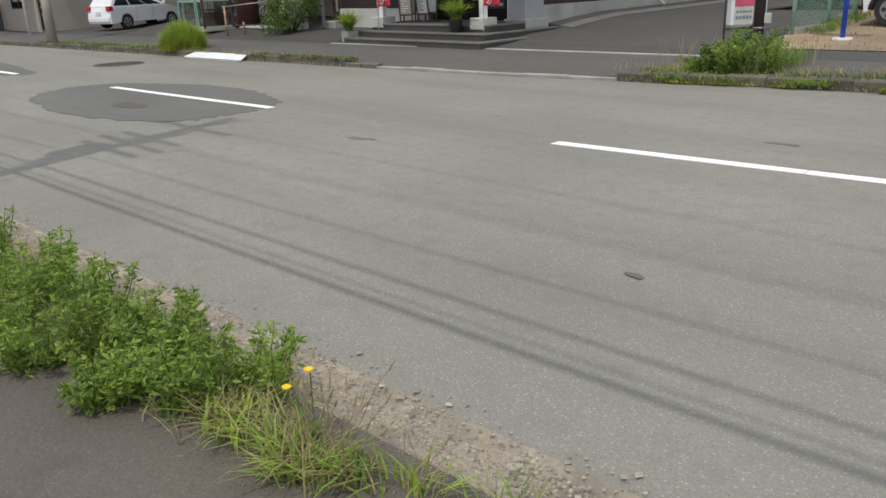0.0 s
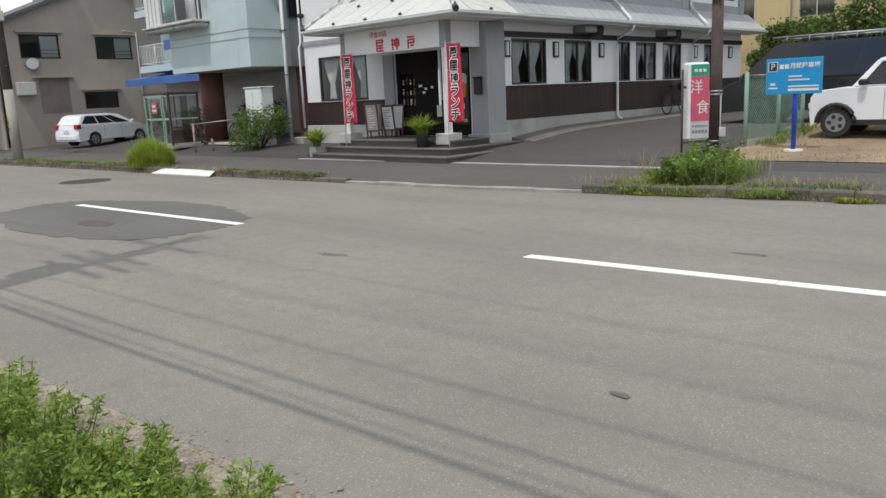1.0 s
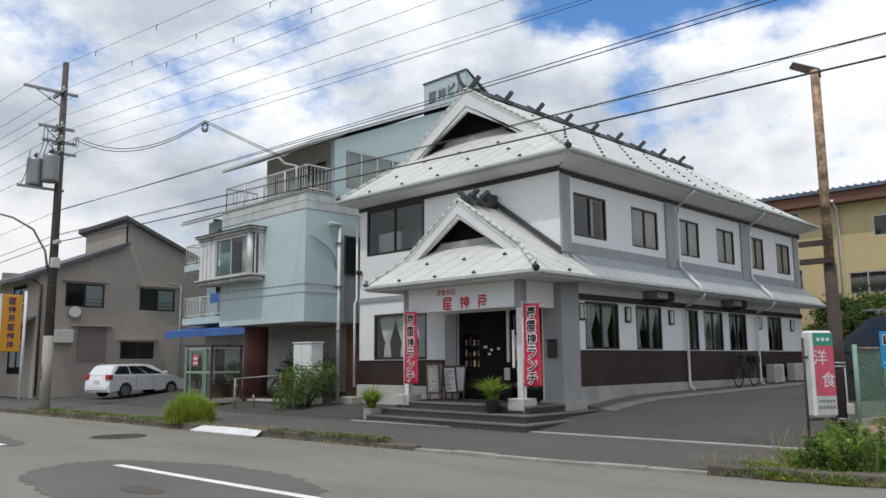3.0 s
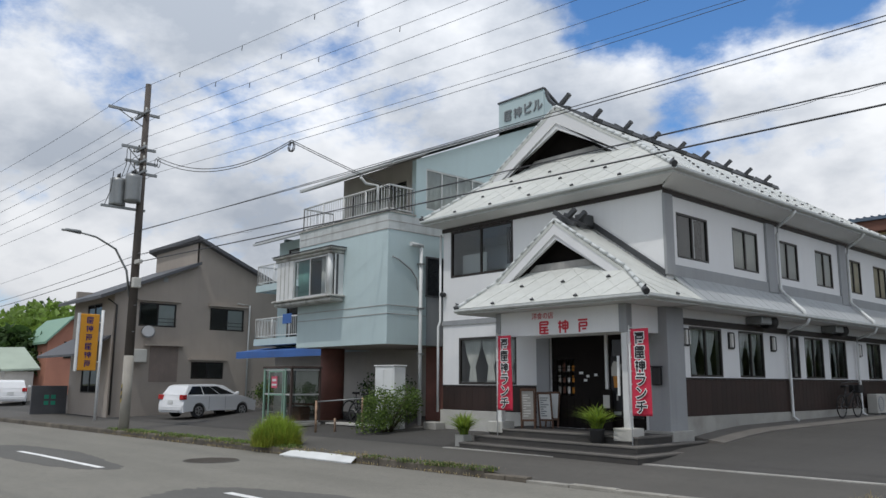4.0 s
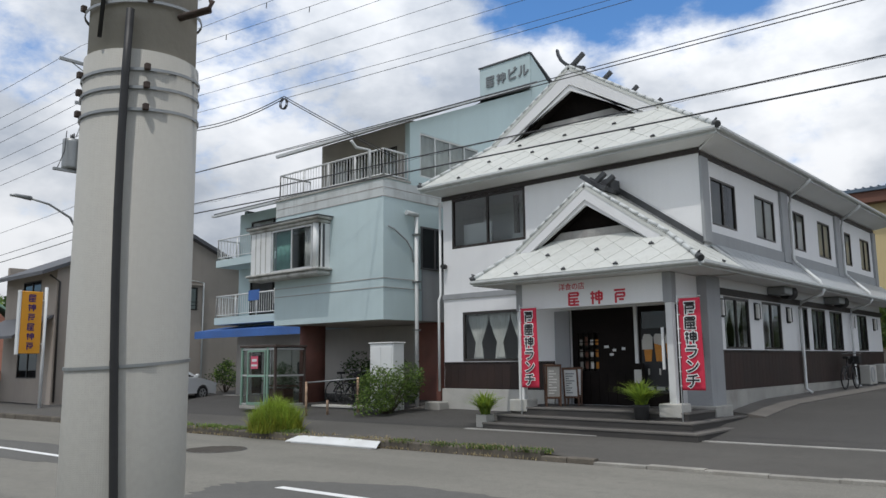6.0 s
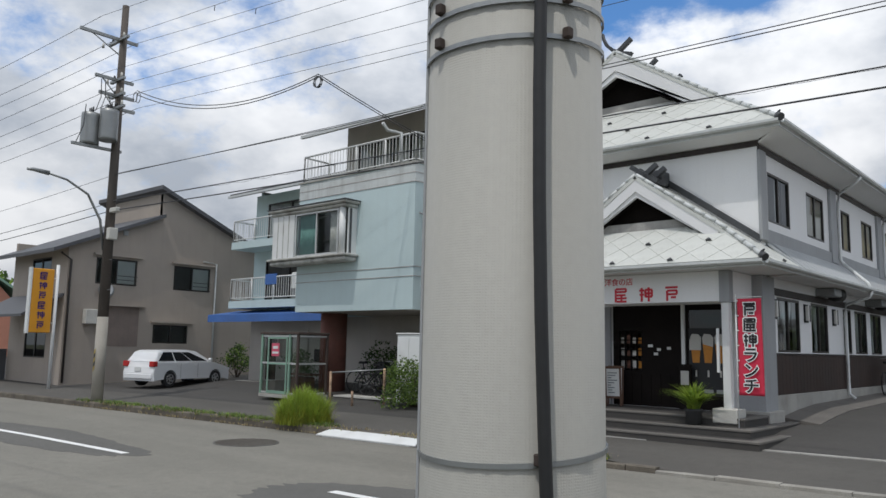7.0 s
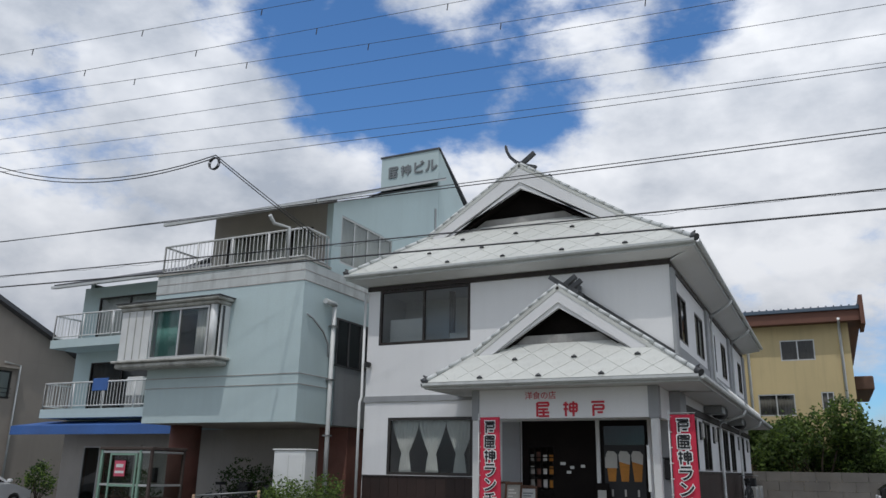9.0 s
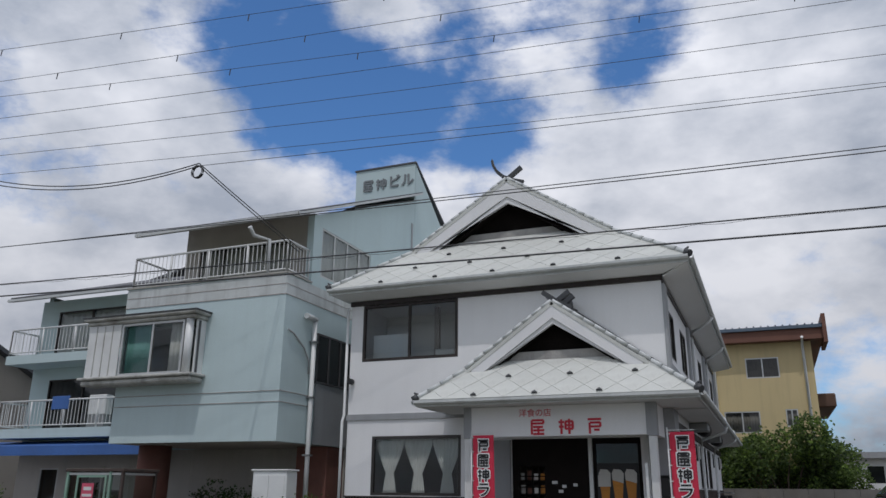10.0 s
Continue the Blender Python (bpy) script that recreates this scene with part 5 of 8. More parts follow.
part("awning", prism([(-35.25, 16.75, 2.72), (-35.25, 16.75, 3.0), (-35.25, 18.15, 3.22), (-35.25, 18.15, 3.12), (-35.25, 16.80, 2.96), (-35.25, 16.80, 2.72)], (7.6, 0, 0)), M_AWNING, apartments, "faded blue fabric awning")
# undercroft: round brick pillar, brick pier, rear wall
bm = tube([(-27.0, 16.2, 0.1), (-27.0, 16.2, 2.9)], 0.42, n=24)
part("pillar", bm, M_BRICKRED, apartments, "round red-brown tiled pillar")
part("pier", box(-23.3, -22.38, 17.35, 18.2, 0.1, 2.89), M_BRICKRED, apartments, "red-brown tiled pier")
part("rear_wall", wall("y", 18.21, 18.4, BXL, -22.56, 0.1, 2.9), M_UNDER, apartments)
part("door", box(-31.6, -30.7, 18.14, 18.199, 0.5, 2.45), M_UNDER, apartments)
part("meter_box", box(-30.2, -29.9, 18.05, 18.199, 1.3, 1.75, bev=0.01), M_BLACK, apartments)
part("plinth", box(BXF, -22.9, 17.6, 18.199, 0.1, 0.48), M_CONC, apartments)


# ---- grey house ----
HXW, HY0, HPK, HY1 = -38.4, 12.5, 16.25, 21.6
house = thing("house", (-43.0, 17.0, 0.4), "grey-beige rendered two-storey house with split dark roof", "house")
HW = [(13.6, 15.3, 4.15, 5.2), (16.95, 18.7, 4.12, 5.16), (16.15, 17.75, 1.85, 2.62)]
part("wall", wall("x", HXW, HXW - 0.2, HY0, HY1, 0.2, 5.6, HW), M_HOUSE, house)
part("wall", prism([(HXW, HY0, 5.601), (HXW, HPK, 7.2), (HXW, HPK, 8.3), (HXW, 20.3, 6.45), (HXW, HY1, 5.85), (HXW, HY1, 5.601)], (-0.2, 0, 0)), M_HOUSE, house)
part("wall", wall("y", HY0, HY0 + 0.2, -43.5, HXW - 0.2, 0.2, 5.6, [(-41.8, -39.9, 3.9, 5.2), (-42.0, -39.9, 1.2, 2.5)]), M_HOUSE, house)
part("clerestory", box(-43.5, HXW - 0.01, HPK, HPK + 0.15, 6.9, 8.22), M_HOUSE, house)
part("wall", box(-43.7, -43.5, HY0, HY1, 0.2, 6), M_HOUSE, house)
part("roof", prism([(HXW + 0.35, HY0 - 0.7, 5.22), (HXW + 0.35, HPK, 7.12), (HXW + 0.35, HPK, 7.27), (HXW + 0.35, HY0 - 0.7, 5.37)], (-5.9, 0, 0)), M_SLATE, house, "dark slate lower roof")
part("roof", prism([(HXW + 0.35, HPK - 0.25, 8.32), (HXW + 0.35, HY1 + 0.6, 5.62), (HXW + 0.35, HY1 + 0.6, 5.79), (HXW + 0.35, HPK - 0.25, 8.49)], (-5.9, 0, 0)), M_SLATE, house, "dark slate upper roof")
for y0, y1, z0, z1 in HW:
    w = window(house, "x", (HXW, HXW - 0.2), y0, y1, z0, z1, M_BRONZE, M_GLASS, 1, None, 0.04, 0.06)
    part("hood", box(HXW + 0.002, HXW + 0.2, y0 - 0.15, y1 + 0.15, z1 + 0.08, z1 + 0.16), M_HOUSE, house)
    if z0 > 3:
        # pale panel at the pane stands in for sky reflected in it
        part("blind", box(HXW - 0.075, HXW - 0.055, (y0 + y1) / 2 + 0.03, y1 - 0.07, z0 + 0.07, z1 - 0.07), M_CURTAIN, w)
        for k in range(3):
            part("guard_rail", tube([(HXW + 0.08, (y0 + y1) / 2, z0 + 0.05 + 0.16 * k), (HXW + 0.08, y1, z0 + 0.05 + 0.16 * k)], 0.012, n=5), M_BRONZE, w)
window(house, "y", (HY0, HY0 + 0.2), -41.8, -39.9, 3.9, 5.2, M_BRONZE, M_SMOKED, 1)
window(house, "y", (HY0, HY0 + 0.2), -42.0, -39.9, 1.2, 2.5, M_BRONZE, M_SMOKED, 1)
part("inner_wall", box(-43.4, -39.2, 15.0, 15.1, 0.3, 6), M_ROOM, house)
part("inner_wall", box(-40.2, -40.1, 15.2, 21.4, 0.3, 6), M_ROOM, house)
part("floor", box(-43.4, HXW - 0.25, HY0 + 0.3, HY1 - 0.1, 3.0, 3.2), M_ROOM, house)
part("lean_to_roof", prism([(HXW - 0.1, HY0 - 1.5, 2.75), (HXW - 0.1, HY0 - 0.01, 3.6), (HXW - 0.1, HY0 - 0.01, 3.7), (HXW - 0.1, HY0 - 1.5, 2.85)], (-5.2, 0, 0)), M_SLATE, house, "dark tiled lean-to roof")
part("downpipe", tube([(HXW + 0.05, HY0 + 0.1, 0.3), (HXW + 0.05, HY0 + 0.1, 5.0), (HXW + 0.05, HY0 - 0.3, 5.25)], 0.045, n=8), M_BRONZE, house)
part("downpipe", tube([(HXW + 0.06, 18.95, 0.5), (HXW + 0.06, 18.95, 5.4), (HXW + 0.06, 18.3, 5.45)], 0.04, n=8), M_PIPE, house)

# ---- yellow building at the back ----
yellow = thing("apartment_building", (-13.0, 42.0, 0.9), "cream-yellow rendered building with brown eaves behind a hedge", "building")
YX0, YX1 = -24.0, -9.6
YW = [(-12.4, -11.0, 6.75, 7.66), (-13.5, -12.0, 4.35, 5.3), (-10.95, -10.45, 4.6, 5.35), (-17.2, -15.4, 6.9, 8.2), (-17.0, -15.4, 4.2, 5.6)]
part("wall", wall("y", 37.0, 37.2, YX0, YX1, 0.5, 8.75, YW), M_YELLOW, yellow)
part("wall", wall("x", YX1, YX1 - 0.2, 37.2, 52.0, 0.5, 8.75, [(38.4, 40.4, 3.4, 5.1)]), M_YELLOW, yellow)
part("roof", prism([(YX0 - 0.6, 36.3, 8.78), (YX1 + 0.6, 36.3, 8.78), (YX1 + 0.6, 52.5, 9.6), (YX0 - 0.6, 52.5, 9.6)], (0, 0, 0.14)), M_TEALROOF, yellow)
for k in range(52):
    x = YX0 - 0.5 + k * 0.3
    part("roof_rib", prism([(x, 36.28, 8.93), (x + 0.06, 36.28, 8.93), (x + 0.06, 40, 9.13), (x, 40, 9.13)], (0, 0, 0.04)), M_TEALROOF, yellow)
part("eave", box(YX0 - 0.5, YX1 + 0.5, 36.42, 36.98, 8.3, 8.77), M_BROWNEAVE, yellow, "brown boarded eave")
part("eave", box(YX1 + 0.01, YX1 + 0.5, 37.0, 52.3, 8.3, 8.78), M_BROWNEAVE, yellow, "brown boarded eave")
part("gable_end", box(YX1 + 0.5, YX1 + 0.66, 36.2, 38.6, 8.1, 9.35), M_BROWNEAVE, yellow, "brown verge board")
for a, b, c, d in YW:
    window(yellow, "y", (37.0, 37.2), a, b, c, d, M_ALU, M_SMOKED, 1, sheet_curtain(M_BLIND))
window(yellow, "x", (YX1, YX1 - 0.2), 38.4, 40.4, 3.4, 5.1, M_ALU, M_SMOKED, 1)
for x in (-9.95, -13.75, -18.5):
    part("downpipe", tube([(x, 36.35, 8.4), (x, 36.9, 8.1), (x, 36.9, 1.0)], 0.06, n=8), M_WHITEMETAL, yellow)
part("balcony", box(YX1 + 0.002, YX1 + 0.75, 37.6, 44.0, 5.45, 6.05, bev=0.05), M_BROWNWOOD, yellow)
part("inner_wall", box(YX0 + 0.2, YX1 - 0.3, 39.0, 39.1, 0.6, 8.7), M_ROOM, yellow)
part("wall", box(YX0, YX0 + 0.2, 37.2, 52, 0.5, 8.75), M_YELLOW, yellow)
part("wall", box(YX0 + 0.2, YX1 - 0.2, 51.8, 52, 0.5, 8.75), M_YELLOW, yellow)
boundary = thing("boundary_wall", (-8, 34.0, 0.9), "stained concrete block wall at the end of the driveway", "wall", kind="structure")
for k in range(26):
    for j in range(4):
        x = -20 + k * 0.9 + (0.45 if j % 2 else 0)
        part("block", box(x + 0.006, x + 0.894, 33.9, 34.05, 0.55 + j * 0.36 + 0.006, 0.55 + (j + 1) * 0.36), M_WALLBLOCK, boundary)


# ---- greenery ----
def scatter(name, parent, material, count, place, size, seed, aspect=0.5, label="", up=0.3):
    """Many small folded leaves; place(rnd) gives each leaf's spot. One joined mesh."""
    rnd = random.Random(seed)
    verts, faces = [], []
    for _ in range(count):
        p = Vector(place(rnd))
        d = Vector((rnd.gauss(0, 1), rnd.gauss(0, 1), rnd.gauss(up, 0.6))).normalized()
        s = d.cross(Vector((rnd.gauss(0, 1), rnd.gauss(0, 1), rnd.gauss(0, 1)))).normalized()
        n = d.cross(s)
        L = size * rnd.uniform(0.6, 1.3)
        w = L * aspect / 2
        i = len(verts)
        verts += [p, p + d * L * 0.5 + s * w + n * w * 0.35, p + d * L, p + d * L * 0.5 - s * w + n * w * 0.35]
        faces += [(i, i + 1, i + 2), (i, i + 2, i + 3)]
    ob = raw(name, [tuple(v) for v in verts], faces, material)
    tagged(ob, label, kind="stuff")
    return under(ob, parent) if parent else ob


def blades(name, parent, material, count, place, height, seed, lean=0.5, width=0.008, label=""):
    """Arching grass blades, three segments each."""
    rnd = random.Random(seed)
    verts, faces = [], []
    for _ in range(count):
        p = Vector(place(rnd))
        a = rnd.uniform(0, 6.283)
        d, s = Vector((math.cos(a), math.sin(a), 0)), Vector((-math.sin(a), math.cos(a), 0))
        h, k = height * rnd.uniform(0.5, 1.25), lean * rnd.uniform(0.2, 1.3)
        w = width * rnd.uniform(0.6, 1.4)
        i = len(verts)
        for t, ww in ((0, 1), (0.4, 0.9), (0.75, 0.6), (1.0, 0.05)):
            c = p + Vector((0, 0, h * (t - 0.35 * k * t * t))) + d * h * k * t * t
            verts += [tuple(c - s * w * ww), tuple(c + s * w * ww)]
        faces += [(i + 2 * j, i + 2 * j + 1, i + 2 * j + 3, i + 2 * j + 2) for j in range(3)]
    ob = raw(name, verts, faces, material)
    tagged(ob, label, kind="stuff")
    return under(ob, parent) if parent else ob


def stalk_plant(x, y, z, h, seed, spread=0.25, stems=9, leaf=0.05, mats=(M_LEAF, M_LEAFLIME)):
    """A leafy weed: several upright stems set with small leaves."""
    rnd = random.Random(seed)
    t = thing("weed", (x, y, z), "leafy green roadside weed with upright stems on the verge", "weed", "roadside weeds")
    lines = []
    bm = bmesh.new()
    for _ in range(stems):
        a, k = rnd.uniform(0, 6.28), rnd.uniform(0.2, 1) * spread
        hh = h * rnd.uniform(0.55, 1.1)
        p0 = Vector((x + 0.3 * k * math.cos(a), y + 0.3 * k * math.sin(a), z - 0.02))
        p1 = Vector((x + k * math.cos(a), y + k * math.sin(a), z + hh))
        m = p0.lerp(p1, 0.5) + Vector((rnd.uniform(-1, 1), rnd.uniform(-1, 1), 0)) * 0.04
        tube([p0, m, p1], 0.004, bm, 4, 0.002, False)
        lines.append((p0, m, p1))
    tagged(part("stalk_growth", bm, M_STEM, t), kind="stuff")

    def on(r):
        p0, m, p1 = r.choice(lines)
        k = r.random()
        q = p0.lerp(m, k * 2) if k < 0.5 else m.lerp(p1, k * 2 - 1)
        o = 0.075 * (1.04 - k)
        return q + Vector((r.uniform(-o, o), r.uniform(-o, o), 0))

    scatter("foliage", t, mats[0], stems * 46, on, leaf, seed + 1, 0.38, "", 0.15)
    scatter("foliage", t, mats[1], stems * 40, on, leaf * 0.85, seed + 2, 0.36, "", 0.15)
    return t


rnd = random.Random(11)
# the weed bank on the near verge
k = 0
for x, v, h in [(-7.6, -5.5, 0.5), (-6.9, -5.35, 0.62), (-6.3, -5.6, 0.5), (-5.7, -5.4, 0.6), (-5.35, -5.75, 0.42), (-5.0, -5.3, 0.55), (-4.75, -5.6, 0.5), (-4.4, -5.35, 0.58), (-4.2, -5.7, 0.42), (-3.95, -5.45, 0.45), (-3.75, -5.25, 0.5), (-3.6, -5.62, 0.34), (-3.35, -5.4, 0.44), (-3.15, -5.2, 0.42), (-8.4, -5.5, 0.55), (-9.6, -5.6, 0.5), (-10.8, -5.5, 0.5), (-12.2, -5.5, 0.55)]:
    y = mid(x) + v - 0.02
    stalk_plant(x, y, land(x, y), h * 0.68, 100 + 7 * k, 0.27, 24 if x > -6 else 13, 0.040 if x > -6 else 0.05, (M_LEAF, M_LEAFLIME))
    k += 1
grass = thing("grass_tuft", (-2.7, 2.1, 0.06), "tuft of green grass and dry seed stalks on the verge", "grass")
near = lambda x0, x1, v0, v1: (lambda r: (lambda x: (x, mid(x) + r.uniform(v0, v1), 0.06))(r.uniform(x0, x1)))


def tuft(cx, v, spread):
    return lambda r: (lambda x: (x, mid(x) + v + r.gauss(0, spread * 0.6), 0.06))(cx + r.gauss(0, spread))


for k, (cx, v, n) in enumerate(((-3.0, -5.44, 110), (-2.75, -5.38, 110), (-2.58, -5.46, 110), (-2.42, -5.36, 70), (-2.2, -5.26, 25), (-1.9, -5.15, 14))):
    blades("grass", grass, M_LEAF if k % 2 else M_LEAFLIME, n, tuft(cx, v, 0.07), 0.17, 3 + 10 * k, 1.1, 0.005)
    blades("straw", grass, M_STRAW, int(n * 0.8), tuft(cx, v, 0.08), 0.21, 4 + 10 * k, 1.0, 0.0026)
for k in range(34):
    cx, v = rnd.gauss(-2.58, 0.15), rnd.gauss(-5.34, 0.07)
    p = Vector((cx, mid(cx) + v, 0.06))
    q = p + Vector((rnd.uniform(-0.10, 0.12), rnd.uniform(-0.08, 0.10), rnd.uniform(0.14, 0.30)))
    bm = tube([p, p.lerp(q, 0.6) + Vector((0, 0, 0.03)), q], 0.0016, None, 4, 0.001, False)
    tube([q, q + (q - p) * 0.13, q + (q - p) * 0.22 - Vector((0, 0, 0.01))], 0.005, bm, 5, 0.001)
    tagged(part("seed_stalk", bm, M_STRAW, grass), kind="stuff")
cover_grass = thing("grass_tuft", (-7.0, 1.9, 0.06), "low grass growing through the weed bank", "grass")
blades("grass", cover_grass, M_LEAF, 2600, near(-13.0, -3.2, -5.62, -5.15), 0.17, 6, 0.9, 0.005)
blades("straw", cover_grass, M_STRAW, 900, near(-9.0, -3.0, -5.66, -5.05), 0.18, 7, 1.1, 0.003)
scatter("litter", cover_grass, M_STRAW, 700, near(-8.0, -2.2, -5.8, -5.0), 0.05, 8, 0.2, "", 0.0)
for fx, fv, fh, s in ((-2.72, -5.27, 0.34, 1), (-2.78, -5.33, 0.27, 2)):
    fy = mid(fx) + fv
    fl = thing("dandelion", (fx, fy, 0.06), "yellow composite flower on a thin stem", "flower")
    part("stem", tube([(fx, fy, 0.05), (fx + 0.01, fy, fh)], 0.003, n=5), M_STEM, fl)
    bm = bmesh.new()
    for j in range(16):
        a = 6.283 * j / 16
        prism([(fx, fy, fh), (fx + 0.018 * math.cos(a - 0.16), fy + 0.018 * math.sin(a - 0.16), fh + 0.010), (fx + 0.018 * math.cos(a + 0.16), fy + 0.018 * math.sin(a + 0.16), fh + 0.010)], (0, 0, 0.006), bm)
    part("blossom", bm, M_FLOWER, fl)
# loose stones on the grit
verts, faces = [], []
for _ in range(9000):
    x = rnd.uniform(-9, 0.5)
    y = mid(x) - 4.95 + rnd.gauss(0.0, 0.13)
    s = rnd.uniform(0.003, 0.0095) * (2.2 if rnd.random() < 0.035 else 1)
    v = y - mid(x)
    z = 0.055 - 0.07 * min(max((v + 5.075) / 0.353, 0), 1) + s * 0.2 + 0.003
    i = len(verts)
    for dx, dy, dz in ((1, 0, 0), (0, 1, 0), (-1, 0, 0), (0, -1, 0), (0.2, 0.1, 0.45), (0, 0, -0.5)):
        verts.append((x + dx * s * rnd.uniform(0.7, 1.3), y + dy * s * rnd.uniform(0.7, 1.3), z + dz * s * rnd.uniform(0.7, 1.2)))
    faces += [(i, i + 1, i + 4), (i + 1, i + 2, i + 4), (i + 2, i + 3, i + 4), (i + 3, i, i + 4), (i + 1, i, i + 5), (i + 2, i + 1, i + 5), (i + 3, i + 2, i + 5), (i, i + 3, i + 5)]
tagged(raw("gravel", verts, faces, M_STONE), "loose pale gravel at the road's edge", "gravel", kind="stuff")

# far verge: grass along the kerb, a tall clump, weeds at the driveway
far = thing("grass_tuft", (-25, mid(-25) + 4.85, 0.13), "patchy strip of low mossy grass along the far kerb", "grass")


def strip(x0, x1, v0, v1, z, patchy=0.0):
    """Spots beside the far kerb; patchy leaves bare stretches between clumps."""

    def spot(r):
        while True:
            x = r.uniform(x0, x1)
            if patchy == 0 or 0.5 + 0.3 * math.sin(2.3 * x) + 0.25 * math.sin(5.9 * x + 1) > patchy * r.random() * 1.6:
                return (x, mid(x) + edge(x) - 4.65 + r.uniform(v0, v1), z)

    return spot


blades("grass", far, M_WEED, 2000, strip(-31.5, -20.9, 4.64, 5.10, 0.11, 0.8), 0.12, 21, 0.9, 0.009)
blades("grass", far, M_LEAF, 900, strip(-31.5, -21.0, 4.75, 5.1, 0.12, 0.9), 0.12, 22, 0.8, 0.009)
blades("grass", far, M_WEED, 1500, strip(-18.1, -14.4, 4.62, 4.95, 0.11, 0.9), 0.085, 23, 1.0, 0.009)
blades("grass", far, M_MOSS, 700, strip(-31.5, -14.4, 4.62, 4.95, 0.10, 1.0), 0.06, 26, 1.0, 0.010)
blades("straw", far, M_STRAW, 1300, strip(-31.5, -14.2, 4.62, 5.1, 0.12, 0.7), 0.09, 24, 1.0, 0.007)
blades("straw", far, M_STRAW, 500, strip(-31.5, -14.2, 4.50, 4.66, 0.0, 1.0), 0.07, 25, 1.0, 0.008)
ball = thing("grass_clump", (-22.15, 11.15, 0.1), "dense rounded clump of bright green grass by the kerb", "grass")


def dome(cx, cy, cz, r, h):
    def f(q):
        a, k = q.uniform(0, 6.283), math.sqrt(q.random())
        return (cx + r * k * math.cos(a), cy + r * k * math.sin(a), cz + h * (1 - k * k) * q.uniform(0.2, 0.75))

    return f


blades("grass", ball, M_LEAFLIME, 3400, dome(-22.1, 11.2, 0.1, 0.55, 0.62), 0.52, 31, 0.6, 0.007)
blades("grass", ball, M_MOSS, 1200, dome(-22.1, 11.2, 0.1, 0.66, 0.5), 0.40, 32, 0.8, 0.007)


def bush(name, x, y, z, r, h, count, seed, mats, leaf=0.09, label="", category="bush", low=0.3):
    """A shrub: a few limbs and several leafy clumps with gaps between them."""
    q = random.Random(seed)
    t = thing(name, (x, y, z), label, category)
    bm = bmesh.new()
    lobes = []
    for _ in range(11):
        a, k = q.uniform(0, 6.283), q.uniform(0.25, 0.85) * r
        c = Vector((x + k * math.cos(a), y + k * math.sin(a), z + h * q.uniform(low, 0.85)))
        tube([(x + 0.1 * k * math.cos(a), y + 0.1 * k * math.sin(a), z - 0.05), Vector((x, y, z)).lerp(c, 0.5) + Vector((q.uniform(-0.1, 0.1), q.uniform(-0.1, 0.1), 0)), c], 0.03 * r, bm, 6, 0.008)
        lobes.append((c, r * q.uniform(0.26, 0.56)))
    part("limb_cluster", bm, M_BARK, t)

    def on(g):
        c, rr = g.choice(lobes)
        d = Vector((g.gauss(0, 1), g.gauss(0, 1), g.gauss(0.15, 0.9))).normalized()
        far_out = 1.0 if g.random() < 0.8 else g.uniform(1.0, 1.5)
        return c + d * rr * far_out * (0.45 + 0.55 * g.random() ** 0.5)

    for i, m in enumerate(mats):
        scatter("foliage", t, m, count // (i + 1), on, leaf, seed + i, 0.55)
    return t


bush("bush", -21.95, 14.75, land(-22, 14.7), 0.85, 1.30, 3000, 41, (M_WEED, M_LEAF, M_LEAFDARK), 0.075, "leafy green bush beside the white cabinet", low=0.12)
bush("shrub", -28.9, 16.6, 0.45, 0.6, 1.3, 900, 43, (M_LEAFDARK,), 0.09, "dark green shrub by the apartment wall")
bush("shrub", -36.4, 19.0, 0.5, 0.7, 1.5, 900, 44, (M_LEAFDARK, M_LEAF), 0.10, "dark green shrub at the lot's rear")
bush("shrub", -24.6, 16.9, 0.5, 0.75, 1.5, 1100, 45, (M_LEAFDARK,), 0.09, "dark clipped shrub under the apartment block")
bush("shrub", -25.6, 17.1, 0.5, 0.7, 1.55, 1000, 46, (M_LEAFDARK,), 0.09, "dark clipped shrub under the apartment block")
# weeds at the driveway corner: a broad-leaved mound, tall thin stalks, moss over the kerb
for i, (x, y, h) in enumerate([(-7.0, 12.75, 0.26), (-6.75, 12.75, 0.40), (-6.45, 12.7, 0.46), (-6.15, 12.75, 0.50), (-6.6, 13.3, 0.55), (-6.2, 13.3, 0.62), (-5.95, 13.0, 0.50), (-6.8, 13.9, 0.5)]):
    stalk_plant(x, y, land(x, y), h, 300 + 5 * i, 0.36, 22, 0.075 if i % 3 else 0.055, (M_WEED, M_LEAF) if i % 2 else (M_LEAF, M_LEAFLIME))
strip2 = thing("grass_tuft", (-4, 12.9, 0.15), "grass, moss and dry stalks along the kerb by the parking lot", "grass")
blades("grass", strip2, M_LEAF, 340, strip(-6.45, -5.75, 5.3, 6.3, 0.15), 0.42, 50, 0.8, 0.005)
blades("straw", strip2, M_STRAW, 130, strip(-7.7, -5.4, 4.75, 6.3, 0.15), 0.62, 49, 0.55, 0.0035)
blades("grass", strip2, M_WEED, 1100, strip(-7.9, 3.0, 4.66, 5.15, 0.135, 1.0), 0.08, 51, 0.9, 0.008)
blades("grass", strip2, M_LEAF, 380, strip(-5.6, 3.0, 4.75, 5.5, 0.14, 1.0), 0.10, 57, 0.9, 0.007)
blades("grass", strip2, M_MOSS, 1300, strip(-7.7, -4.6, 4.63, 5.10, 0.09, 0.9), 0.05, 52, 1.0, 0.009)
blades("grass", strip2, M_LEAFLIME, 900, strip(-7.6, -5.5, 4.66, 5.3, 0.11, 0.9), 0.09, 48, 1.0, 0.007)
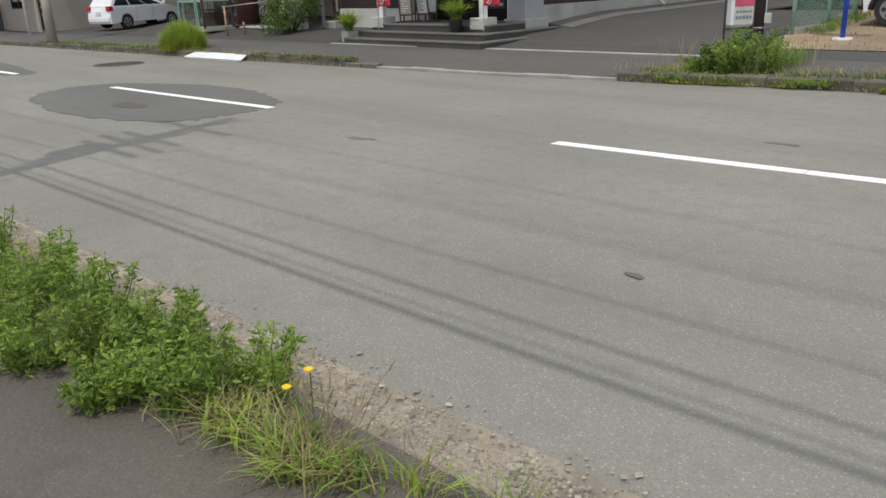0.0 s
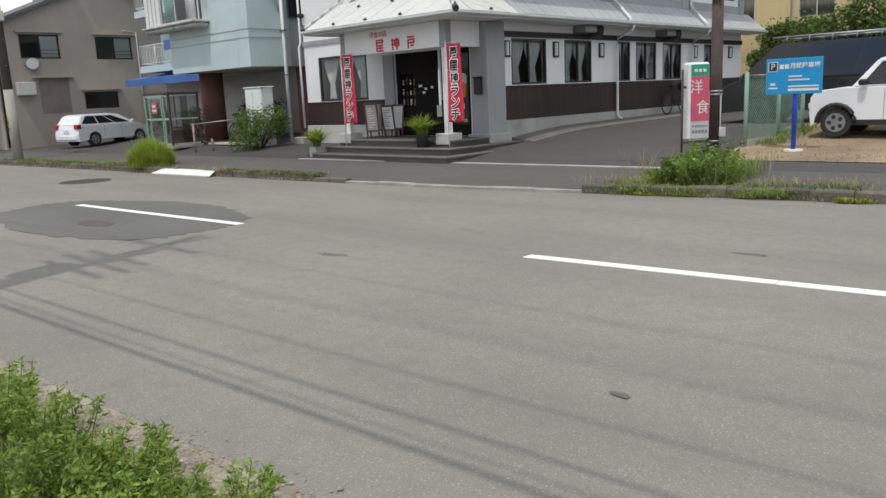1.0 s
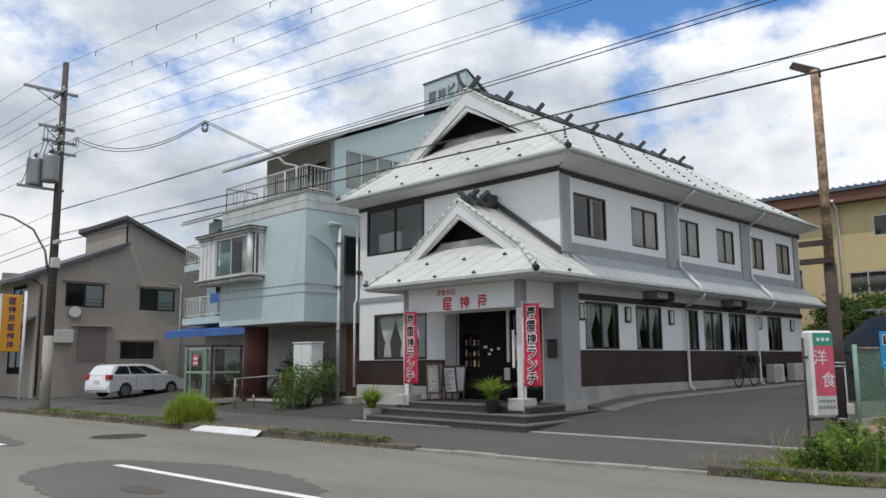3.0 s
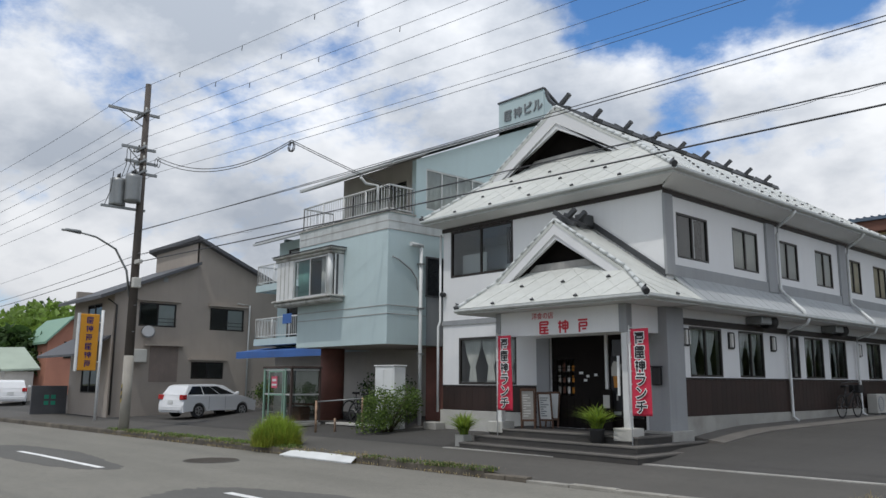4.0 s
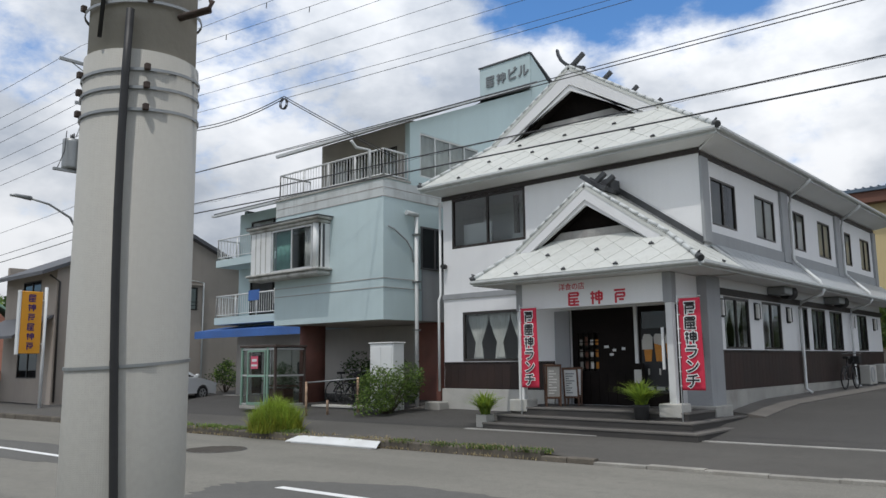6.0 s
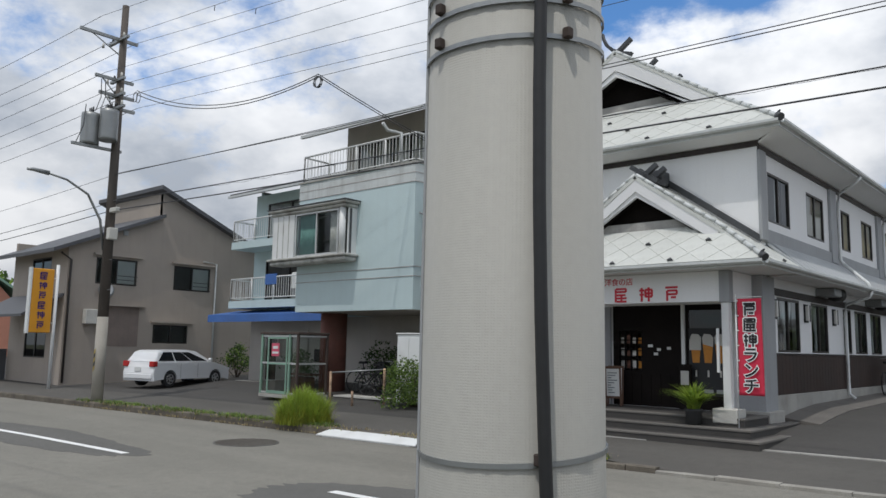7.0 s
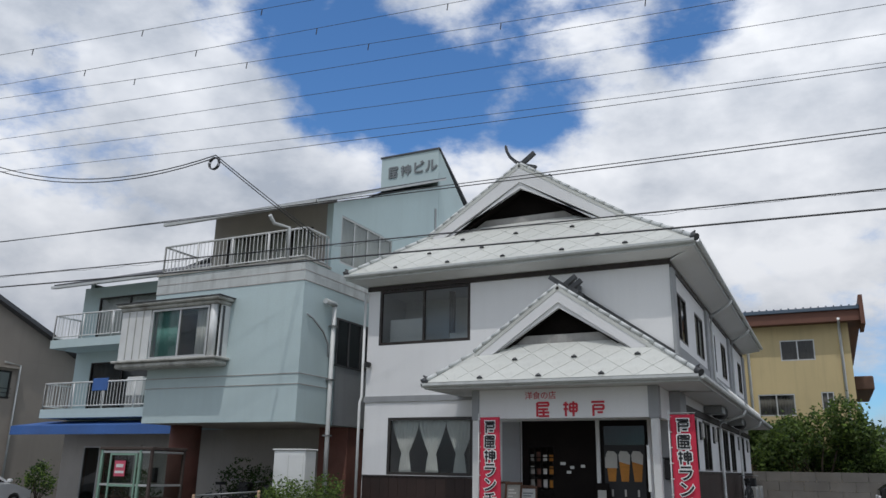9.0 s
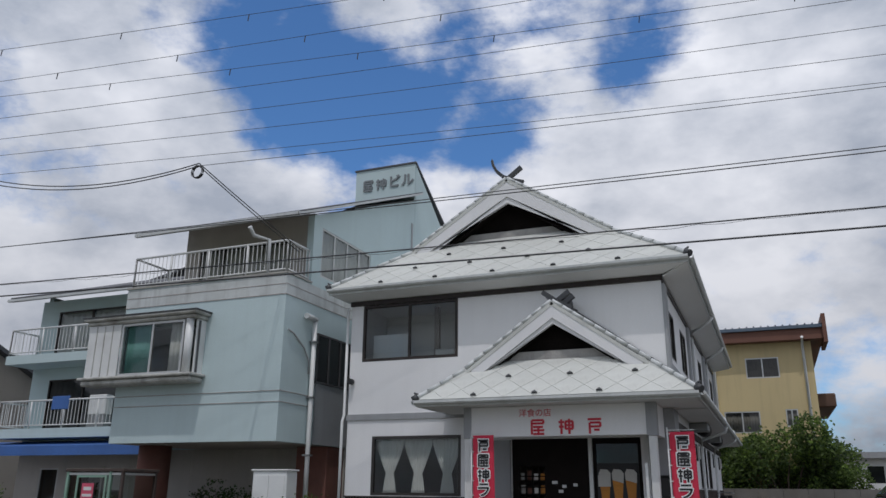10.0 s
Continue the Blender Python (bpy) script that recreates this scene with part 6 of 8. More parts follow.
blades("grass", strip2, M_MOSS, 500, strip(-7.2, -5.3, 4.53, 4.63, 0.0, 1.0), 0.05, 58, 1.0, 0.010)
blades("grass", strip2, M_LEAF, 520, strip(-7.4, -4.8, 4.54, 4.70, 0.04, 0.9), 0.11, 62, 1.0, 0.007)
blades("grass", strip2, M_WEED, 420, strip(-7.9, 3.0, 4.54, 4.66, 0.02, 1.0), 0.09, 63, 1.0, 0.007)
blades("grass", strip2, M_MOSS, 420, strip(-4.2, -3.1, 4.48, 4.64, 0.0, 0.8), 0.07, 55, 0.9, 0.010)
blades("straw", strip2, M_STRAW, 900, strip(-8.4, 3.0, 4.8, 5.5, 0.14, 0.8), 0.15, 53, 0.9, 0.005)
blades("straw", strip2, M_STRAW, 350, strip(-8.2, 3.0, 4.50, 4.66, 0.0, 1.0), 0.07, 56, 1.0, 0.006)


def on_lot(r):
    x = r.uniform(-7.3, 3.0)
    y = mid(x) + 8.6 + 7.0 * r.random() ** 1.5
    return (x, y, land(x, y) + 0.01)


def by_fence(r):
    x = r.uniform(-7.75, -7.1)
    y = r.uniform(18.2, 21.0)
    return (x, y, land(x, y) + 0.01)


blades("straw", strip2, M_STRAW, 1500, on_lot, 0.05, 54, 1.2, 0.008)
blades("grass", strip2, M_LEAFLIME, 420, on_lot, 0.07, 59, 1.0, 0.007)
blades("grass", strip2, M_LEAF, 700, by_fence, 0.16, 60, 0.9, 0.007)
scatter("litter", strip2, M_STRAW, 1200, on_lot, 0.07, 61, 0.4, "", 0.0)
tagged(sheet("parking_earth", -7.9, 30, 8.6, 16, 38, 14, M_EARTH, 0.014), "bare brown earth at the parking lot's edge", "ground", kind="structure")
# hedge and trees behind the block wall
for i, (x, y, r, h) in enumerate([(-11.3, 35.6, 2.0, 4.1), (-13.6, 35.9, 1.3, 3.0), (-9.4, 35.4, 1.3, 2.9), (-5.4, 35.6, 1.8, 3.2), (-3.0, 35.4, 2.1, 3.6), (0.6, 35.5, 2.2, 4.3), (4.5, 35.5, 2.2, 4.4)]):
    bush("tree", x, y, 1.0, r, h, 5200, 60 + 3 * i, (M_WEED, M_LEAFDARK, M_LEAF), 0.17, "broad-leaved tree with a rounded crown behind the block wall", "tree")


# ---- poles and wires ----
def wire(name, a, b, sag, r, label="black overhead cable between poles", n=18):
    a, b = Vector(a), Vector(b)
    pts = [a.lerp(b, t / n) - Vector((0, 0, sag * 4 * (t / n) * (1 - t / n))) for t in range(n + 1)]
    return solo(name, tube(pts, r, n=5, caps=False), M_WIRE, label, "cable", "overhead cables")


FX, FY = -30.75, 10.45
fp = thing("utility_pole", (FX, FY, 0.1), "weathered dark utility pole with crossarms and transformers", "utility pole")
part("shaft", tube([(FX, FY, 0.0), (FX, FY, 2.6)], 0.17, n=16, r1=0.16), M_POLE, fp)
part("upper_shaft", tube([(FX, FY, 2.6), (FX, FY, 12.3)], 0.155, n=16, r1=0.10), M_DARKPOLE, fp)
for k in range(5):
    a0 = 4.35
    part("marker_stripe", prism([(FX + 0.172 * math.cos(a0 + 0.22 * j), FY + 0.172 * math.sin(a0 + 0.22 * j), 0.98 + 0.12 * k + 0.03 * j) for j in range(4)] + [(FX + 0.172 * math.cos(a0 + 0.22 * j), FY + 0.172 * math.sin(a0 + 0.22 * j), 1.10 + 0.12 * k + 0.03 * j) for j in range(3, -1, -1)], (0.002, -0.003, 0)), M_BLACK if k % 2 else M_FADEDYELLOW, fp, "faded yellow and black marker band")
for z, d, l0, l1 in ((11.15, 1, -1.3, 0.5), (9.85, 1, -0.75, 0.45), (9.35, 1, -0.6, 0.5), (8.95, 1, -0.35, 0.55)):
    part("crossarm", prism([(FX - 0.12, FY + l0, z), (FX - 0.04, FY + l0, z), (FX - 0.04, FY + l1, z), (FX - 0.12, FY + l1, z)], (0, 0, 0.09)), M_STEEL, fp)
    part("crossarm", box(FX + l0 * 0.55, FX + l1, FY - 0.14, FY - 0.05, z - 0.03, z + 0.05), M_STEEL, fp)
    part("brace", tube([(FX - 0.08, FY + l0 * 0.7, z), (FX - 0.08, FY - 0.05, z - 0.45)], 0.018, n=6), M_STEEL, fp)
    for k in range(3):
        x = FX + l0 + (l1 - l0) * (k + 0.2) / 2.6
        part("insulator", tube([(x, FY - 0.1, z + 0.05), (x, FY - 0.1, z + 0.2)], 0.045, n=8, r1=0.03), M_BLACK if k % 2 else M_CONC_PALE, fp)
for dx, dy, z in ((-0.15, -0.74, 7.72), (0.22, -0.36, 7.85)):
    tr = part("transformer", tube([(FX + dx, FY + dy, z), (FX + dx, FY + dy, z + 0.08), (FX + dx, FY + dy, z + 0.85), (FX + dx, FY + dy, z + 0.95)], 0.27, n=18), M_STEEL, fp, "grey cylindrical transformer")
    for k in range(3):
        part("bushing", tube([(FX + dx - 0.12 + 0.12 * k, FY + dy, z + 0.95), (FX + dx - 0.12 + 0.12 * k, FY + dy, z + 1.15)], 0.03, n=6, r1=0.02), M_BLACK, tr)
part("bracket", box(FX - 0.1, FX + 0.0, FY - 1.3, FY + 0.2, 7.62, 7.70), M_STEEL, fp)
part("junction_box", box(FX + 0.12, FX + 0.32, FY - 0.15, FY + 0.12, 4.9, 5.25, bev=0.02), M_CONC_PALE, fp)
part("junction_box", box(FX + 0.1, FX + 0.5, FY - 0.1, FY + 0.05, 5.72, 5.86, bev=0.02), M_CONC_PALE, fp)
arm = part("lamp_arm", tube([(FX - 0.1, FY - 0.1, 4.6), (FX - 0.12, FY - 0.25, 5.5), (FX - 0.05, FY - 0.7, 6.2), (FX + 0.1, FY - 1.4, 6.5), (FX + 0.2, FY - 2.0, 6.58)], 0.045, n=8, r1=0.03), M_STEEL, fp)
part("lamp_head", tube([(FX + 0.2, FY - 1.95, 6.58), (FX + 0.25, FY - 2.4, 6.60), (FX + 0.26, FY - 2.55, 6.58)], 0.07, n=10, r1=0.035), M_STEEL, arm, "grey street lamp head")
for k in range(7):
    part("step_bolt", tube([(FX - 0.3 * (k % 2), FY, 3.4 + k * 0.45), (FX + 0.3 - 0.3 * (k % 2), FY, 3.4 + k * 0.45)], 0.012, n=5), M_STEEL, fp)
for k, (z0, z1, dy) in enumerate(((9.8, 8.75, -0.7), (9.8, 8.85, -0.55), (9.3, 8.85, -0.35), (8.9, 7.7, -1.2))):
    part("jumper_lead", tube([(FX - 0.05, FY + dy * 0.8, z0), (FX + 0.16, FY + dy * 0.9, (z0 + z1) / 2 - 0.12), (FX + 0.02, FY + dy, z1)], 0.014, n=5), M_BLACK, fp)
for k in range(2):
    part("cable_loop", tube([(FX + 0.42 + 0.13 * math.cos(j * 0.524), FY + 0.3 + 0.1 * k, 9.35 + 0.16 * math.sin(j * 0.524)) for j in range(13)], 0.012, n=5), M_BLACK, fp)
# high wires to the east, over the roofs
for k, (z, dy, dz) in enumerate(((11.75, -0.7, 0.055), (11.25, -0.1, 0.07), (11.2, 0.4, 0.045), (10.0, -0.5, 0.06), (9.75, 0.0, 0.055), (9.5, 0.3, 0.045), (9.15, 0.6, 0.04))):
    L = 44
    wire("cable", (FX, FY + dy, z), (FX + L, FY + dy + 0.196 * L, z + dz * L), 0.35, 0.0062)
    wire("cable", (FX, FY + dy, z), (FX - 36, FY + dy - 3.5, z - 0.2 - 0.1 * k), 0.6, 0.008)
    if k < 3:
        for j in range(12):
            p = Vector((FX + 3 + 3.1 * j + k, FY + dy + 0.196 * (3 + 3.1 * j + k), z + dz * (3 + 3.1 * j + k) - 0.35 * 4 * ((3 + 3.1 * j + k) / L) * (1 - (3 + 3.1 * j + k) / L)))
            solo("cable_tag", tube([p, p - Vector((0.02, 0, 0.16))], 0.012, n=5), M_BLACK, "small dark spiral tag hanging from a cable", "cable tag", "cable tags")
# low telecom cables across the fronts
for z, r, z1 in ((5.80, 0.017, 5.75), (6.06, 0.013, 6.12), (6.90, 0.009, 7.25)):
    wire("cable", (FX, FY, z), (16, FY + 0.07 * (16 - FX), z1), 0.12, r)
    wire("cable", (FX, FY, z), (FX - 40, FY - 2.8, z - 0.6), 0.5, r * 0.8)
pts = []
for k in range(421):
    t = k / 420
    pts.append(Vector((FX, FY, 6.06)).lerp(Vector((16, FY + 0.07 * (16 - FX), 6.12)), t) - Vector((0, 0, 0.48 * t * (1 - t) + 0.012 + 0.045 * abs(math.sin(k * 0.42)) * (0.6 + 0.4 * math.sin(k * 0.13)))))
solo("lashing_wire", tube(pts, 0.0035, n=4, caps=False), M_WIRE, "thin lashing wire looped along the telephone cable", "cable", "overhead cables")
wire("cable", (FX, FY, 6.93), (16, FY + 0.07 * (16 - FX), 7.22), 0.2, 0.010)
# service drop to the apartment roof
KN = (-22.45, 11.5, 8.45)
for dz in (0.0, 0.12):
    wire("cable", (FX + 0.4, FY + 0.35, 9.45 + dz), (KN[0], KN[1], KN[2] + dz * 0.5), 0.62, 0.013, "service cable to the apartment building")
    wire("cable", (KN[0], KN[1], KN[2] + dz * 0.5), (-22.3 + dz, 15.3, 7.6), 0.03, 0.012, "service cable to the apartment building")
bm = bmesh.new()
for k in range(3):
    tube([(KN[0] + 0.14 * math.cos(j * 0.524) - 0.05, KN[1] + 0.03 * k, KN[2] - 0.12 + 0.14 * math.sin(j * 0.524)) for j in range(13)], 0.012, bm, 5)
solo("cable_coil", bm, M_WIRE, "black cable coil hanging at the service drop", "cable coil")
wire("cable", KN, (16, FY + 9.0, 11.0), 0.3, 0.007, "thin messenger wire over the roofs")

# near pole
NX, NY = -8.68, 0.87
npole = thing("utility_pole", (NX, NY, 0.07), "grey concrete utility pole with ribbed sheath and steel bands", "utility pole")
part("shaft", tube([(NX, NY, 0.0), (NX, NY, 12.1)], 0.155, n=32, r1=0.10), M_POLE, npole)
part("sheath", tube([(NX, NY, 0.15), (NX, NY, 2.52)], 0.160, n=40, r1=0.152), M_SHEATH, npole, "pale ribbed plastic sheath")
part("seam", tube([(NX + 0.160 * math.cos(3.95), NY + 0.160 * math.sin(3.95), 0.15), (NX + 0.153 * math.cos(3.95), NY + 0.153 * math.sin(3.95), 2.52)], 0.004, n=5), M_GREYTRIM, npole)
for z in (1.695, 2.36, 2.42, 2.47, 2.66):
    r = 0.159 - z * 0.002
    bm = bmesh.new()
    ring = [[bm.verts.new((NX + rr * math.cos(6.283 * i / 32), NY + rr * math.sin(6.283 * i / 32), zz + 0.012 * math.sin(6.283 * i / 32))) for i in range(32)] for rr, zz in ((r, z - 0.004), (r + 0.003, z - 0.004), (r + 0.003, z + 0.004), (r, z + 0.004))]
    for a, b in zip(ring, ring[1:]):
        for i in range(32):
            bm.faces.new((a[i], a[(i + 1) % 32], b[(i + 1) % 32], b[i]))
    band = part("band", bm, M_STEEL, npole, "thin steel strap")
    for a in ((4.45, 5.9) if z > 2 else (5.6,)):
        part("buckle", box(NX + (r + 0.006) * math.cos(a) - 0.007, NX + (r + 0.006) * math.cos(a) + 0.007, NY + (r + 0.006) * math.sin(a) - 0.007, NY + (r + 0.006) * math.sin(a) + 0.007, z - 0.008, z + 0.010, bev=0.002), M_RUSTDARK, band)
cab = []
for k in range(15):
    z = 0.1 + k * 0.18
    a = 5.70 + 0.13 * math.sin(0.3 + z * 2.0)
    cab.append((NX + 0.172 * math.cos(a), NY + 0.172 * math.sin(a), z))
part("cable_guard", tube(cab, 0.0105, n=10), M_BLACK, npole, "black cable running up the pole")
part("thin_cable", tube([(NX + 0.165 * math.cos(5.1), NY + 0.165 * math.sin(5.1), 2.55), (NX + 0.16 * math.cos(5.2), NY + 0.16 * math.sin(5.2), 2.9), (NX + 0.15 * math.cos(5.1), NY + 0.15 * math.sin(5.1), 6)], 0.006, n=6), M_BLACK, npole)
part("step_bolt", tube([(NX + 0.14, NY + 0.03, 2.64), (NX + 0.235, NY + 0.065, 2.645), (NX + 0.24, NY + 0.067, 2.67)], 0.010, n=6), M_RUSTDARK, npole)
for z, l0, l1 in ((7.2, -0.8, 0.8), (7.9, -0.9, 0.9), (8.6, -0.8, 0.8), (10.2, -0.9, 0.9)):
    part("crossarm", box(NX - 0.04, NX + 0.04, NY + l0, NY + l1, z, z + 0.09), M_STEEL, npole)
    part("crossarm", box(NX + l0, NX + l1, NY + 0.08, NY + 0.16, z + 0.1, z + 0.18), M_STEEL, npole)
part("transformer", tube([(NX - 0.35, NY + 0.2, 6.2), (NX - 0.35, NY + 0.2, 7.0)], 0.22, n=16), M_STEEL, npole)
for z, dy, r in ((4.72, 0.12, 0.03), (5.02, 0.1, 0.011), (5.45, 0.1, 0.022), (6.6, 0.1, 0.014), (8.6, 0.0, 0.012), (10.2, 0.2, 0.012), (10.2, -0.6, 0.012)):
    wire("cable", (NX, NY + dy, z), (30, NY + dy + 2.7, z), 0.3, r)
    wire("cable", (NX, NY + dy, z), (-48, NY + dy - 2.7, z), 0.3, r)
# no-parking sign on the pole
nps = thing("road_sign", (-8.45, 1.06, 3.22), "round no-parking sign, blue with red ring and slash", "road sign")


def disc_x(x0, x1, cy, cz, r0, r1=0.0, n=44):
    bm = bmesh.new()
    pts = [(math.cos(6.28319 * i / n), math.sin(6.28319 * i / n)) for i in range(n)]
    if not r1:
        return prism([(x0, cy + r0 * c, cz + r0 * s) for c, s in pts], (x1 - x0, 0, 0), bm)
    rings = [[bm.verts.new((x, cy + r * c, cz + r * s)) for c, s in pts] for x, r in ((x0, r0), (x1, r0), (x1, r1), (x0, r1))]
    for k in range(4):
        a, b = rings[k], rings[(k + 1) % 4]
        for i in range(n):
            bm.faces.new((a[i], a[(i + 1) % n], b[(i + 1) % n], b[i]))
    return bm


M_RINGRED = mat("sign_red", (0.36, 0.025, 0.04), 0.45, 0.05, 2, 40, 0.0)
M_DISCBLUE = mat("sign_disc_blue", (0.01, 0.10, 0.34), 0.45, 0.05, 2, 40, 0.0)
part("plate", disc_x(-8.455, -8.449, 1.06, 3.22, 0.28), M_SIGNWHITE, nps)
part("face", disc_x(-8.448, -8.446, 1.06, 3.22, 0.20), M_DISCBLUE, nps)
part("ring", disc_x(-8.448, -8.444, 1.06, 3.22, 0.273, 0.195), M_RINGRED, nps)
part("slash", prism([(-8.4455, 1.06 - 0.17, 3.22 + 0.13), (-8.4455, 1.06 - 0.13, 3.22 + 0.17), (-8.4455, 1.06 + 0.17, 3.22 - 0.13), (-8.4455, 1.06 + 0.13, 3.22 - 0.17)], (0.0025, 0, 0)), M_RINGRED, nps)
for z in (3.08, 3.32):
    part("bracket", tube([(-8.60, 0.95, z), (-8.46, 1.0, z), (-8.458, 1.06, z)], 0.015, n=6), M_STEEL, nps)
nps.matrix_basis = Matrix.Translation((-8.42, 1.06, 3.235)) @ pose(0, 0, 0, 0, 0, 8)
copy_thing(nps, Matrix.Translation((0, 0, 0.64)) @ nps.matrix_basis)


# ---- signs, stands and small things at the restaurant ----
def name_chars(parent, spots, size, y, material, seed, depth=0.01):
    """Unread characters facing the road, as plain bars."""
    for k, (cx, cz) in enumerate(spots):

        def put(bm, u0, u1, v0, v1, d, cx=cx, cz=cz):
            box(cx + u0, cx + u1, y - depth - d, y - 0.001, cz + v0, cz + v1, bm)

        tagged(part("character", strokes(5, size, seed + k, bmesh.new(), put), material, parent), kind="stuff")


fascia_sign = thing("shop_sign", (-15.5, 14.74, 3.1), "red raised characters on the white porch fascia", "shop sign")
name_chars(fascia_sign, [(-16.0, 3.06), (-15.42, 3.06), (-14.85, 3.06)], 0.31, 14.74, M_REDINK, 75)
text_part("洋食の店", 0.17, M_REDINK, fascia_sign, pose(-16.05, 14.735, 3.33, 90, 0, 0), 0.004)


def banner(x, y, z0, yaw):
    """A tall narrow promotional banner on a pole."""
    t = thing("banner", (x, y, z0), "red vertical cloth banner with white-edged black characters on a thin pole", "banner", "porch banners")
    part("pole", tube([(x - 0.03, y, z0), (x - 0.03, y, 2.98)], 0.012, n=8), M_WHITEMETAL, t)
    part("crossbar", tube([(x - 0.03, y, 2.93), (x + 0.46, y, 2.93)], 0.008, n=6), M_WHITEMETAL, t)
    verts, n, m = [], 8, 30
    zt, zb = 2.90, 1.10
    for j in range(m + 1):
        for i in range(n + 1):
            u, v = i / n, j / m
            verts.append((x + 0.45 * u, y + 0.012 * math.sin(5 * v + 4 * u) + 0.03 * u * v, zt + (zb - zt) * v))
    faces = [(j * (n + 1) + i, j * (n + 1) + i + 1, (j + 1) * (n + 1) + i + 1, (j + 1) * (n + 1) + i) for j in range(m) for i in range(n)]
    cl = raw("cloth", verts, faces, M_RED, True)
    cl.modifiers.new("thick", "SOLIDIFY").thickness = 0.004
    under(cl, t, "red printed cloth")
    yy = y - 0.018
    for k in range(3):

        def put(bm, u0, u1, v0, v1, d, k=k, g=0.0):
            box(x + 0.23 + u0, x + 0.23 + u1, yy - 0.006 - d, yy - 0.003, 2.70 - 0.29 * k + v0, 2.70 - 0.29 * k + v1, bm)

        def wide(bm, u0, u1, v0, v1, d, k=k):
            box(x + 0.23 + u0 - 0.018, x + 0.23 + u1 + 0.018, yy - 0.0015 - d * 0.5, yy, 2.70 - 0.29 * k + v0 - 0.018, 2.70 - 0.29 * k + v1 + 0.018, bm)

        tagged(part("character_edge", strokes(5, 0.25, 80 + k, bmesh.new(), wide), M_WHITEINK, cl), kind="stuff")
        tagged(part("character", strokes(5, 0.25, 80 + k, bmesh.new(), put), M_BLACKINK, cl), kind="stuff")
    for k, ch in enumerate("ランチ"):
        z = 1.83 - 0.285 * k
        text_part(ch, 0.30, M_WHITEINK, cl, pose(x + 0.23, yy - 0.001, z, 90, 0, 0), 0.001, "letter_edge", 0.022)
        text_part(ch, 0.30, M_BLACKINK, cl, pose(x + 0.23, yy - 0.005, z, 90, 0, 0), 0.001, "letter", 0.006)
    for k in range(7):
        z = 2.86 - 0.28 * k
        part("loop", tube([(x - 0.05, y, z), (x + 0.02, y, z)], 0.012, n=6), M_WHITEMETAL, t)
    return t


banner(-17.30, 14.50, 0.40, 0)
banner(-13.43, 14.50, 0.40, 0)


def fan_plant(x, y, z, r, h, seed, label, pot_mat, square):
    t = thing("potted_plant", (x, y, z), label, "potted plant")
    if square:
        bm = prism([(x - 0.15, y - 0.15, z), (x + 0.15, y - 0.15, z), (x + 0.15, y + 0.15, z), (x - 0.15, y + 0.15, z)], (0, 0, 0.28))
    else:
        bm = tube([(x, y, z), (x, y, z + 0.02), (x, y, z + 0.26), (x, y, z + 0.30)], 0.13, n=20, r1=0.17)
    part("pot", bm, pot_mat, t)
    blades("foliage", t, M_LEAFLIME, 230, lambda q: (x + q.uniform(-0.07, 0.07), y + q.uniform(-0.07, 0.07), z + 0.27), h, seed, 1.0, 0.018)
    blades("foliage", t, M_LEAF, 150, lambda q: (x + q.uniform(-0.07, 0.07), y + q.uniform(-0.07, 0.07), z + 0.27), h * 0.9, seed + 1, 1.1, 0.018)
    return t


fan_plant(-18.0, 14.0, land(-18.0, 14.0), 0.4, 0.55, 91, "yellow-green spiky plant in a square grey pot", M_CONC, True)
fan_plant(-14.30, 14.42, 0.50, 0.4, 0.55, 93, "yellow-green spiky plant in a black plastic pot", M_BLACK, False)


def a_board(x, y, z, w, h, rz, face, label):
    t = thing("menu_stand", (x, y, z), label, "menu stand")
    M = Matrix.Translation((x, y, z)) @ pose(0, 0, 0, 0, 0, rz)
    for s, tilt in ((-1, 14), (1, -14)):
        L = M @ Matrix.Translation((0, s * 0.22, 0)) @ pose(0, 0, 0, -s * 13, 0, 0)
        for a, b, c, d in ((-w / 2, -w / 2 + 0.04, 0, h), (w / 2 - 0.04, w / 2, 0, h), (-w / 2 + 0.04, w / 2 - 0.04, h - 0.05, h), (-w / 2 + 0.04, w / 2 - 0.04, 0.18, 0.23)):
            bm = box(a, b, -0.015, 0.015, c, d)
            bm.transform(L)
            part("frame", bm, M_BROWNWOOD, t)
        bm = box(-w / 2 + 0.04, w / 2 - 0.04, -0.006, 0.006, 0.23, h - 0.05)
        bm.transform(L)
        p = part("board", bm, face, t)
        if s < 0:
            q = random.Random(int(x * 100))
            bm = bmesh.new()
            for k in range(9):
                zz = 0.3 + k * (h - 0.4) / 9
                box(-w / 2 + 0.07, -w / 2 + 0.07 + q.uniform(0.3, 0.95) * (w - 0.14), -0.0085, -0.0065, zz, zz + 0.022, bm)
            bm.transform(L)
            part("written_line", bm, M_GREYINK if face is M_SIGNWHITE else M_CURTAIN, p)
    return t


a_board(-16.98, 15.25, 0.66, 0.36, 0.98, 38, M_CONC, "brown wooden A-frame menu stand with worn grey board on the porch")
a_board(-16.72, 15.72, 0.66, 0.36, 0.90, 24, M_SIGNWHITE, "wooden A-frame menu stand with white sheet on the porch")

# entrance: dark doors, white post, glazed side bay with printed posters
door = part("door", wall("y", 16.20, 16.26, -17.0, -15.305, 0.66, 2.92, [(-16.86, -16.28, 1.45, 2.35)]), M_DOORWOOD, restaurant, "dark wooden entrance door")
for k in range(7):
    x = -16.98 + k * 0.234
    part("panel", box(x + 0.015, x + 0.22, 16.185, 16.199, 0.72, 1.38), M_DOORWOOD, door)
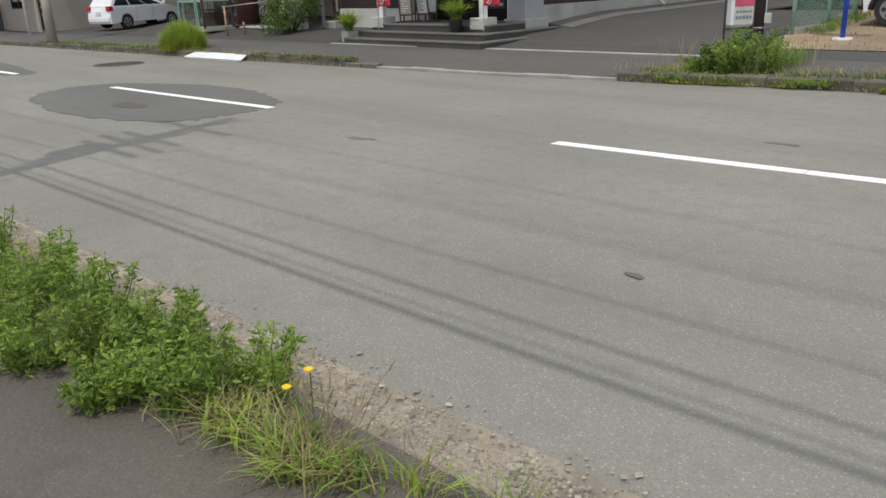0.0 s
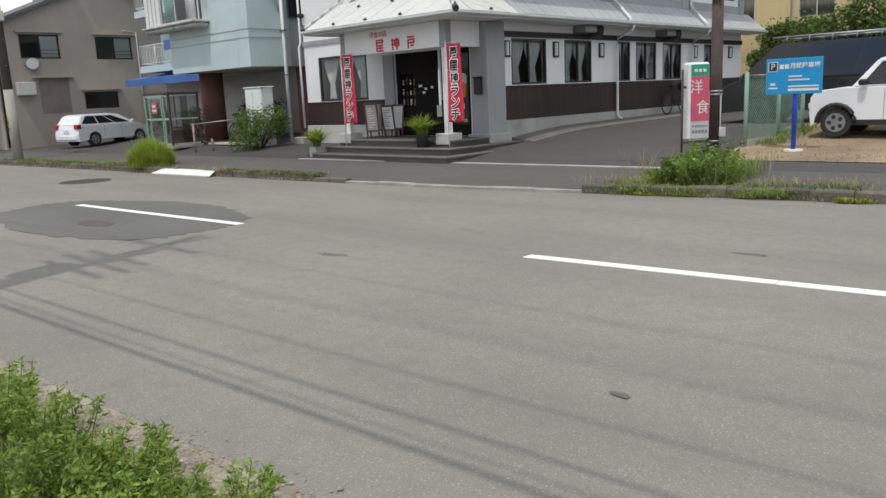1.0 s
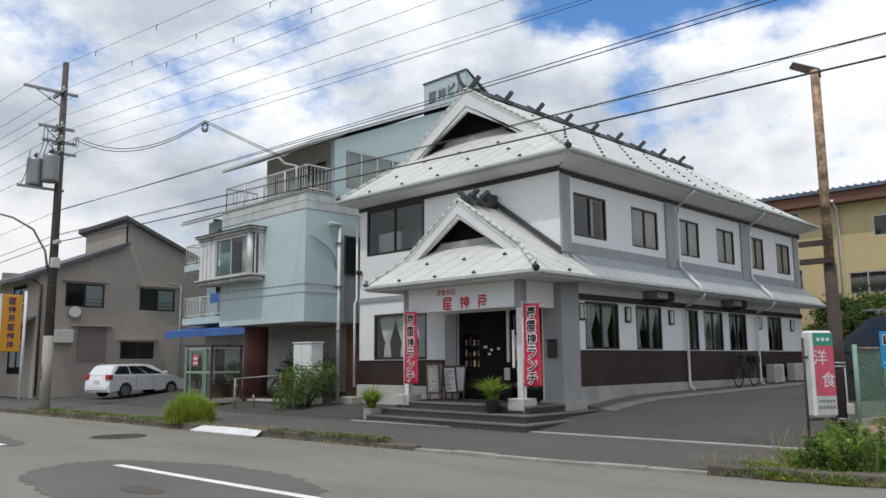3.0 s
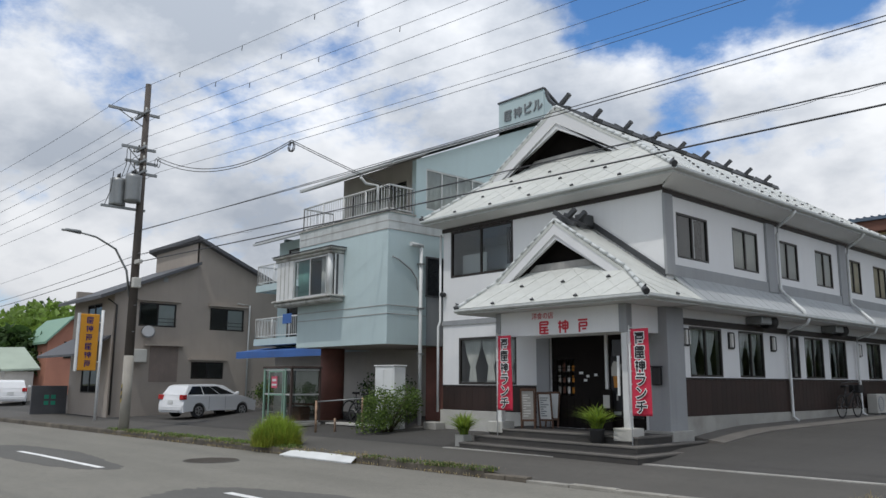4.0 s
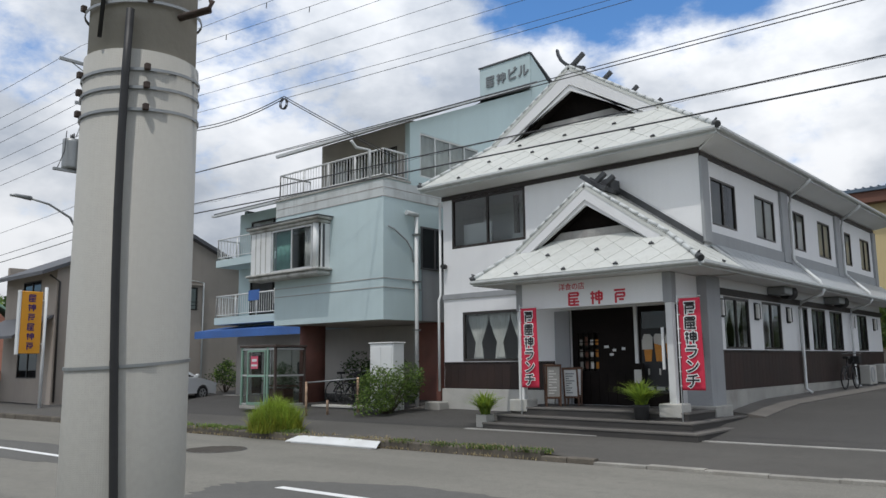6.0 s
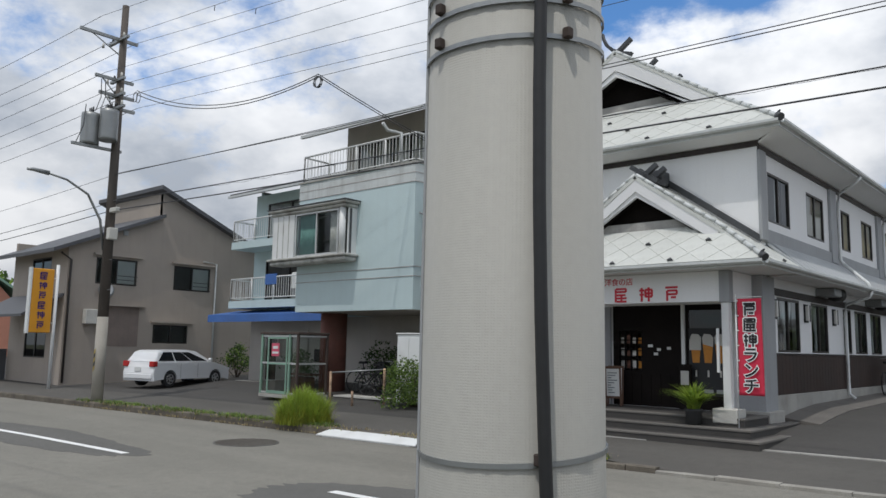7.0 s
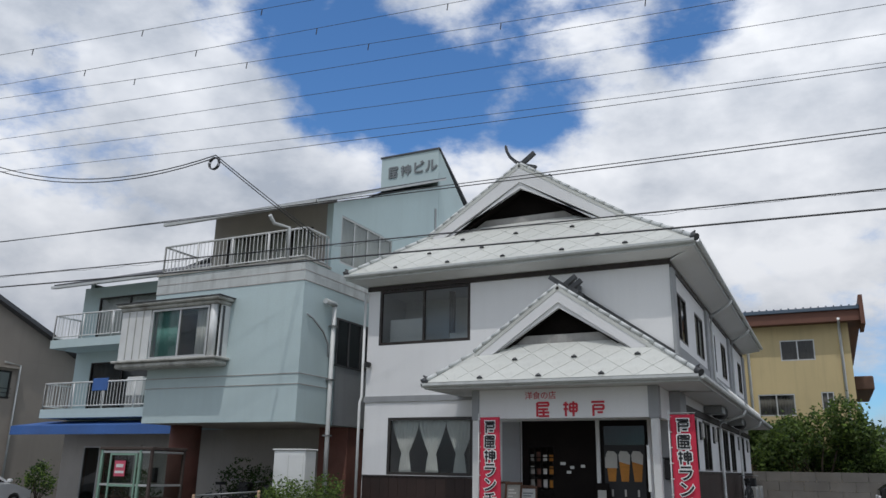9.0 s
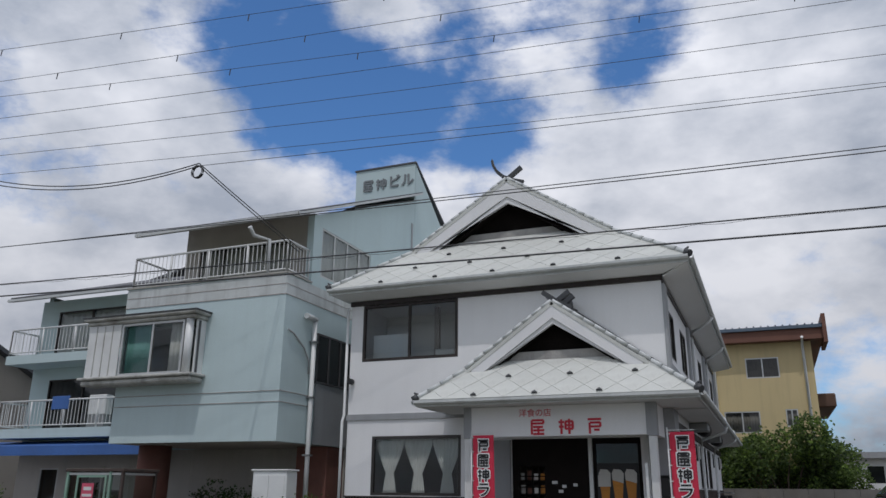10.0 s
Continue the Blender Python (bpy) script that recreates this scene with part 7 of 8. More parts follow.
for k in range(4):
    part("muntin", box(-16.86 + 0.145 * k + (0.0 if k else 0.0), -16.86 + 0.145 * k + 0.02, 16.21, 16.24, 1.45, 2.35), M_DOORWOOD, door)
for k in range(1, 4):
    part("muntin", box(-16.86, -16.28, 16.205, 16.235, 1.45 + 0.225 * k, 1.47 + 0.225 * k), M_DOORWOOD, door)
q = random.Random(5)
for k in range(12):
    x, z = -16.84 + 0.145 * (k % 4), 1.5 + 0.28 * (k // 4)
    part("notice", box(x + 0.02, x + 0.02 + q.uniform(0.07, 0.11), 16.25, 16.254, z, z + q.uniform(0.12, 0.2)), (M_CONC, M_BROWNEAVE, M_CURTAIN, M_AMBER)[k % 4], door)
for x, z, w in ((-16.12, 1.98, 0.12), (-15.9, 1.9, 0.09), (-15.98, 1.80, 0.1), (-15.66, 1.93, 0.09)):
    part("notice", box(x, x + w, 16.192, 16.1985, z, z + 0.06), M_SIGNWHITE, door)
part("door_post", box(-15.30, -15.22, 16.14, 16.27, 0.66, 2.92), M_WHITEMETAL, restaurant, "white door post")
side_bay = part("glazed_bay", wall("y", 16.18, 16.25, -15.215, -14.2, 0.66, 2.92, [(-15.15, -14.27, 0.95, 2.8)]), M_DOORWOOD, restaurant)
g = under(raw("pane", [(-15.15, 16.2, 0.95), (-14.27, 16.2, 0.95), (-14.27, 16.2, 2.8), (-15.15, 16.2, 2.8)], [(0, 1, 2, 3)], M_GLASS), side_bay)
g.visible_shadow = False
poster = part("poster", box(-15.14, -14.28, 16.165, 16.174, 0.98, 2.40), M_BLACKINK, side_bay, "dark poster of beer glasses")
for k in range(3):
    x = -14.98 + 0.27 * k
    bm = prism([(x - 0.075, 16.158, 1.66), (x + 0.075, 16.158, 1.66), (x + 0.112, 16.158, 2.06), (x - 0.112, 16.158, 2.06)], (0, 0.006, 0))
    part("printed_glass", bm, M_AMBER, poster)
    part("printed_foam", prism([(x - 0.112, 16.157, 2.061), (x + 0.112, 16.157, 2.0), (x + 0.124, 16.157, 2.20), (x + 0.06, 16.157, 2.27), (x - 0.08, 16.157, 2.28), (x - 0.122, 16.157, 2.20)], (0, 0.006, 0)), M_CONC_PALE, poster)
    part("printed_label", box(x - 0.02, x + 0.02, 16.158, 16.164, 1.36, 1.50), M_CONC_PALE, poster)
    part("printed_base", box(x - 0.10, x + 0.10, 16.158, 16.164, 1.02, 1.10), M_GREYTRIM, poster)
part("placard", box(-15.12, -14.86, 16.150, 16.156, 1.93, 2.16), M_CONC_PALE, side_bay)
board = part("notice_board", box(-15.30, -15.02, 15.98, 16.04, 0.66, 1.62, bev=0.01), M_DOORWOOD, restaurant, "dark notice board with a white sheet")
part("placard", box(-15.25, -15.07, 15.97, 15.979, 1.18, 1.48), M_CONC_PALE, board)
part("side_panel", box(-17.44, -17.02, 16.10, 16.158, 0.66, 2.9), M_GREYTRIM, restaurant)
mailbox = thing("mailbox", (-13.7, 15.95, 1.9), "small black mailbox fixed to the grey pillar", "mailbox")
part("body", box(-13.84, -13.62, 15.86, 15.978, 1.72, 2.12, bev=0.02), M_BLACK, mailbox)
part("lid", box(-13.86, -13.60, 15.84, 15.975, 2.122, 2.15, bev=0.008), M_BLACK, mailbox)
# wall lamps, white panels, ducts, pipes on the side wall
for y in (16.86, 19.0, 21.3, 27.35, 30.2):
    t = thing("wall_lamp", (RX1 + 0.05, y, 2.85), "square black-framed wall lamp on the white side wall", "wall lamp", "side wall lamps")
    part("back_plate", box(RX1 + 0.002, RX1 + 0.03, y - 0.13, y + 0.13, 2.62, 3.04), M_BLACK, t)
    part("lamp_glass", box(RX1 + 0.031, RX1 + 0.10, y - 0.09, y + 0.09, 2.66, 3.0, bev=0.01), M_CURTAIN, t)
    part("bar", box(RX1 + 0.101, RX1 + 0.115, y - 0.012, y + 0.012, 2.64, 3.02), M_BLACK, t)
for y in (20.3, 25.0):
    t = thing("exhaust_duct", (RX1 + 0.25, y, 3.35), "sooty metal exhaust duct under the pent roof", "duct")
    part("box", box(RX1 + 0.002, RX1 + 0.45, y - 0.45, y + 0.1, 3.28, 3.48, bev=0.02), M_STEEL, t)
    part("hood", tube([(RX1 + 0.25, y + 0.1, 3.36), (RX1 + 0.3, y + 0.45, 3.36)], 0.16, n=16, r1=0.18), M_BLACK, t)
for y, yl in ((21.82, 22.06), (26.80, 27.0)):
    t = thing("downpipe", (RX1 + 0.1, y, 3.5), "white rain pipe running down from gutter to ground", "downpipe", "rain pipes")
    part("upper_pipe", tube([(EX1 + 0.05, y - 0.1, EZ - 0.12), (EX1 - 0.05, y - 0.1, EZ - 0.26), (RX1 + 0.13, y, 6.12), (RX1 + 0.10, y, 5.9), (RX1 + 0.10, y, 4.36), (RX1 + 0.2, y, 4.22)], 0.045, n=10), M_WHITEMETAL, t)
    part("roof_pipe", tube([(RX1 + 0.2, y, 4.22), (PX1 + 0.02, y - 0.15, PEZ + 0.08), (PX1 + 0.06, y - 0.15, PEZ - 0.1)], 0.045, n=10), M_WHITEMETAL, t)
    part("lower_pipe", tube([(PX1 + 0.05, yl - 0.2, PEZ - 0.1), (PX1, yl - 0.2, PEZ - 0.25), (RX1 + 0.12, yl, 3.2), (RX1 + 0.10, yl, 3.0), (RX1 + 0.10, yl, 0.9), (RX1 + 0.25, yl, 0.78)], 0.04, n=10), M_WHITEMETAL, t)
for y, w in ((27.8, 0.8), (29.6, 0.8)):
    gz = land(-13.2, y) + 0.07
    t = thing("outdoor_unit", (RX1 + 0.3, y, gz), "pale air-conditioner outdoor unit standing by the side wall", "outdoor unit", "outdoor units")
    part("case", box(RX1 + 0.12, RX1 + 0.42, y - w / 2, y + w / 2, gz + 0.06, gz + 0.66, bev=0.015), M_CONC_PALE, t)
    part("fan_grille", disc_x(RX1 + 0.421, RX1 + 0.435, y - 0.1, gz + 0.36, 0.24, 0.20, 28), M_GREYTRIM, t)
    for k in range(7):
        part("grille_bar", box(RX1 + 0.421, RX1 + 0.430, y - 0.30, y + 0.1, gz + 0.16 + 0.065 * k, gz + 0.175 + 0.065 * k), M_GREYTRIM, t)
    for s in (-1, 1):
        part("foot", box(RX1 + 0.10, RX1 + 0.44, y + s * 0.3 - 0.03, y + s * 0.3 + 0.03, gz - 0.05, gz + 0.06), M_STEEL, t)


def bicycle(x, y, z, rz, label):
    t = thing("bicycle", (x, y, z), label, "bicycle")
    M = Matrix.Translation((x, y, z)) @ pose(0, 0, 0, 0, 0, rz)

    def add(name, bm, m, parent=t):
        bm.transform(M)
        return part(name, bm, m, parent)

    for cx in (-0.54, 0.54):
        pts = [(cx + 0.32 * math.cos(a * 0.2618), 0, 0.33 + 0.32 * math.sin(a * 0.2618)) for a in range(25)]
        w = add("wheel", tube(pts, 0.02, n=6, caps=False), M_TYRE)
        bm = bmesh.new()
        for k in range(10):
            tube([(cx, 0, 0.33), (cx + 0.31 * math.cos(k * 0.628), 0, 0.33 + 0.31 * math.sin(k * 0.628))], 0.003, bm, 4)
        add("spoke_set", bm, M_STEEL, w)
    bm = bmesh.new()
    for p, q in (((-0.54, 0, 0.33), (-0.12, 0, 0.30)), ((-0.54, 0, 0.33), (-0.2, 0, 0.78)), ((-0.12, 0, 0.30), (-0.24, 0, 0.88)), ((-0.12, 0, 0.30), (0.36, 0, 0.70)), ((-0.2, 0, 0.6), (0.38, 0, 0.80)), ((0.54, 0, 0.33), (0.34, 0, 0.95))):
        tube([p, q], 0.018, bm, 8)
    add("frame", bm, M_BLACK)
    add("saddle", box(-0.36, -0.12, -0.08, 0.08, 0.88, 0.95, bev=0.02), M_BLACK)
    add("handlebar", tube([(0.2, -0.26, 1.02), (0.34, -0.12, 1.04), (0.34, 0.12, 1.04), (0.2, 0.26, 1.02)], 0.014, n=8), M_STEEL)
    add("basket", box(0.40, 0.68, -0.16, 0.16, 0.72, 0.96, bev=0.02), M_BLACK)
    return t


bicycle(RX1 + 0.40, 25.2, land(-13.1, 25.2) + 0.09, 88, "black city bicycle with basket leaning by the side wall")
bicycle(-24.3, 15.9, land(-24, 15.9), 20, "dark bicycle parked under the apartment block")
bicycle(-25.4, 16.3, land(-25, 16.3), 10, "dark bicycle parked under the apartment block")
# flag stand letters strip at the porch column
part("notice_strip", box(-13.93, -13.88, 14.70, 14.735, 1.5, 2.35), M_SIGNWHITE, restaurant)

# ---- things before the apartment block ----
cab = thing("cabinet", (-22.5, 15.2, 0.4), "tall white metal utility cabinet beside the bush", "cabinet")
part("body", box(-22.95, -22.02, 15.0, 15.45, 0.35, 2.22, bev=0.02), M_WHITEMETAL, cab)
part("door", box(-22.90, -22.50, 14.985, 14.999, 0.5, 2.12), M_WHITEMETAL, cab)
part("door", box(-22.48, -22.07, 14.985, 14.999, 0.5, 2.12), M_WHITEMETAL, cab)
part("top", box(-22.98, -21.99, 14.97, 15.48, 2.222, 2.26, bev=0.01), M_WHITEMETAL, cab)

booth = thing("phone_booth", (-26.45, 14.25, 0.4), "old green and aluminium glass booth with a red notice", "phone booth")
bx0, bx1, by0, by1, bz0, bz1 = -27.30, -25.62, 13.72, 14.78, 0.46, 2.18
for x, y in ((bx0, by0), (bx1, by0), (bx1, by1), (bx0, by1), (-25.98, by0)):
    part("post", box(x - 0.035, x + 0.035, y - 0.035, y + 0.035, bz0, bz1, bev=0.006), M_RUSTDARK if x == bx1 else M_GREENPAINT if y == by0 else M_ALU, booth)
part("roof", box(bx0 - 0.06, bx1 + 0.06, by0 - 0.06, by1 + 0.06, bz1 + 0.001, bz1 + 0.07, bev=0.01), M_RUSTDARK, booth)
part("base", box(bx0 - 0.05, bx1 + 0.05, by0 - 0.05, by1 + 0.05, bz0 - 0.10, bz0 - 0.001, bev=0.01), M_CONC, booth)
for z in (bz0 + 0.04, 1.35, bz1 - 0.05):
    part("rail", box(bx0 + 0.036, bx1 - 0.036, by0 - 0.02, by0 + 0.02, z - 0.025, z + 0.025), M_ALU, booth)
    part("rail", box(bx1 - 0.02, bx1 + 0.02, by0 + 0.036, by1 - 0.036, z - 0.025, z + 0.025), M_ALU, booth)
    part("rail", box(bx0 - 0.02, bx0 + 0.02, by0 + 0.036, by1 - 0.036, z - 0.025, z + 0.025), M_ALU, booth)
bdoor = part("door", wall("y", by0 - 0.045, by0 - 0.022, -26.98, -26.06, bz0 + 0.02, bz1 - 0.08, [(-26.93, -26.11, bz0 + 0.10, 1.31), (-26.93, -26.11, 1.36, bz1 - 0.13)]), M_GREENPAINT, booth, "green framed glass door")
bn = part("notice", box(-26.78, -26.42, by0 - 0.05, by0 - 0.044, 1.55, 1.92), M_SIGNROSE, bdoor, "red and white notice")
part("notice_bar", box(-26.75, -26.45, by0 - 0.055, by0 - 0.051, 1.62, 1.68), M_SIGNWHITE, bn)
part("notice_bar", box(-26.72, -26.48, by0 - 0.055, by0 - 0.051, 1.76, 1.84), M_SIGNWHITE, bn)
for x0, x1, y in ((bx0 + 0.04, bx1 - 0.04, by0 + 0.005), (bx0 + 0.04, bx1 - 0.04, by1)):
    g = under(raw("pane", [(x0, y, bz0), (x1, y, bz0), (x1, y, bz1), (x0, y, bz1)], [(0, 1, 2, 3)], M_BOOTHGLASS), booth)
    g.visible_shadow = False
for x in (bx0, bx1):
    q = [(x, by0 + 0.04, bz0), (x, by1 - 0.04, bz0), (x, by1 - 0.04, bz1), (x, by0 + 0.04, bz1)]
    g = under(raw("pane", q if x == bx1 else q[::-1], [(0, 1, 2, 3)], M_BOOTHGLASS), booth)
    g.visible_shadow = False
part("shelf", box(bx0 + 0.3, bx1 - 0.2, by1 - 0.4, by1 - 0.06, 1.0, 1.05), M_BROWNWOOD, booth)
part("stored_box", box(bx0 + 0.55, bx1 - 0.35, by1 - 0.5, by1 - 0.1, bz0 + 0.01, 0.95, bev=0.03), M_BROWNWOOD, booth, "brown cardboard box")
barrier = thing("chain_barrier", (-23.9, 14.4, 0.35), "low rusty posts with rails beside the driveway", "barrier")
for x, y, h in ((-24.2, 13.75, 0.95), (-23.7, 14.1, 0.4), (-23.0, 14.6, 0.95)):
    part("post", tube([(x, y, land(x, y) - 0.05), (x, y, land(x, y) + h)], 0.035, n=10), M_RUST, barrier)
part("rail", tube([(-24.2, 13.75, land(-24.2, 13.75) + 0.92), (-23.0, 14.6, land(-23, 14.6) + 0.92)], 0.02, n=8), M_STEEL, barrier)
planks = thing("plank_stack", (-24.6, 15.2, 0.4), "pale timber planks lying on the lot", "planks")
for k in range(4):
    part("plank", box(-25.4, -23.3, 14.9 + 0.16 * k, 15.03 + 0.16 * k, 0.42, 0.46), M_CONC_PALE, planks)

# pipes on the apartment block
t = thing("downpipe", (-22.4, 15.3, 4), "thick pale drain pipe with a bracket lamp on top", "downpipe")
part("pipe", tube([(-22.25, 16.2, 0.4), (-22.25, 16.2, 5.98)], 0.058, n=14), M_WHITEMETAL, t)
part("cap", tube([(-22.25, 16.25, 6.0), (-22.25, 15.78, 6.03)], 0.075, n=12), M_PIPE, t)
part("cable", tube([(-22.31, 15.10, 5.56), (-22.31, 15.35, 5.50), (-22.31, 15.85, 5.22), (-22.31, 16.08, 4.95), (-22.31, 16.12, 4.6)], 0.022, n=8), M_GREYTRIM, t)
for z in (1.2, 2.6, 4.0, 5.4):
    part("clamp", box(-22.345, -22.17, 16.11, 16.29, z, z + 0.04), M_STEEL, t)
t = thing("downpipe", (-22.6, 15.1, 8), "pale rain pipe with a bend under the terrace roof", "downpipe")
part("pipe", tube([(-23.3, 14.55, 8.15), (-23.3, 14.75, 7.98), (-23.0, 15.0, 7.9), (-23.0, 15.05, 7.0)], 0.05, n=10), M_PIPE, t)
box_ac = thing("outdoor_unit", (-31, 17.6, 3.6), "white air-conditioner unit and blue cloth on the balcony", "outdoor unit")
part("case", box(-31.0, -30.3, 17.5, 17.8, 3.95, 4.55, bev=0.02), M_WHITEMETAL, box_ac)
part("foot", box(-31.0, -30.3, 17.52, 17.78, 3.54, 3.95), M_STEEL, box_ac)
t = thing("towel", (-31.8, 17.15, 4.3), "blue towel hanging over the balcony rail", "towel")
part("cloth", box(-32.1, -31.4, 17.12, 17.16, 4.1, 4.5, bev=0.01), M_AWNING, t)

# things on the grey house
part("outdoor_case", box(HXW + 0.002, HXW + 0.32, 13.2, 13.95, 2.55, 3.12, bev=0.02), M_CONC_PALE, house)
part("dish", tube([(HXW + 0.15, 14.0, 3.9), (HXW + 0.22, 13.98, 3.92)], 0.3, n=18, r1=0.24), M_GREYTRIM, house)
# thin brown panel added over a blurred, unidentified area of the wall
part("stain_panel", box(HXW + 0.002, HXW + 0.012, 14.2, 15.5, 1.7, 3.3), mat("blur_patch_brown", (0.25, 0.20, 0.175), 0.9, 0.12, 1.5, 40, 0.1, streak=0.2), house, "brown panel standing in for a blurred area of the wall")
part("window_hood", box(HXW + 0.002, HXW + 0.25, 13.9, 15.7, 3.3, 3.36), M_HOUSE, house)
part("upper_vent", box(HXW + 0.002, HXW + 0.05, 14.6, 14.8, 6.2, 6.4), M_GREYTRIM, house)
shop = thing("vertical_sign", (-36.95, 11.0, 0.3), "tall orange box sign with dark characters on a white post", "sign")
part("post", tube([(-36.9, 11.55, 0.1), (-36.9, 11.55, 4.6)], 0.06, n=10), M_WHITEMETAL, shop)
panel = part("panel", box(-37.06, -36.84, 10.68, 11.42, 2.15, 4.42, bev=0.02), M_ORANGE, shop)
part("panel_edge", box(-37.07, -36.83, 10.62, 10.675, 2.12, 4.45), M_SIGNWHITE, shop)
for k in range(6):

    def put(bm, u0, u1, v0, v1, d, k=k):
        box(-36.839, -36.832 + d, 11.05 + u0, 11.05 + u1, 4.17 - 0.35 * k + v0, 4.17 - 0.35 * k + v1, bm)

    tagged(part("character", strokes(5, 0.27, 120 + k, bmesh.new(), put), mat("purple_lettering", (0.05, 0.02, 0.14), 0.6) if k == 0 else bpy.data.materials["purple_lettering"], panel), kind="stuff")
for z in (2.5, 4.1):
    part("arm", tube([(-36.9, 11.55, z), (-36.92, 11.43, z)], 0.03, n=6), M_WHITEMETAL, shop)


# ---- vehicles ----
def car(name, label, at, rz, L, W, side, glass, wheels, r, paint, rack=False, lamp_front=None, trim=None, size=1.0, rim=M_RIM):
    """A car from its side outline: body with cut wheel arches, tapered cabin, panes, wheels, lamps. Local x is ahead."""
    t = thing(name, at, label, "car")
    M = Matrix.Translation(at) @ pose(0, 0, 0, 0, 0, rz) @ Matrix.Scale(size, 4)

    def add(nm, bm, m, parent=t, lab=""):
        bm.transform(M)
        return part(nm, bm, m, parent, lab)

    low = []
    for cx in sorted(wheels, reverse=True):
        low += [(cx + (r + 0.06) * math.cos(a), 0.30 + (r + 0.06) * math.sin(a)) for a in [math.pi * k / 12 for k in range(13)]]
    low = [(x, max(z, 0.22)) for x, z in low]
    outline = side + low
    h = W / 2
    bm = bmesh.new()
    rows = []
    for y, k in ((-h, 0.96), (-h + 0.07, 1.0), (h - 0.07, 1.0), (h, 0.96)):
        rows.append([bm.verts.new((x * (1 if abs(x) < L * 0.35 else 0.985 if k < 1 else 1), y, 0.6 + (z - 0.6) * (k if z > 0.6 else 1))) for x, z in outline])
    for a, b in zip(rows, rows[1:]):
        for i in range(len(outline)):
            j = (i + 1) % len(outline)
            f = bm.faces.new((a[i], a[j], b[j], b[i]))
    bm.faces.new(rows[0])
    bm.faces.new(rows[-1][::-1])
    body = add("body", bm, paint)
    # cabin, leaning in towards the roof
    bm = bmesh.new()
    zmax, zmin = max(z for _, z in glass), min(z for _, z in glass)
    inn = lambda z: 0.05 + 0.16 * (z - zmin) / (zmax - zmin)
    a = [bm.verts.new((x, -h + inn(z), z)) for x, z in glass]
    b = [bm.verts.new((x, h - inn(z), z)) for x, z in glass]
    for i in range(len(glass)):
        j = (i + 1) % len(glass)
        bm.faces.new((a[i], a[j], b[j], b[i]))
    bm.faces.new(a[::-1])
    bm.faces.new(b)
    bmesh.ops.recalc_face_normals(bm, faces=bm.faces[:])
    bmesh.ops.bevel(bm, geom=bm.edges[:], offset=0.03, segments=2, affect="EDGES")
    cabin = add("cabin", bm, paint)
    # side panes
    gx0, gx1 = min(x for x, z in glass if z < zmin + 0.02), max(x for x, z in glass if z < zmin + 0.02)
    rx0, rx1 = min(x for x, z in glass if z > zmax - 0.06), max(x for x, z in glass if z > zmax - 0.06)
    zb, zt = zmin + 0.05, zmax - 0.10
    at_x = lambda e0, e1, z: e0 + (e1 - e0) * (z - zmin) / (zmax - zmin)
    n = 3
    for s in (-1, 1):
        for k in range(n):
            f0, f1 = k / n + 0.012, (k + 1) / n - 0.012
            q = []
            for z, f in ((zb, f0), (zb, f1), (zt, f1), (zt, f0)):
                l, rr = at_x(gx0, rx0, z) + 0.10, at_x(gx1, rx1, z) - 0.14
                q.append((l + (rr - l) * f, s * (h - inn(z) + 0.004), z))
            add("side_pane", prism(q, (0, s * 0.004, 0)), M_CARGLASS, cabin)
    for e0, e1, sgn, nm in ((gx1, rx1, 1, "windscreen"), (gx0, rx0, -1, "rear_window")):
        q = [(at_x(e0, e1, z) + sgn * 0.012, s * (h - inn(z) - 0.10), z) for z, s in ((zb + 0.02, -1), (zb + 0.02, 1), (zt, 1), (zt, -1))]
        add(nm, prism(q, (sgn * 0.006, 0, 0.003)), M_CARGLASS, cabin)
    for cx in wheels:
        for s in (-1, 1):
            w = add("wheel", tube([(cx, s * (h - 0.20), 0.30), (cx, s * (h - 0.005), 0.30)], r, n=28), M_TYRE)
            add("rim", tube([(cx, s * (h - 0.02), 0.30), (cx, s * (h + 0.002), 0.30)], r * 0.66, n=24), rim, w)
            for k in range(5):
                a_ = k * 1.2566
                add("spoke_gap", tube([(cx + r * 0.4 * math.cos(a_), s * (h + 0.0025), 0.30 + r * 0.4 * math.sin(a_)), (cx + r * 0.4 * math.cos(a_), s * (h + 0.006), 0.30 + r * 0.4 * math.sin(a_))], r * 0.15, n=8), M_TYRE, w)
    xr, xf = min(x for x, _ in side), max(x for x, _ in side)
    for s in (-1, 1):
        add("tail_lamp", box(xr - 0.012, xr + 0.22, s * (h - 0.12) - 0.13, s * (h - 0.12) + 0.13, 0.80, 1.02, bev=0.02), M_LAMPRED, body)
        add("headlamp", box(xf - 0.22, xf + 0.012, s * (h - 0.16) - 0.14, s * (h - 0.16) + 0.14, 0.60, 0.74, bev=0.02), M_LAMPCLEAR, body)
        add("mirror", box(gx1 - 0.35, gx1 - 0.20, s * (h + 0.09) - 0.08, s * (h + 0.09) + 0.08, zmin + 0.04, zmin + 0.17, bev=0.03), trim or paint, body)
        for k in range(2):
            xd = gx0 + (gx1 - gx0) * (0.38 + 0.3 * k)
            add("door_handle", box(xd - 0.08, xd + 0.08, s * (h + 0.012) - 0.012, s * (h + 0.012) + 0.012, zmin - 0.14, zmin - 0.11), trim or paint, body)
            add("door_gap", box(xd + 0.13, xd + 0.138, s * h - 0.004, s * h + 0.0015 if s > 0 else s * h + 0.004, 0.35, zmin - 0.03), M_BLACK, body)
    add("bumper", box(xr - 0.03, xr + 0.05, -h + 0.08, h - 0.08, 0.32, 0.52, bev=0.02), trim or paint, body)
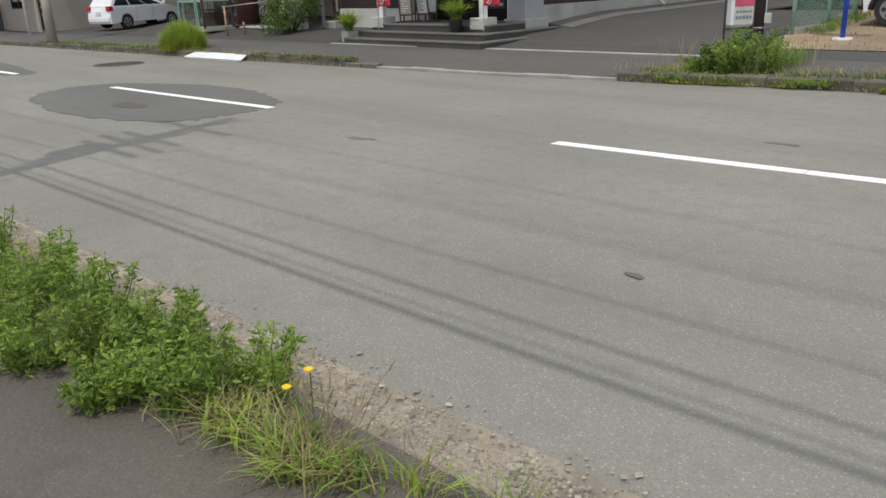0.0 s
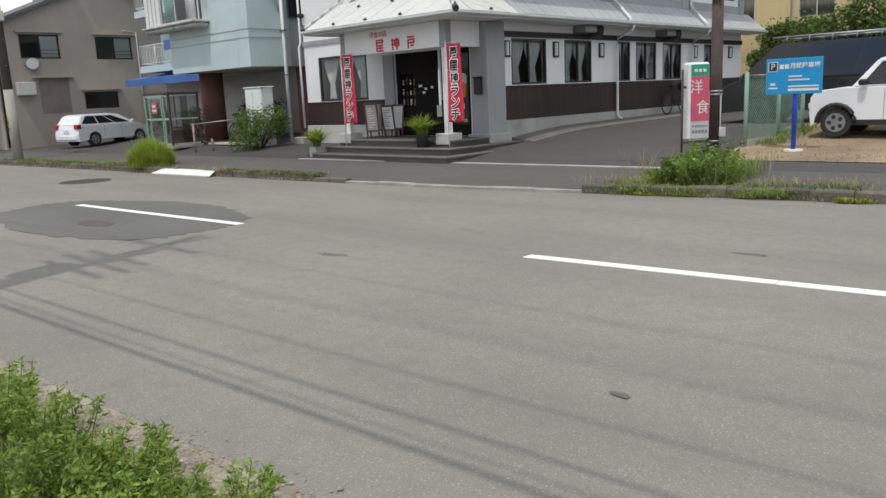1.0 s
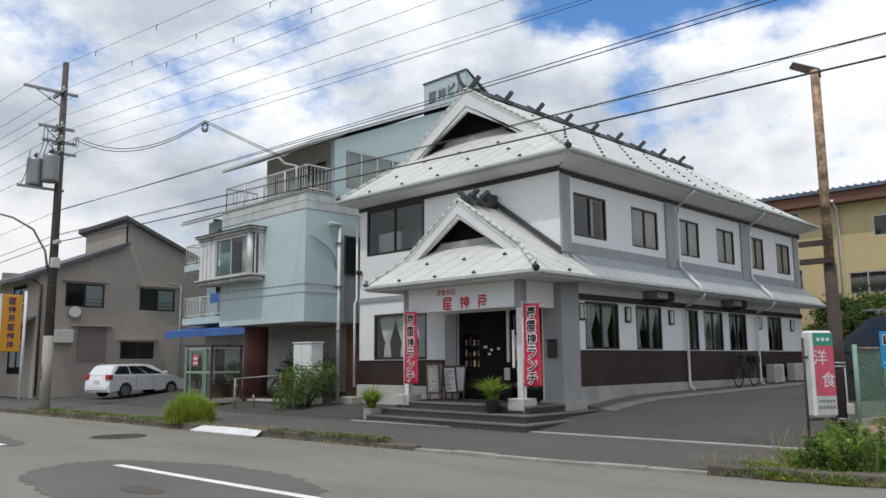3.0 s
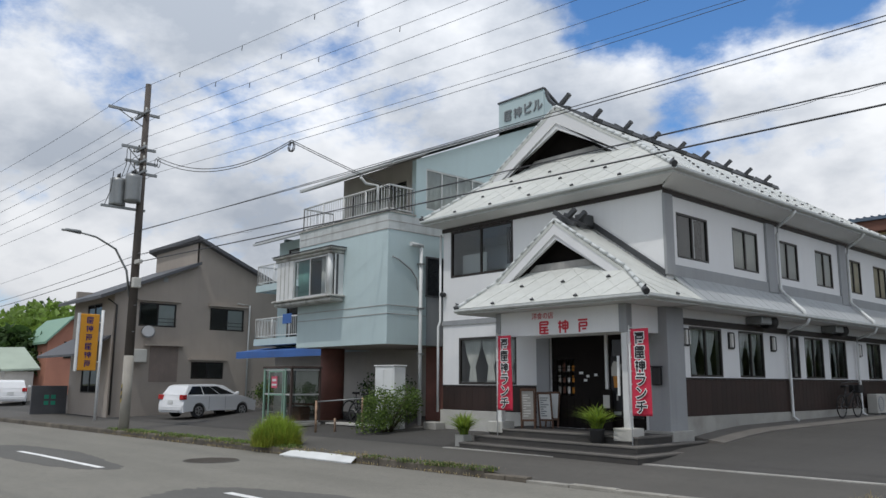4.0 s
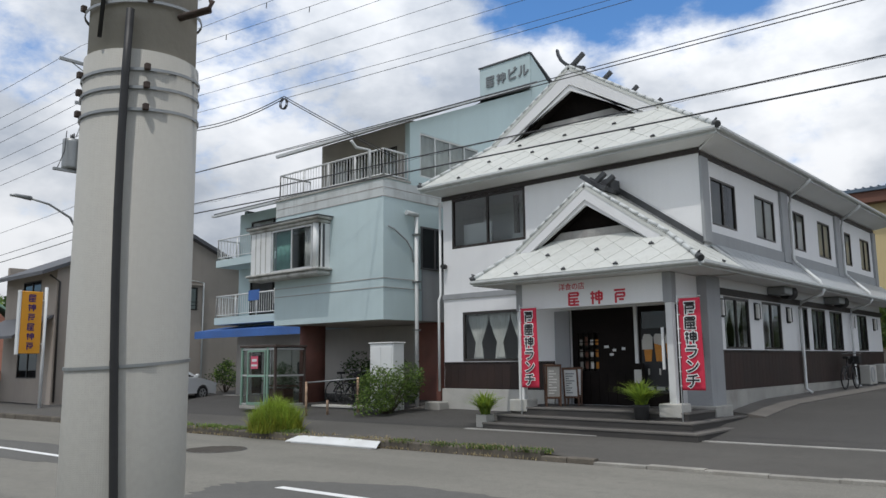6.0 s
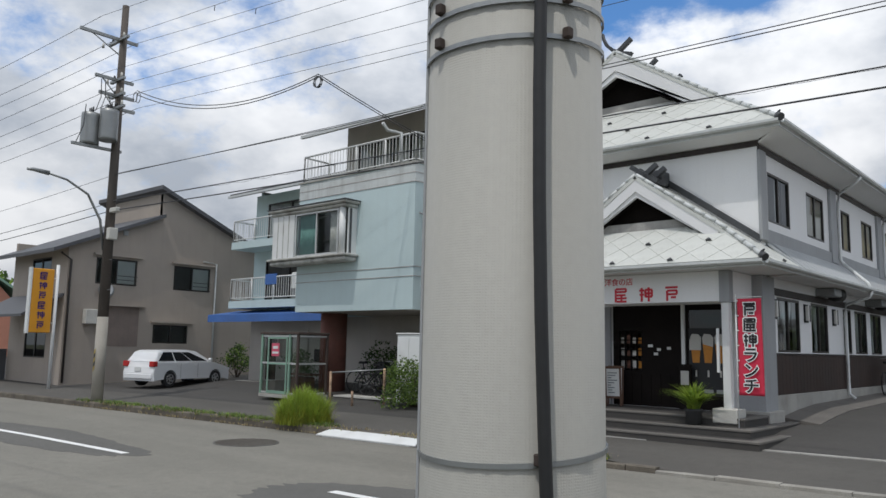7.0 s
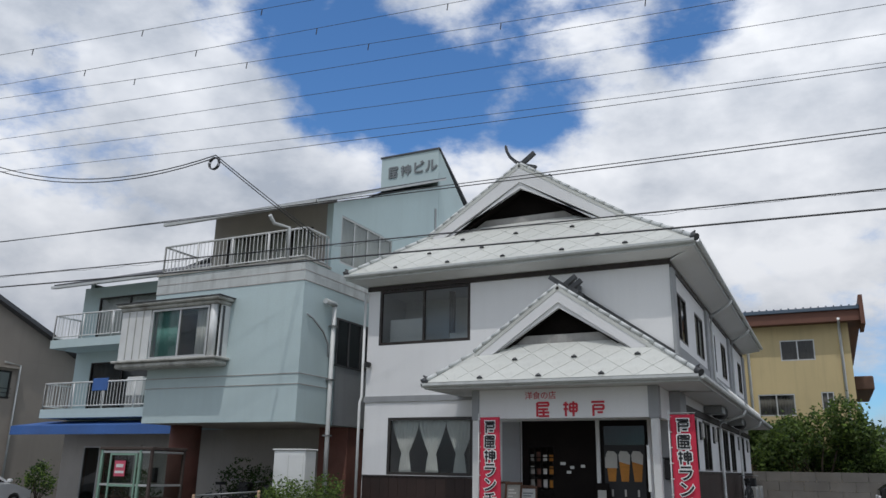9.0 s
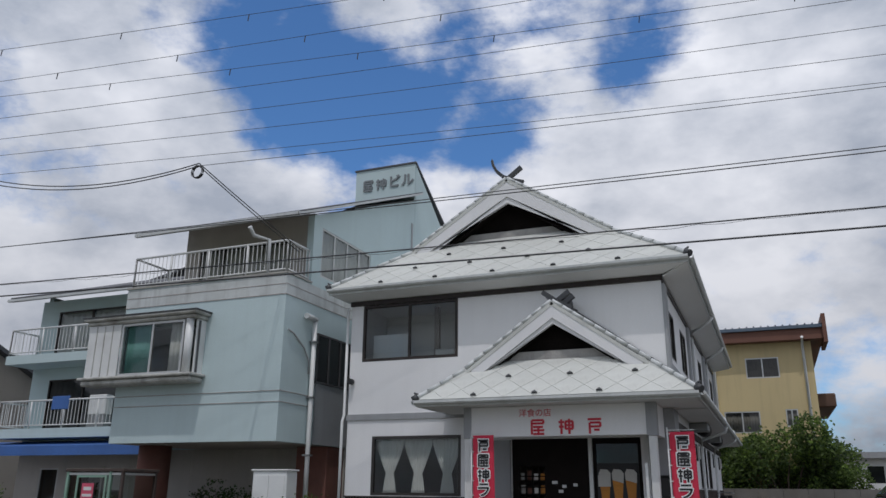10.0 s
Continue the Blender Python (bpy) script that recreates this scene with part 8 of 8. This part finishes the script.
    add("bumper", box(xf - 0.05, xf + 0.03, -h + 0.08, h - 0.08, 0.30, 0.50, bev=0.02), trim or paint, body)
    add("number_plate", box(xr - 0.018, xr - 0.004, -0.17, 0.17, 0.62, 0.78), M_SIGNWHITE, body)
    if trim:
        for cx in wheels:
            for s in (-1, 1):
                pts = [(cx + (r + 0.08) * math.cos(math.pi * k / 12), s * (h + 0.005), 0.30 + (r + 0.08) * math.sin(math.pi * k / 12)) for k in range(13)]
                add("arch_trim", tube(pts, 0.05, n=6), trim, body)
        add("sill", box(wheels[0] + r if wheels[0] < wheels[1] else wheels[1] + r, max(wheels) - r, -h - 0.01, h + 0.01, 0.24, 0.36, bev=0.01), trim, body)
    if rack:
        for s in (-1, 1):
            add("rack_rail", tube([(rx0 + 0.1, s * (h - 0.35), zmax + 0.14), (rx1 + 0.3, s * (h - 0.35), zmax + 0.14)], 0.03, n=8), M_STEEL, cabin)
        for k in range(6):
            x = rx0 + 0.2 + (rx1 - rx0) * k / 5.5
            add("rack_bar", tube([(x, -h + 0.3, zmax - 0.02), (x, -h + 0.3, zmax + 0.12), (x, h - 0.3, zmax + 0.12), (x, h - 0.3, zmax - 0.02)], 0.018, n=6), M_STEEL, cabin)
    return t


WAGON_SIDE = [(-2.18, 0.24), (-2.22, 0.55), (-2.17, 0.80), (-2.10, 0.99), (1.02, 0.99), (1.30, 0.96), (1.95, 0.80), (2.14, 0.66), (2.18, 0.45), (2.14, 0.24)]
WAGON_CAB = [(-2.10, 0.98), (-1.85, 1.38), (-1.62, 1.46), (-0.3, 1.49), (0.25, 1.43), (1.12, 0.98)]
car("parked_car", "white station wagon parked on the lot by the grey house", (-35.1, 15.55, land(-35, 15.4) + 0.01), 105, 4.4, 1.70, WAGON_SIDE, WAGON_CAB, (-1.30, 1.30), 0.31, M_CARWHITE, size=0.89)
KEI_SIDE = [(-1.68, 0.24), (-1.72, 0.6), (-1.70, 1.05), (0.78, 1.05), (0.95, 1.06), (1.58, 0.99), (1.68, 0.85), (1.70, 0.5), (1.66, 0.24)]
KEI_CAB = [(-1.68, 1.04), (-1.55, 1.60), (-1.45, 1.67), (0.20, 1.67), (0.38, 1.62), (0.86, 1.04)]
car("parked_car", "white boxy mini car with black wheel arches parked on earth", (-5.16, 19.95, land(-5.2, 19.9) + 0.02), 180, 3.4, 1.5, KEI_SIDE, KEI_CAB, (-1.15, 1.12), 0.31, M_CARWHITE, trim=M_BLACK, rim=M_STEEL)
VAN_SIDE = [(-2.36, 0.26), (-2.38, 0.7), (-2.36, 1.10), (1.72, 1.10), (2.10, 1.02), (2.32, 0.86), (2.36, 0.5), (2.32, 0.26)]
VAN_CAB = [(-2.36, 1.09), (-2.28, 1.82), (-2.18, 1.95), (0.80, 1.97), (1.0, 1.90), (1.86, 1.09)]
car("parked_van", "black one-box van with steel roof rack in the driveway", (-7.52, 22.1, land(-9.5, 22.1) + 0.01), 180, 4.75, 1.7, VAN_SIDE, VAN_CAB, (-1.30, 1.30), 0.32, M_CARBLACK, True, rim=M_BLACK)

# ---- beside the driveway ----
stand = thing("stand_sign", (-7.32, 14.72, 0.2), "weathered standing sign, green and rose, in a rusty frame", "sign")
gz = land(-7.3, 14.7)
for x in (-7.59, -7.05):
    part("leg", tube([(x, 14.77, gz - 0.05), (x, 14.77, 2.0 if x < -7.3 else 0.8)], 0.022, n=8), M_RUSTDARK, stand)
for z in (0.66, 1.68):
    part("frame_bar", box(-7.60, -7.04 if z < 1 else -7.47, 14.75, 14.79, z - 0.02, z + 0.02), M_RUSTDARK, stand)
case = part("case", box(-7.52, -7.09, 14.66, 14.90, 0.70, 2.12, bev=0.035), M_SIGNWHITE, stand, "dirty white sign case")
part("green_panel", box(-7.48, -7.11, 14.65, 14.659, 1.87, 2.08), M_SIGNGREEN, case)
part("rose_panel", box(-7.48, -7.11, 14.65, 14.659, 1.05, 1.868), M_SIGNROSE, case)
part("white_panel", box(-7.48, -7.11, 14.65, 14.659, 0.74, 1.048), M_CONC_PALE, case)
text_part("洋", 0.27, M_SIGNWHITE, case, pose(-7.37, 14.647, 1.66, 90, 0, 0), 0.002)
text_part("食", 0.27, M_SIGNWHITE, case, pose(-7.24, 14.647, 1.29, 90, 0, 0), 0.002)
for k in range(3):
    part("bar", box(-7.42 + 0.09 * k, -7.36 + 0.09 * k, 14.644, 14.649, 1.945, 2.0), M_SIGNWHITE, case)
for k, z in enumerate((0.95, 0.84)):
    for q in range(5):
        part("bar", box(-7.45 + 0.065 * q, -7.405 + 0.065 * q, 14.644, 14.649, z, z + 0.03 + 0.02 * k), M_GREYINK, case)
stand.matrix_basis = stand.matrix_basis @ pose(0, 0, 0, 0, 0, 57)
solo("block", box(-7.28, -6.92, 14.35, 14.62, gz - 0.03, gz + 0.16, bev=0.03), M_CONC_PALE, "rough pale concrete block at the foot of the sign", "concrete block")
rp = thing("steel_post", (-7.27, 15.4, 0.3), "tall rusty steel post with peeling paint and brackets", "post")
part("lower_shaft", tube([(-7.265, 15.4, 0.1), (-7.265, 15.4, 3.3)], 0.115, n=20, r1=0.105), M_RUSTDARK, rp, "dark rusted round lower shaft")
part("upper_shaft", tube([(-7.265, 15.4, 3.301), (-7.265, 15.4, 6.85)], 0.085, n=16, r1=0.08), M_RUST, rp, "peeling white paint over rust")
part("top_arm", prism([(-7.70, 15.36, 7.0), (-7.18, 15.36, 6.70), (-7.18, 15.36, 6.86), (-7.62, 15.36, 7.10)], (0, 0.1, 0)), M_RUSTDARK, rp)
for z in (3.3, 3.62):
    part("bracket", box(-7.72, -7.15, 15.24, 15.29, z, z + 0.10), M_RUSTDARK, rp)
for z in (1.50, 1.56, 0.62):
    part("strap", tube([(-7.265, 15.4, z), (-7.265, 15.4, z + 0.035)], 0.122, n=20), M_STEEL, rp)
part("switch_box", box(-7.15, -7.05, 15.30, 15.40, 0.72, 0.90, bev=0.01), M_CONC_PALE, rp)
part("conduit", tube([(-7.14, 15.34, 0.2), (-7.14, 15.34, 1.5)], 0.014, n=8), M_GREYTRIM, rp)
ps = thing("parking_sign", (-6.6, 17.6, 0.2), "blue monthly parking sign board on a bright blue post", "sign")
gz = land(-6.6, 17.6)
part("post", tube([(-6.6, 17.66, gz), (-6.6, 17.66, 2.1)], 0.05, n=12), M_POSTBLUE, ps)
part("footing", tube([(-6.6, 17.66, gz - 0.05), (-6.6, 17.66, gz + 0.05)], 0.22, n=16, r1=0.18), M_CONC_PALE, ps)
pb = part("board", box(-7.18, -6.06, 17.57, 17.60, 1.44, 2.16, bev=0.006), M_SIGNBLUE, ps)
part("logo_square", box(-7.13, -6.94, 17.563, 17.569, 1.90, 2.10), M_SIGNWHITE, pb)
part("logo_field", box(-7.115, -6.955, 17.5615, 17.5629, 1.915, 2.085), M_BLACKINK, pb)
text_part("P", 0.18, M_SIGNWHITE, pb, pose(-7.035, 17.561, 2.0, 90, 0, 0), 0.001)
for k in range(2):
    part("bar", box(-6.90 + 0.10 * k, -6.82 + 0.10 * k, 17.563, 17.569, 1.95, 2.04), M_SIGNWHITE, pb)
text_part("月極駐車場", 0.118, M_SIGNWHITE, pb, pose(-6.40, 17.567, 2.0, 90, 0, 0), 0.002, bold=0.003)
for x0, x1, z, hh in ((-6.72, -6.45, 1.78, 0.03), (-6.72, -6.3, 1.71, 0.03), (-6.72, -6.12, 1.58, 0.03), (-6.72, -6.12, 1.50, 0.05), (-7.08, -6.98, 1.62, 0.05), (-7.12, -6.93, 1.55, 0.03)):
    part("bar", box(x0, x1, 17.563, 17.569, z, z + hh), M_SIGNWHITE, pb)
fence = thing("mesh_fence", (-7.85, 18.5, 0.3), "rusty-topped green wire-mesh fence on a concrete kerb", "fence")
FENCE = [Vector((-7.80, 18.1, 0)), Vector((-7.62, 19.5, 0)), Vector((-7.50, 20.7, 0))]
for p in FENCE:
    part("post", tube([(p.x, p.y, 0.1), (p.x, p.y, 1.93 if p is FENCE[0] else 1.88)], 0.045, n=10), M_MESHGREEN, fence, "flaking pale green post")
bm = bmesh.new()
for a, b in zip(FENCE, FENCE[1:]):
    L = (b - a).length
    n = int(L / 0.085)
    for k in range(-16, n + 1):
        for s in (-1, 1):
            f0, f1 = (k / n, (k + 16) / n) if s > 0 else ((k + 16) / n, k / n)
            lo, hi = max(min(f0, f1), 0), min(max(f0, f1), 1)
            if hi <= lo:
                continue
            zz = lambda f: 0.45 + 1.40 * (f - f0) / (f1 - f0)
            p, q = a.lerp(b, lo), a.lerp(b, hi)
            tube([(p.x, p.y, zz(lo)), (q.x, q.y, zz(hi))], 0.0042, bm, 3, None, False)
mesh = part("mesh", bm, M_MESHGREEN, fence, "pale green diamond wire mesh")
tagged(mesh, kind="stuff")
for a, b in zip(FENCE, FENCE[1:]):
    part("top_wire", tube([(a.x, a.y, 1.86), (b.x, b.y, 1.86)], 0.020, n=6), M_RUST, fence)
    part("bottom_wire", tube([(a.x, a.y, 0.47), (b.x, b.y, 0.47)], 0.008, n=5), M_RUST, fence)
    d = (b - a).normalized()
    o = Vector((d.y, -d.x, 0)) * 0.08
    part("kerb", prism([a + o, b + o, b - o, a - o], (0, 0, 0.45)), M_CONC, fence, "stained concrete kerb")

# ---- the distance ----
def ridge_hill(name, cx, cy, rx, ry, h, seed, label):
    q = random.Random(seed)
    verts, faces, n, m = [], [], 48, 14
    ph = [q.uniform(0, 6.28) for _ in range(6)]
    for i in range(n):
        a = 6.28319 * i / n
        for j in range(m + 1):
            k = j / m
            z = h * (1 - k * k) ** 1.2 * (1 + 0.25 * math.sin(3 * a + ph[0]) + 0.15 * math.sin(7 * a + ph[1])) + q.uniform(-0.8, 0.8) * (1 - k)
            verts.append((cx + rx * k * math.cos(a), cy + ry * k * math.sin(a), z - 1.2))
    for i in range(n):
        for j in range(m):
            a, b = i * (m + 1) + j, ((i + 1) % n) * (m + 1) + j
            faces.append((a, b, b + 1, a + 1))
    return tagged(raw(name, verts, faces, mat("wooded_slope", (0.055, 0.085, 0.035), 0.95, 0.4, 0.15, 1.2, 0.6)), label, "hill", kind="structure")


ridge_hill("hill", -260, 36, 70, 34, 24, 3, "wooded green hill in the distance")
ridge_hill("hill", -420, 10, 160, 70, 40, 4, "wooded green hill in the distance")
crown = thing("far_woods", (-100, 30, 0), "dense green trees at the foot of the hill", "trees")
for i, (x, y, r, h) in enumerate(((-88, 22, 5, 8), (-80, 18, 4, 6), (-98, 26, 6, 10), (-110, 30, 7, 11))):
    rr, hh, xx, yy = r, h, x, y

    def crowd(q, x=x, y=y, r=r, h=h):
        d = Vector((q.gauss(0, 1), q.gauss(0, 1), q.gauss(0, 1))).normalized() * q.random() ** 0.4
        return (x + d.x * r * (0.8 + 0.3 * math.sin(5 * d.z + x)), y + d.y * r, h * 0.55 + d.z * h * 0.5)

    scatter("crown", crown, M_LEAFDARK if i % 2 else M_LEAF, 2200, crowd, 0.9, 200 + i, 0.7)
    part("trunk", tube([(x, y, -0.5), (x, y, h * 0.6)], 0.3, n=8, r1=0.15), M_BARK, crown)
hut = thing("house", (-78, 21.8, 0.3), "small house with salmon gable and green roof down the road", "house")
part("wall", box(-82, -75, 20.0, 23.7, 0, 5.0), mat("salmon_render", (0.48, 0.22, 0.15), 0.85), hut)
part("gable", prism([(-74.99, 20.0, 5.0), (-74.99, 23.7, 5.0), (-74.99, 21.8, 7.0)], (-0.3, 0, 0)), bpy.data.materials["salmon_render"], hut)
part("roof", prism([(-74.6, 19.7, 4.75), (-74.6, 21.8, 7.0), (-74.6, 21.8, 7.2), (-74.6, 19.7, 4.95)], (-8, 0, 0)), M_MESHGREEN, hut)
part("roof", prism([(-74.6, 25.4, 4.75), (-74.6, 21.8, 7.0), (-74.6, 21.8, 7.2), (-74.6, 25.4, 4.95)], (-8, 0, 0)), M_MESHGREEN, hut)
part("window", box(-74.98, -74.9, 21.3, 22.3, 3.6, 5.0), M_CARGLASS, hut)
shed = thing("shed", (-63, 15.4, 0.3), "low pale green roofed shed down the road", "shed")
part("wall", box(-66, -60, 13.5, 15.2, 0, 2.3), M_UNDER, shed)
part("roof", prism([(-59.7, 13.2, 2.3), (-59.7, 15.5, 2.4), (-64.0, 15.5, 3.9), (-64.0, 13.2, 3.8)], (0, 0, 0.12)), mat("pale_green_roof", (0.36, 0.42, 0.34), 0.7, 0.12, 0.6, 20, 0.1), shed)
car("parked_car", "white car parked beyond the grey house", (-57.5, 13.4, land(-57.5, 13.4) + 0.01), 165, 4.4, 1.70, WAGON_SIDE, WAGON_CAB, (-1.30, 1.30), 0.31, M_CARWHITE)
low = thing("fence_panel", (-43.6, 11.7, 0.3), "dark grey fence panel with green marks beside the house", "fence")
panel = part("panel", box(-43.72, -43.62, 10.9, 12.45, 0.2, 1.50, bev=0.01), M_SLATE, low)
for y, z in ((11.45, 0.62), (11.75, 0.62), (11.45, 0.90), (11.75, 0.90)):
    part("green_mark", box(-43.619, -43.612, y, y + 0.2, z, z + 0.18), M_SIGNGREEN, panel)
far_house = thing("house", (-2, 62, 0.5), "low white house with grey roof far behind the driveway", "house")
part("wall", wall("y", 60.0, 60.2, -9, 6, 0.3, 4.1, [(-5.9, -4.9, 2.5, 3.6), (-2, 0, 2.0, 3.6)]), M_SIGNWHITE, far_house)
part("wall", box(-9, -8.8, 60.2, 68, 0.3, 4.1), M_SIGNWHITE, far_house)
part("roof", box(-9.5, 6.5, 59.5, 68.5, 4.1, 4.5), M_GREYTRIM, far_house)
part("inner_wall", box(-8.5, 5.5, 61.5, 61.6, 0.3, 4.0), M_ROOM, far_house)
part("window", box(-5.88, -4.92, 60.05, 60.1, 2.52, 3.58), M_CARGLASS, far_house)
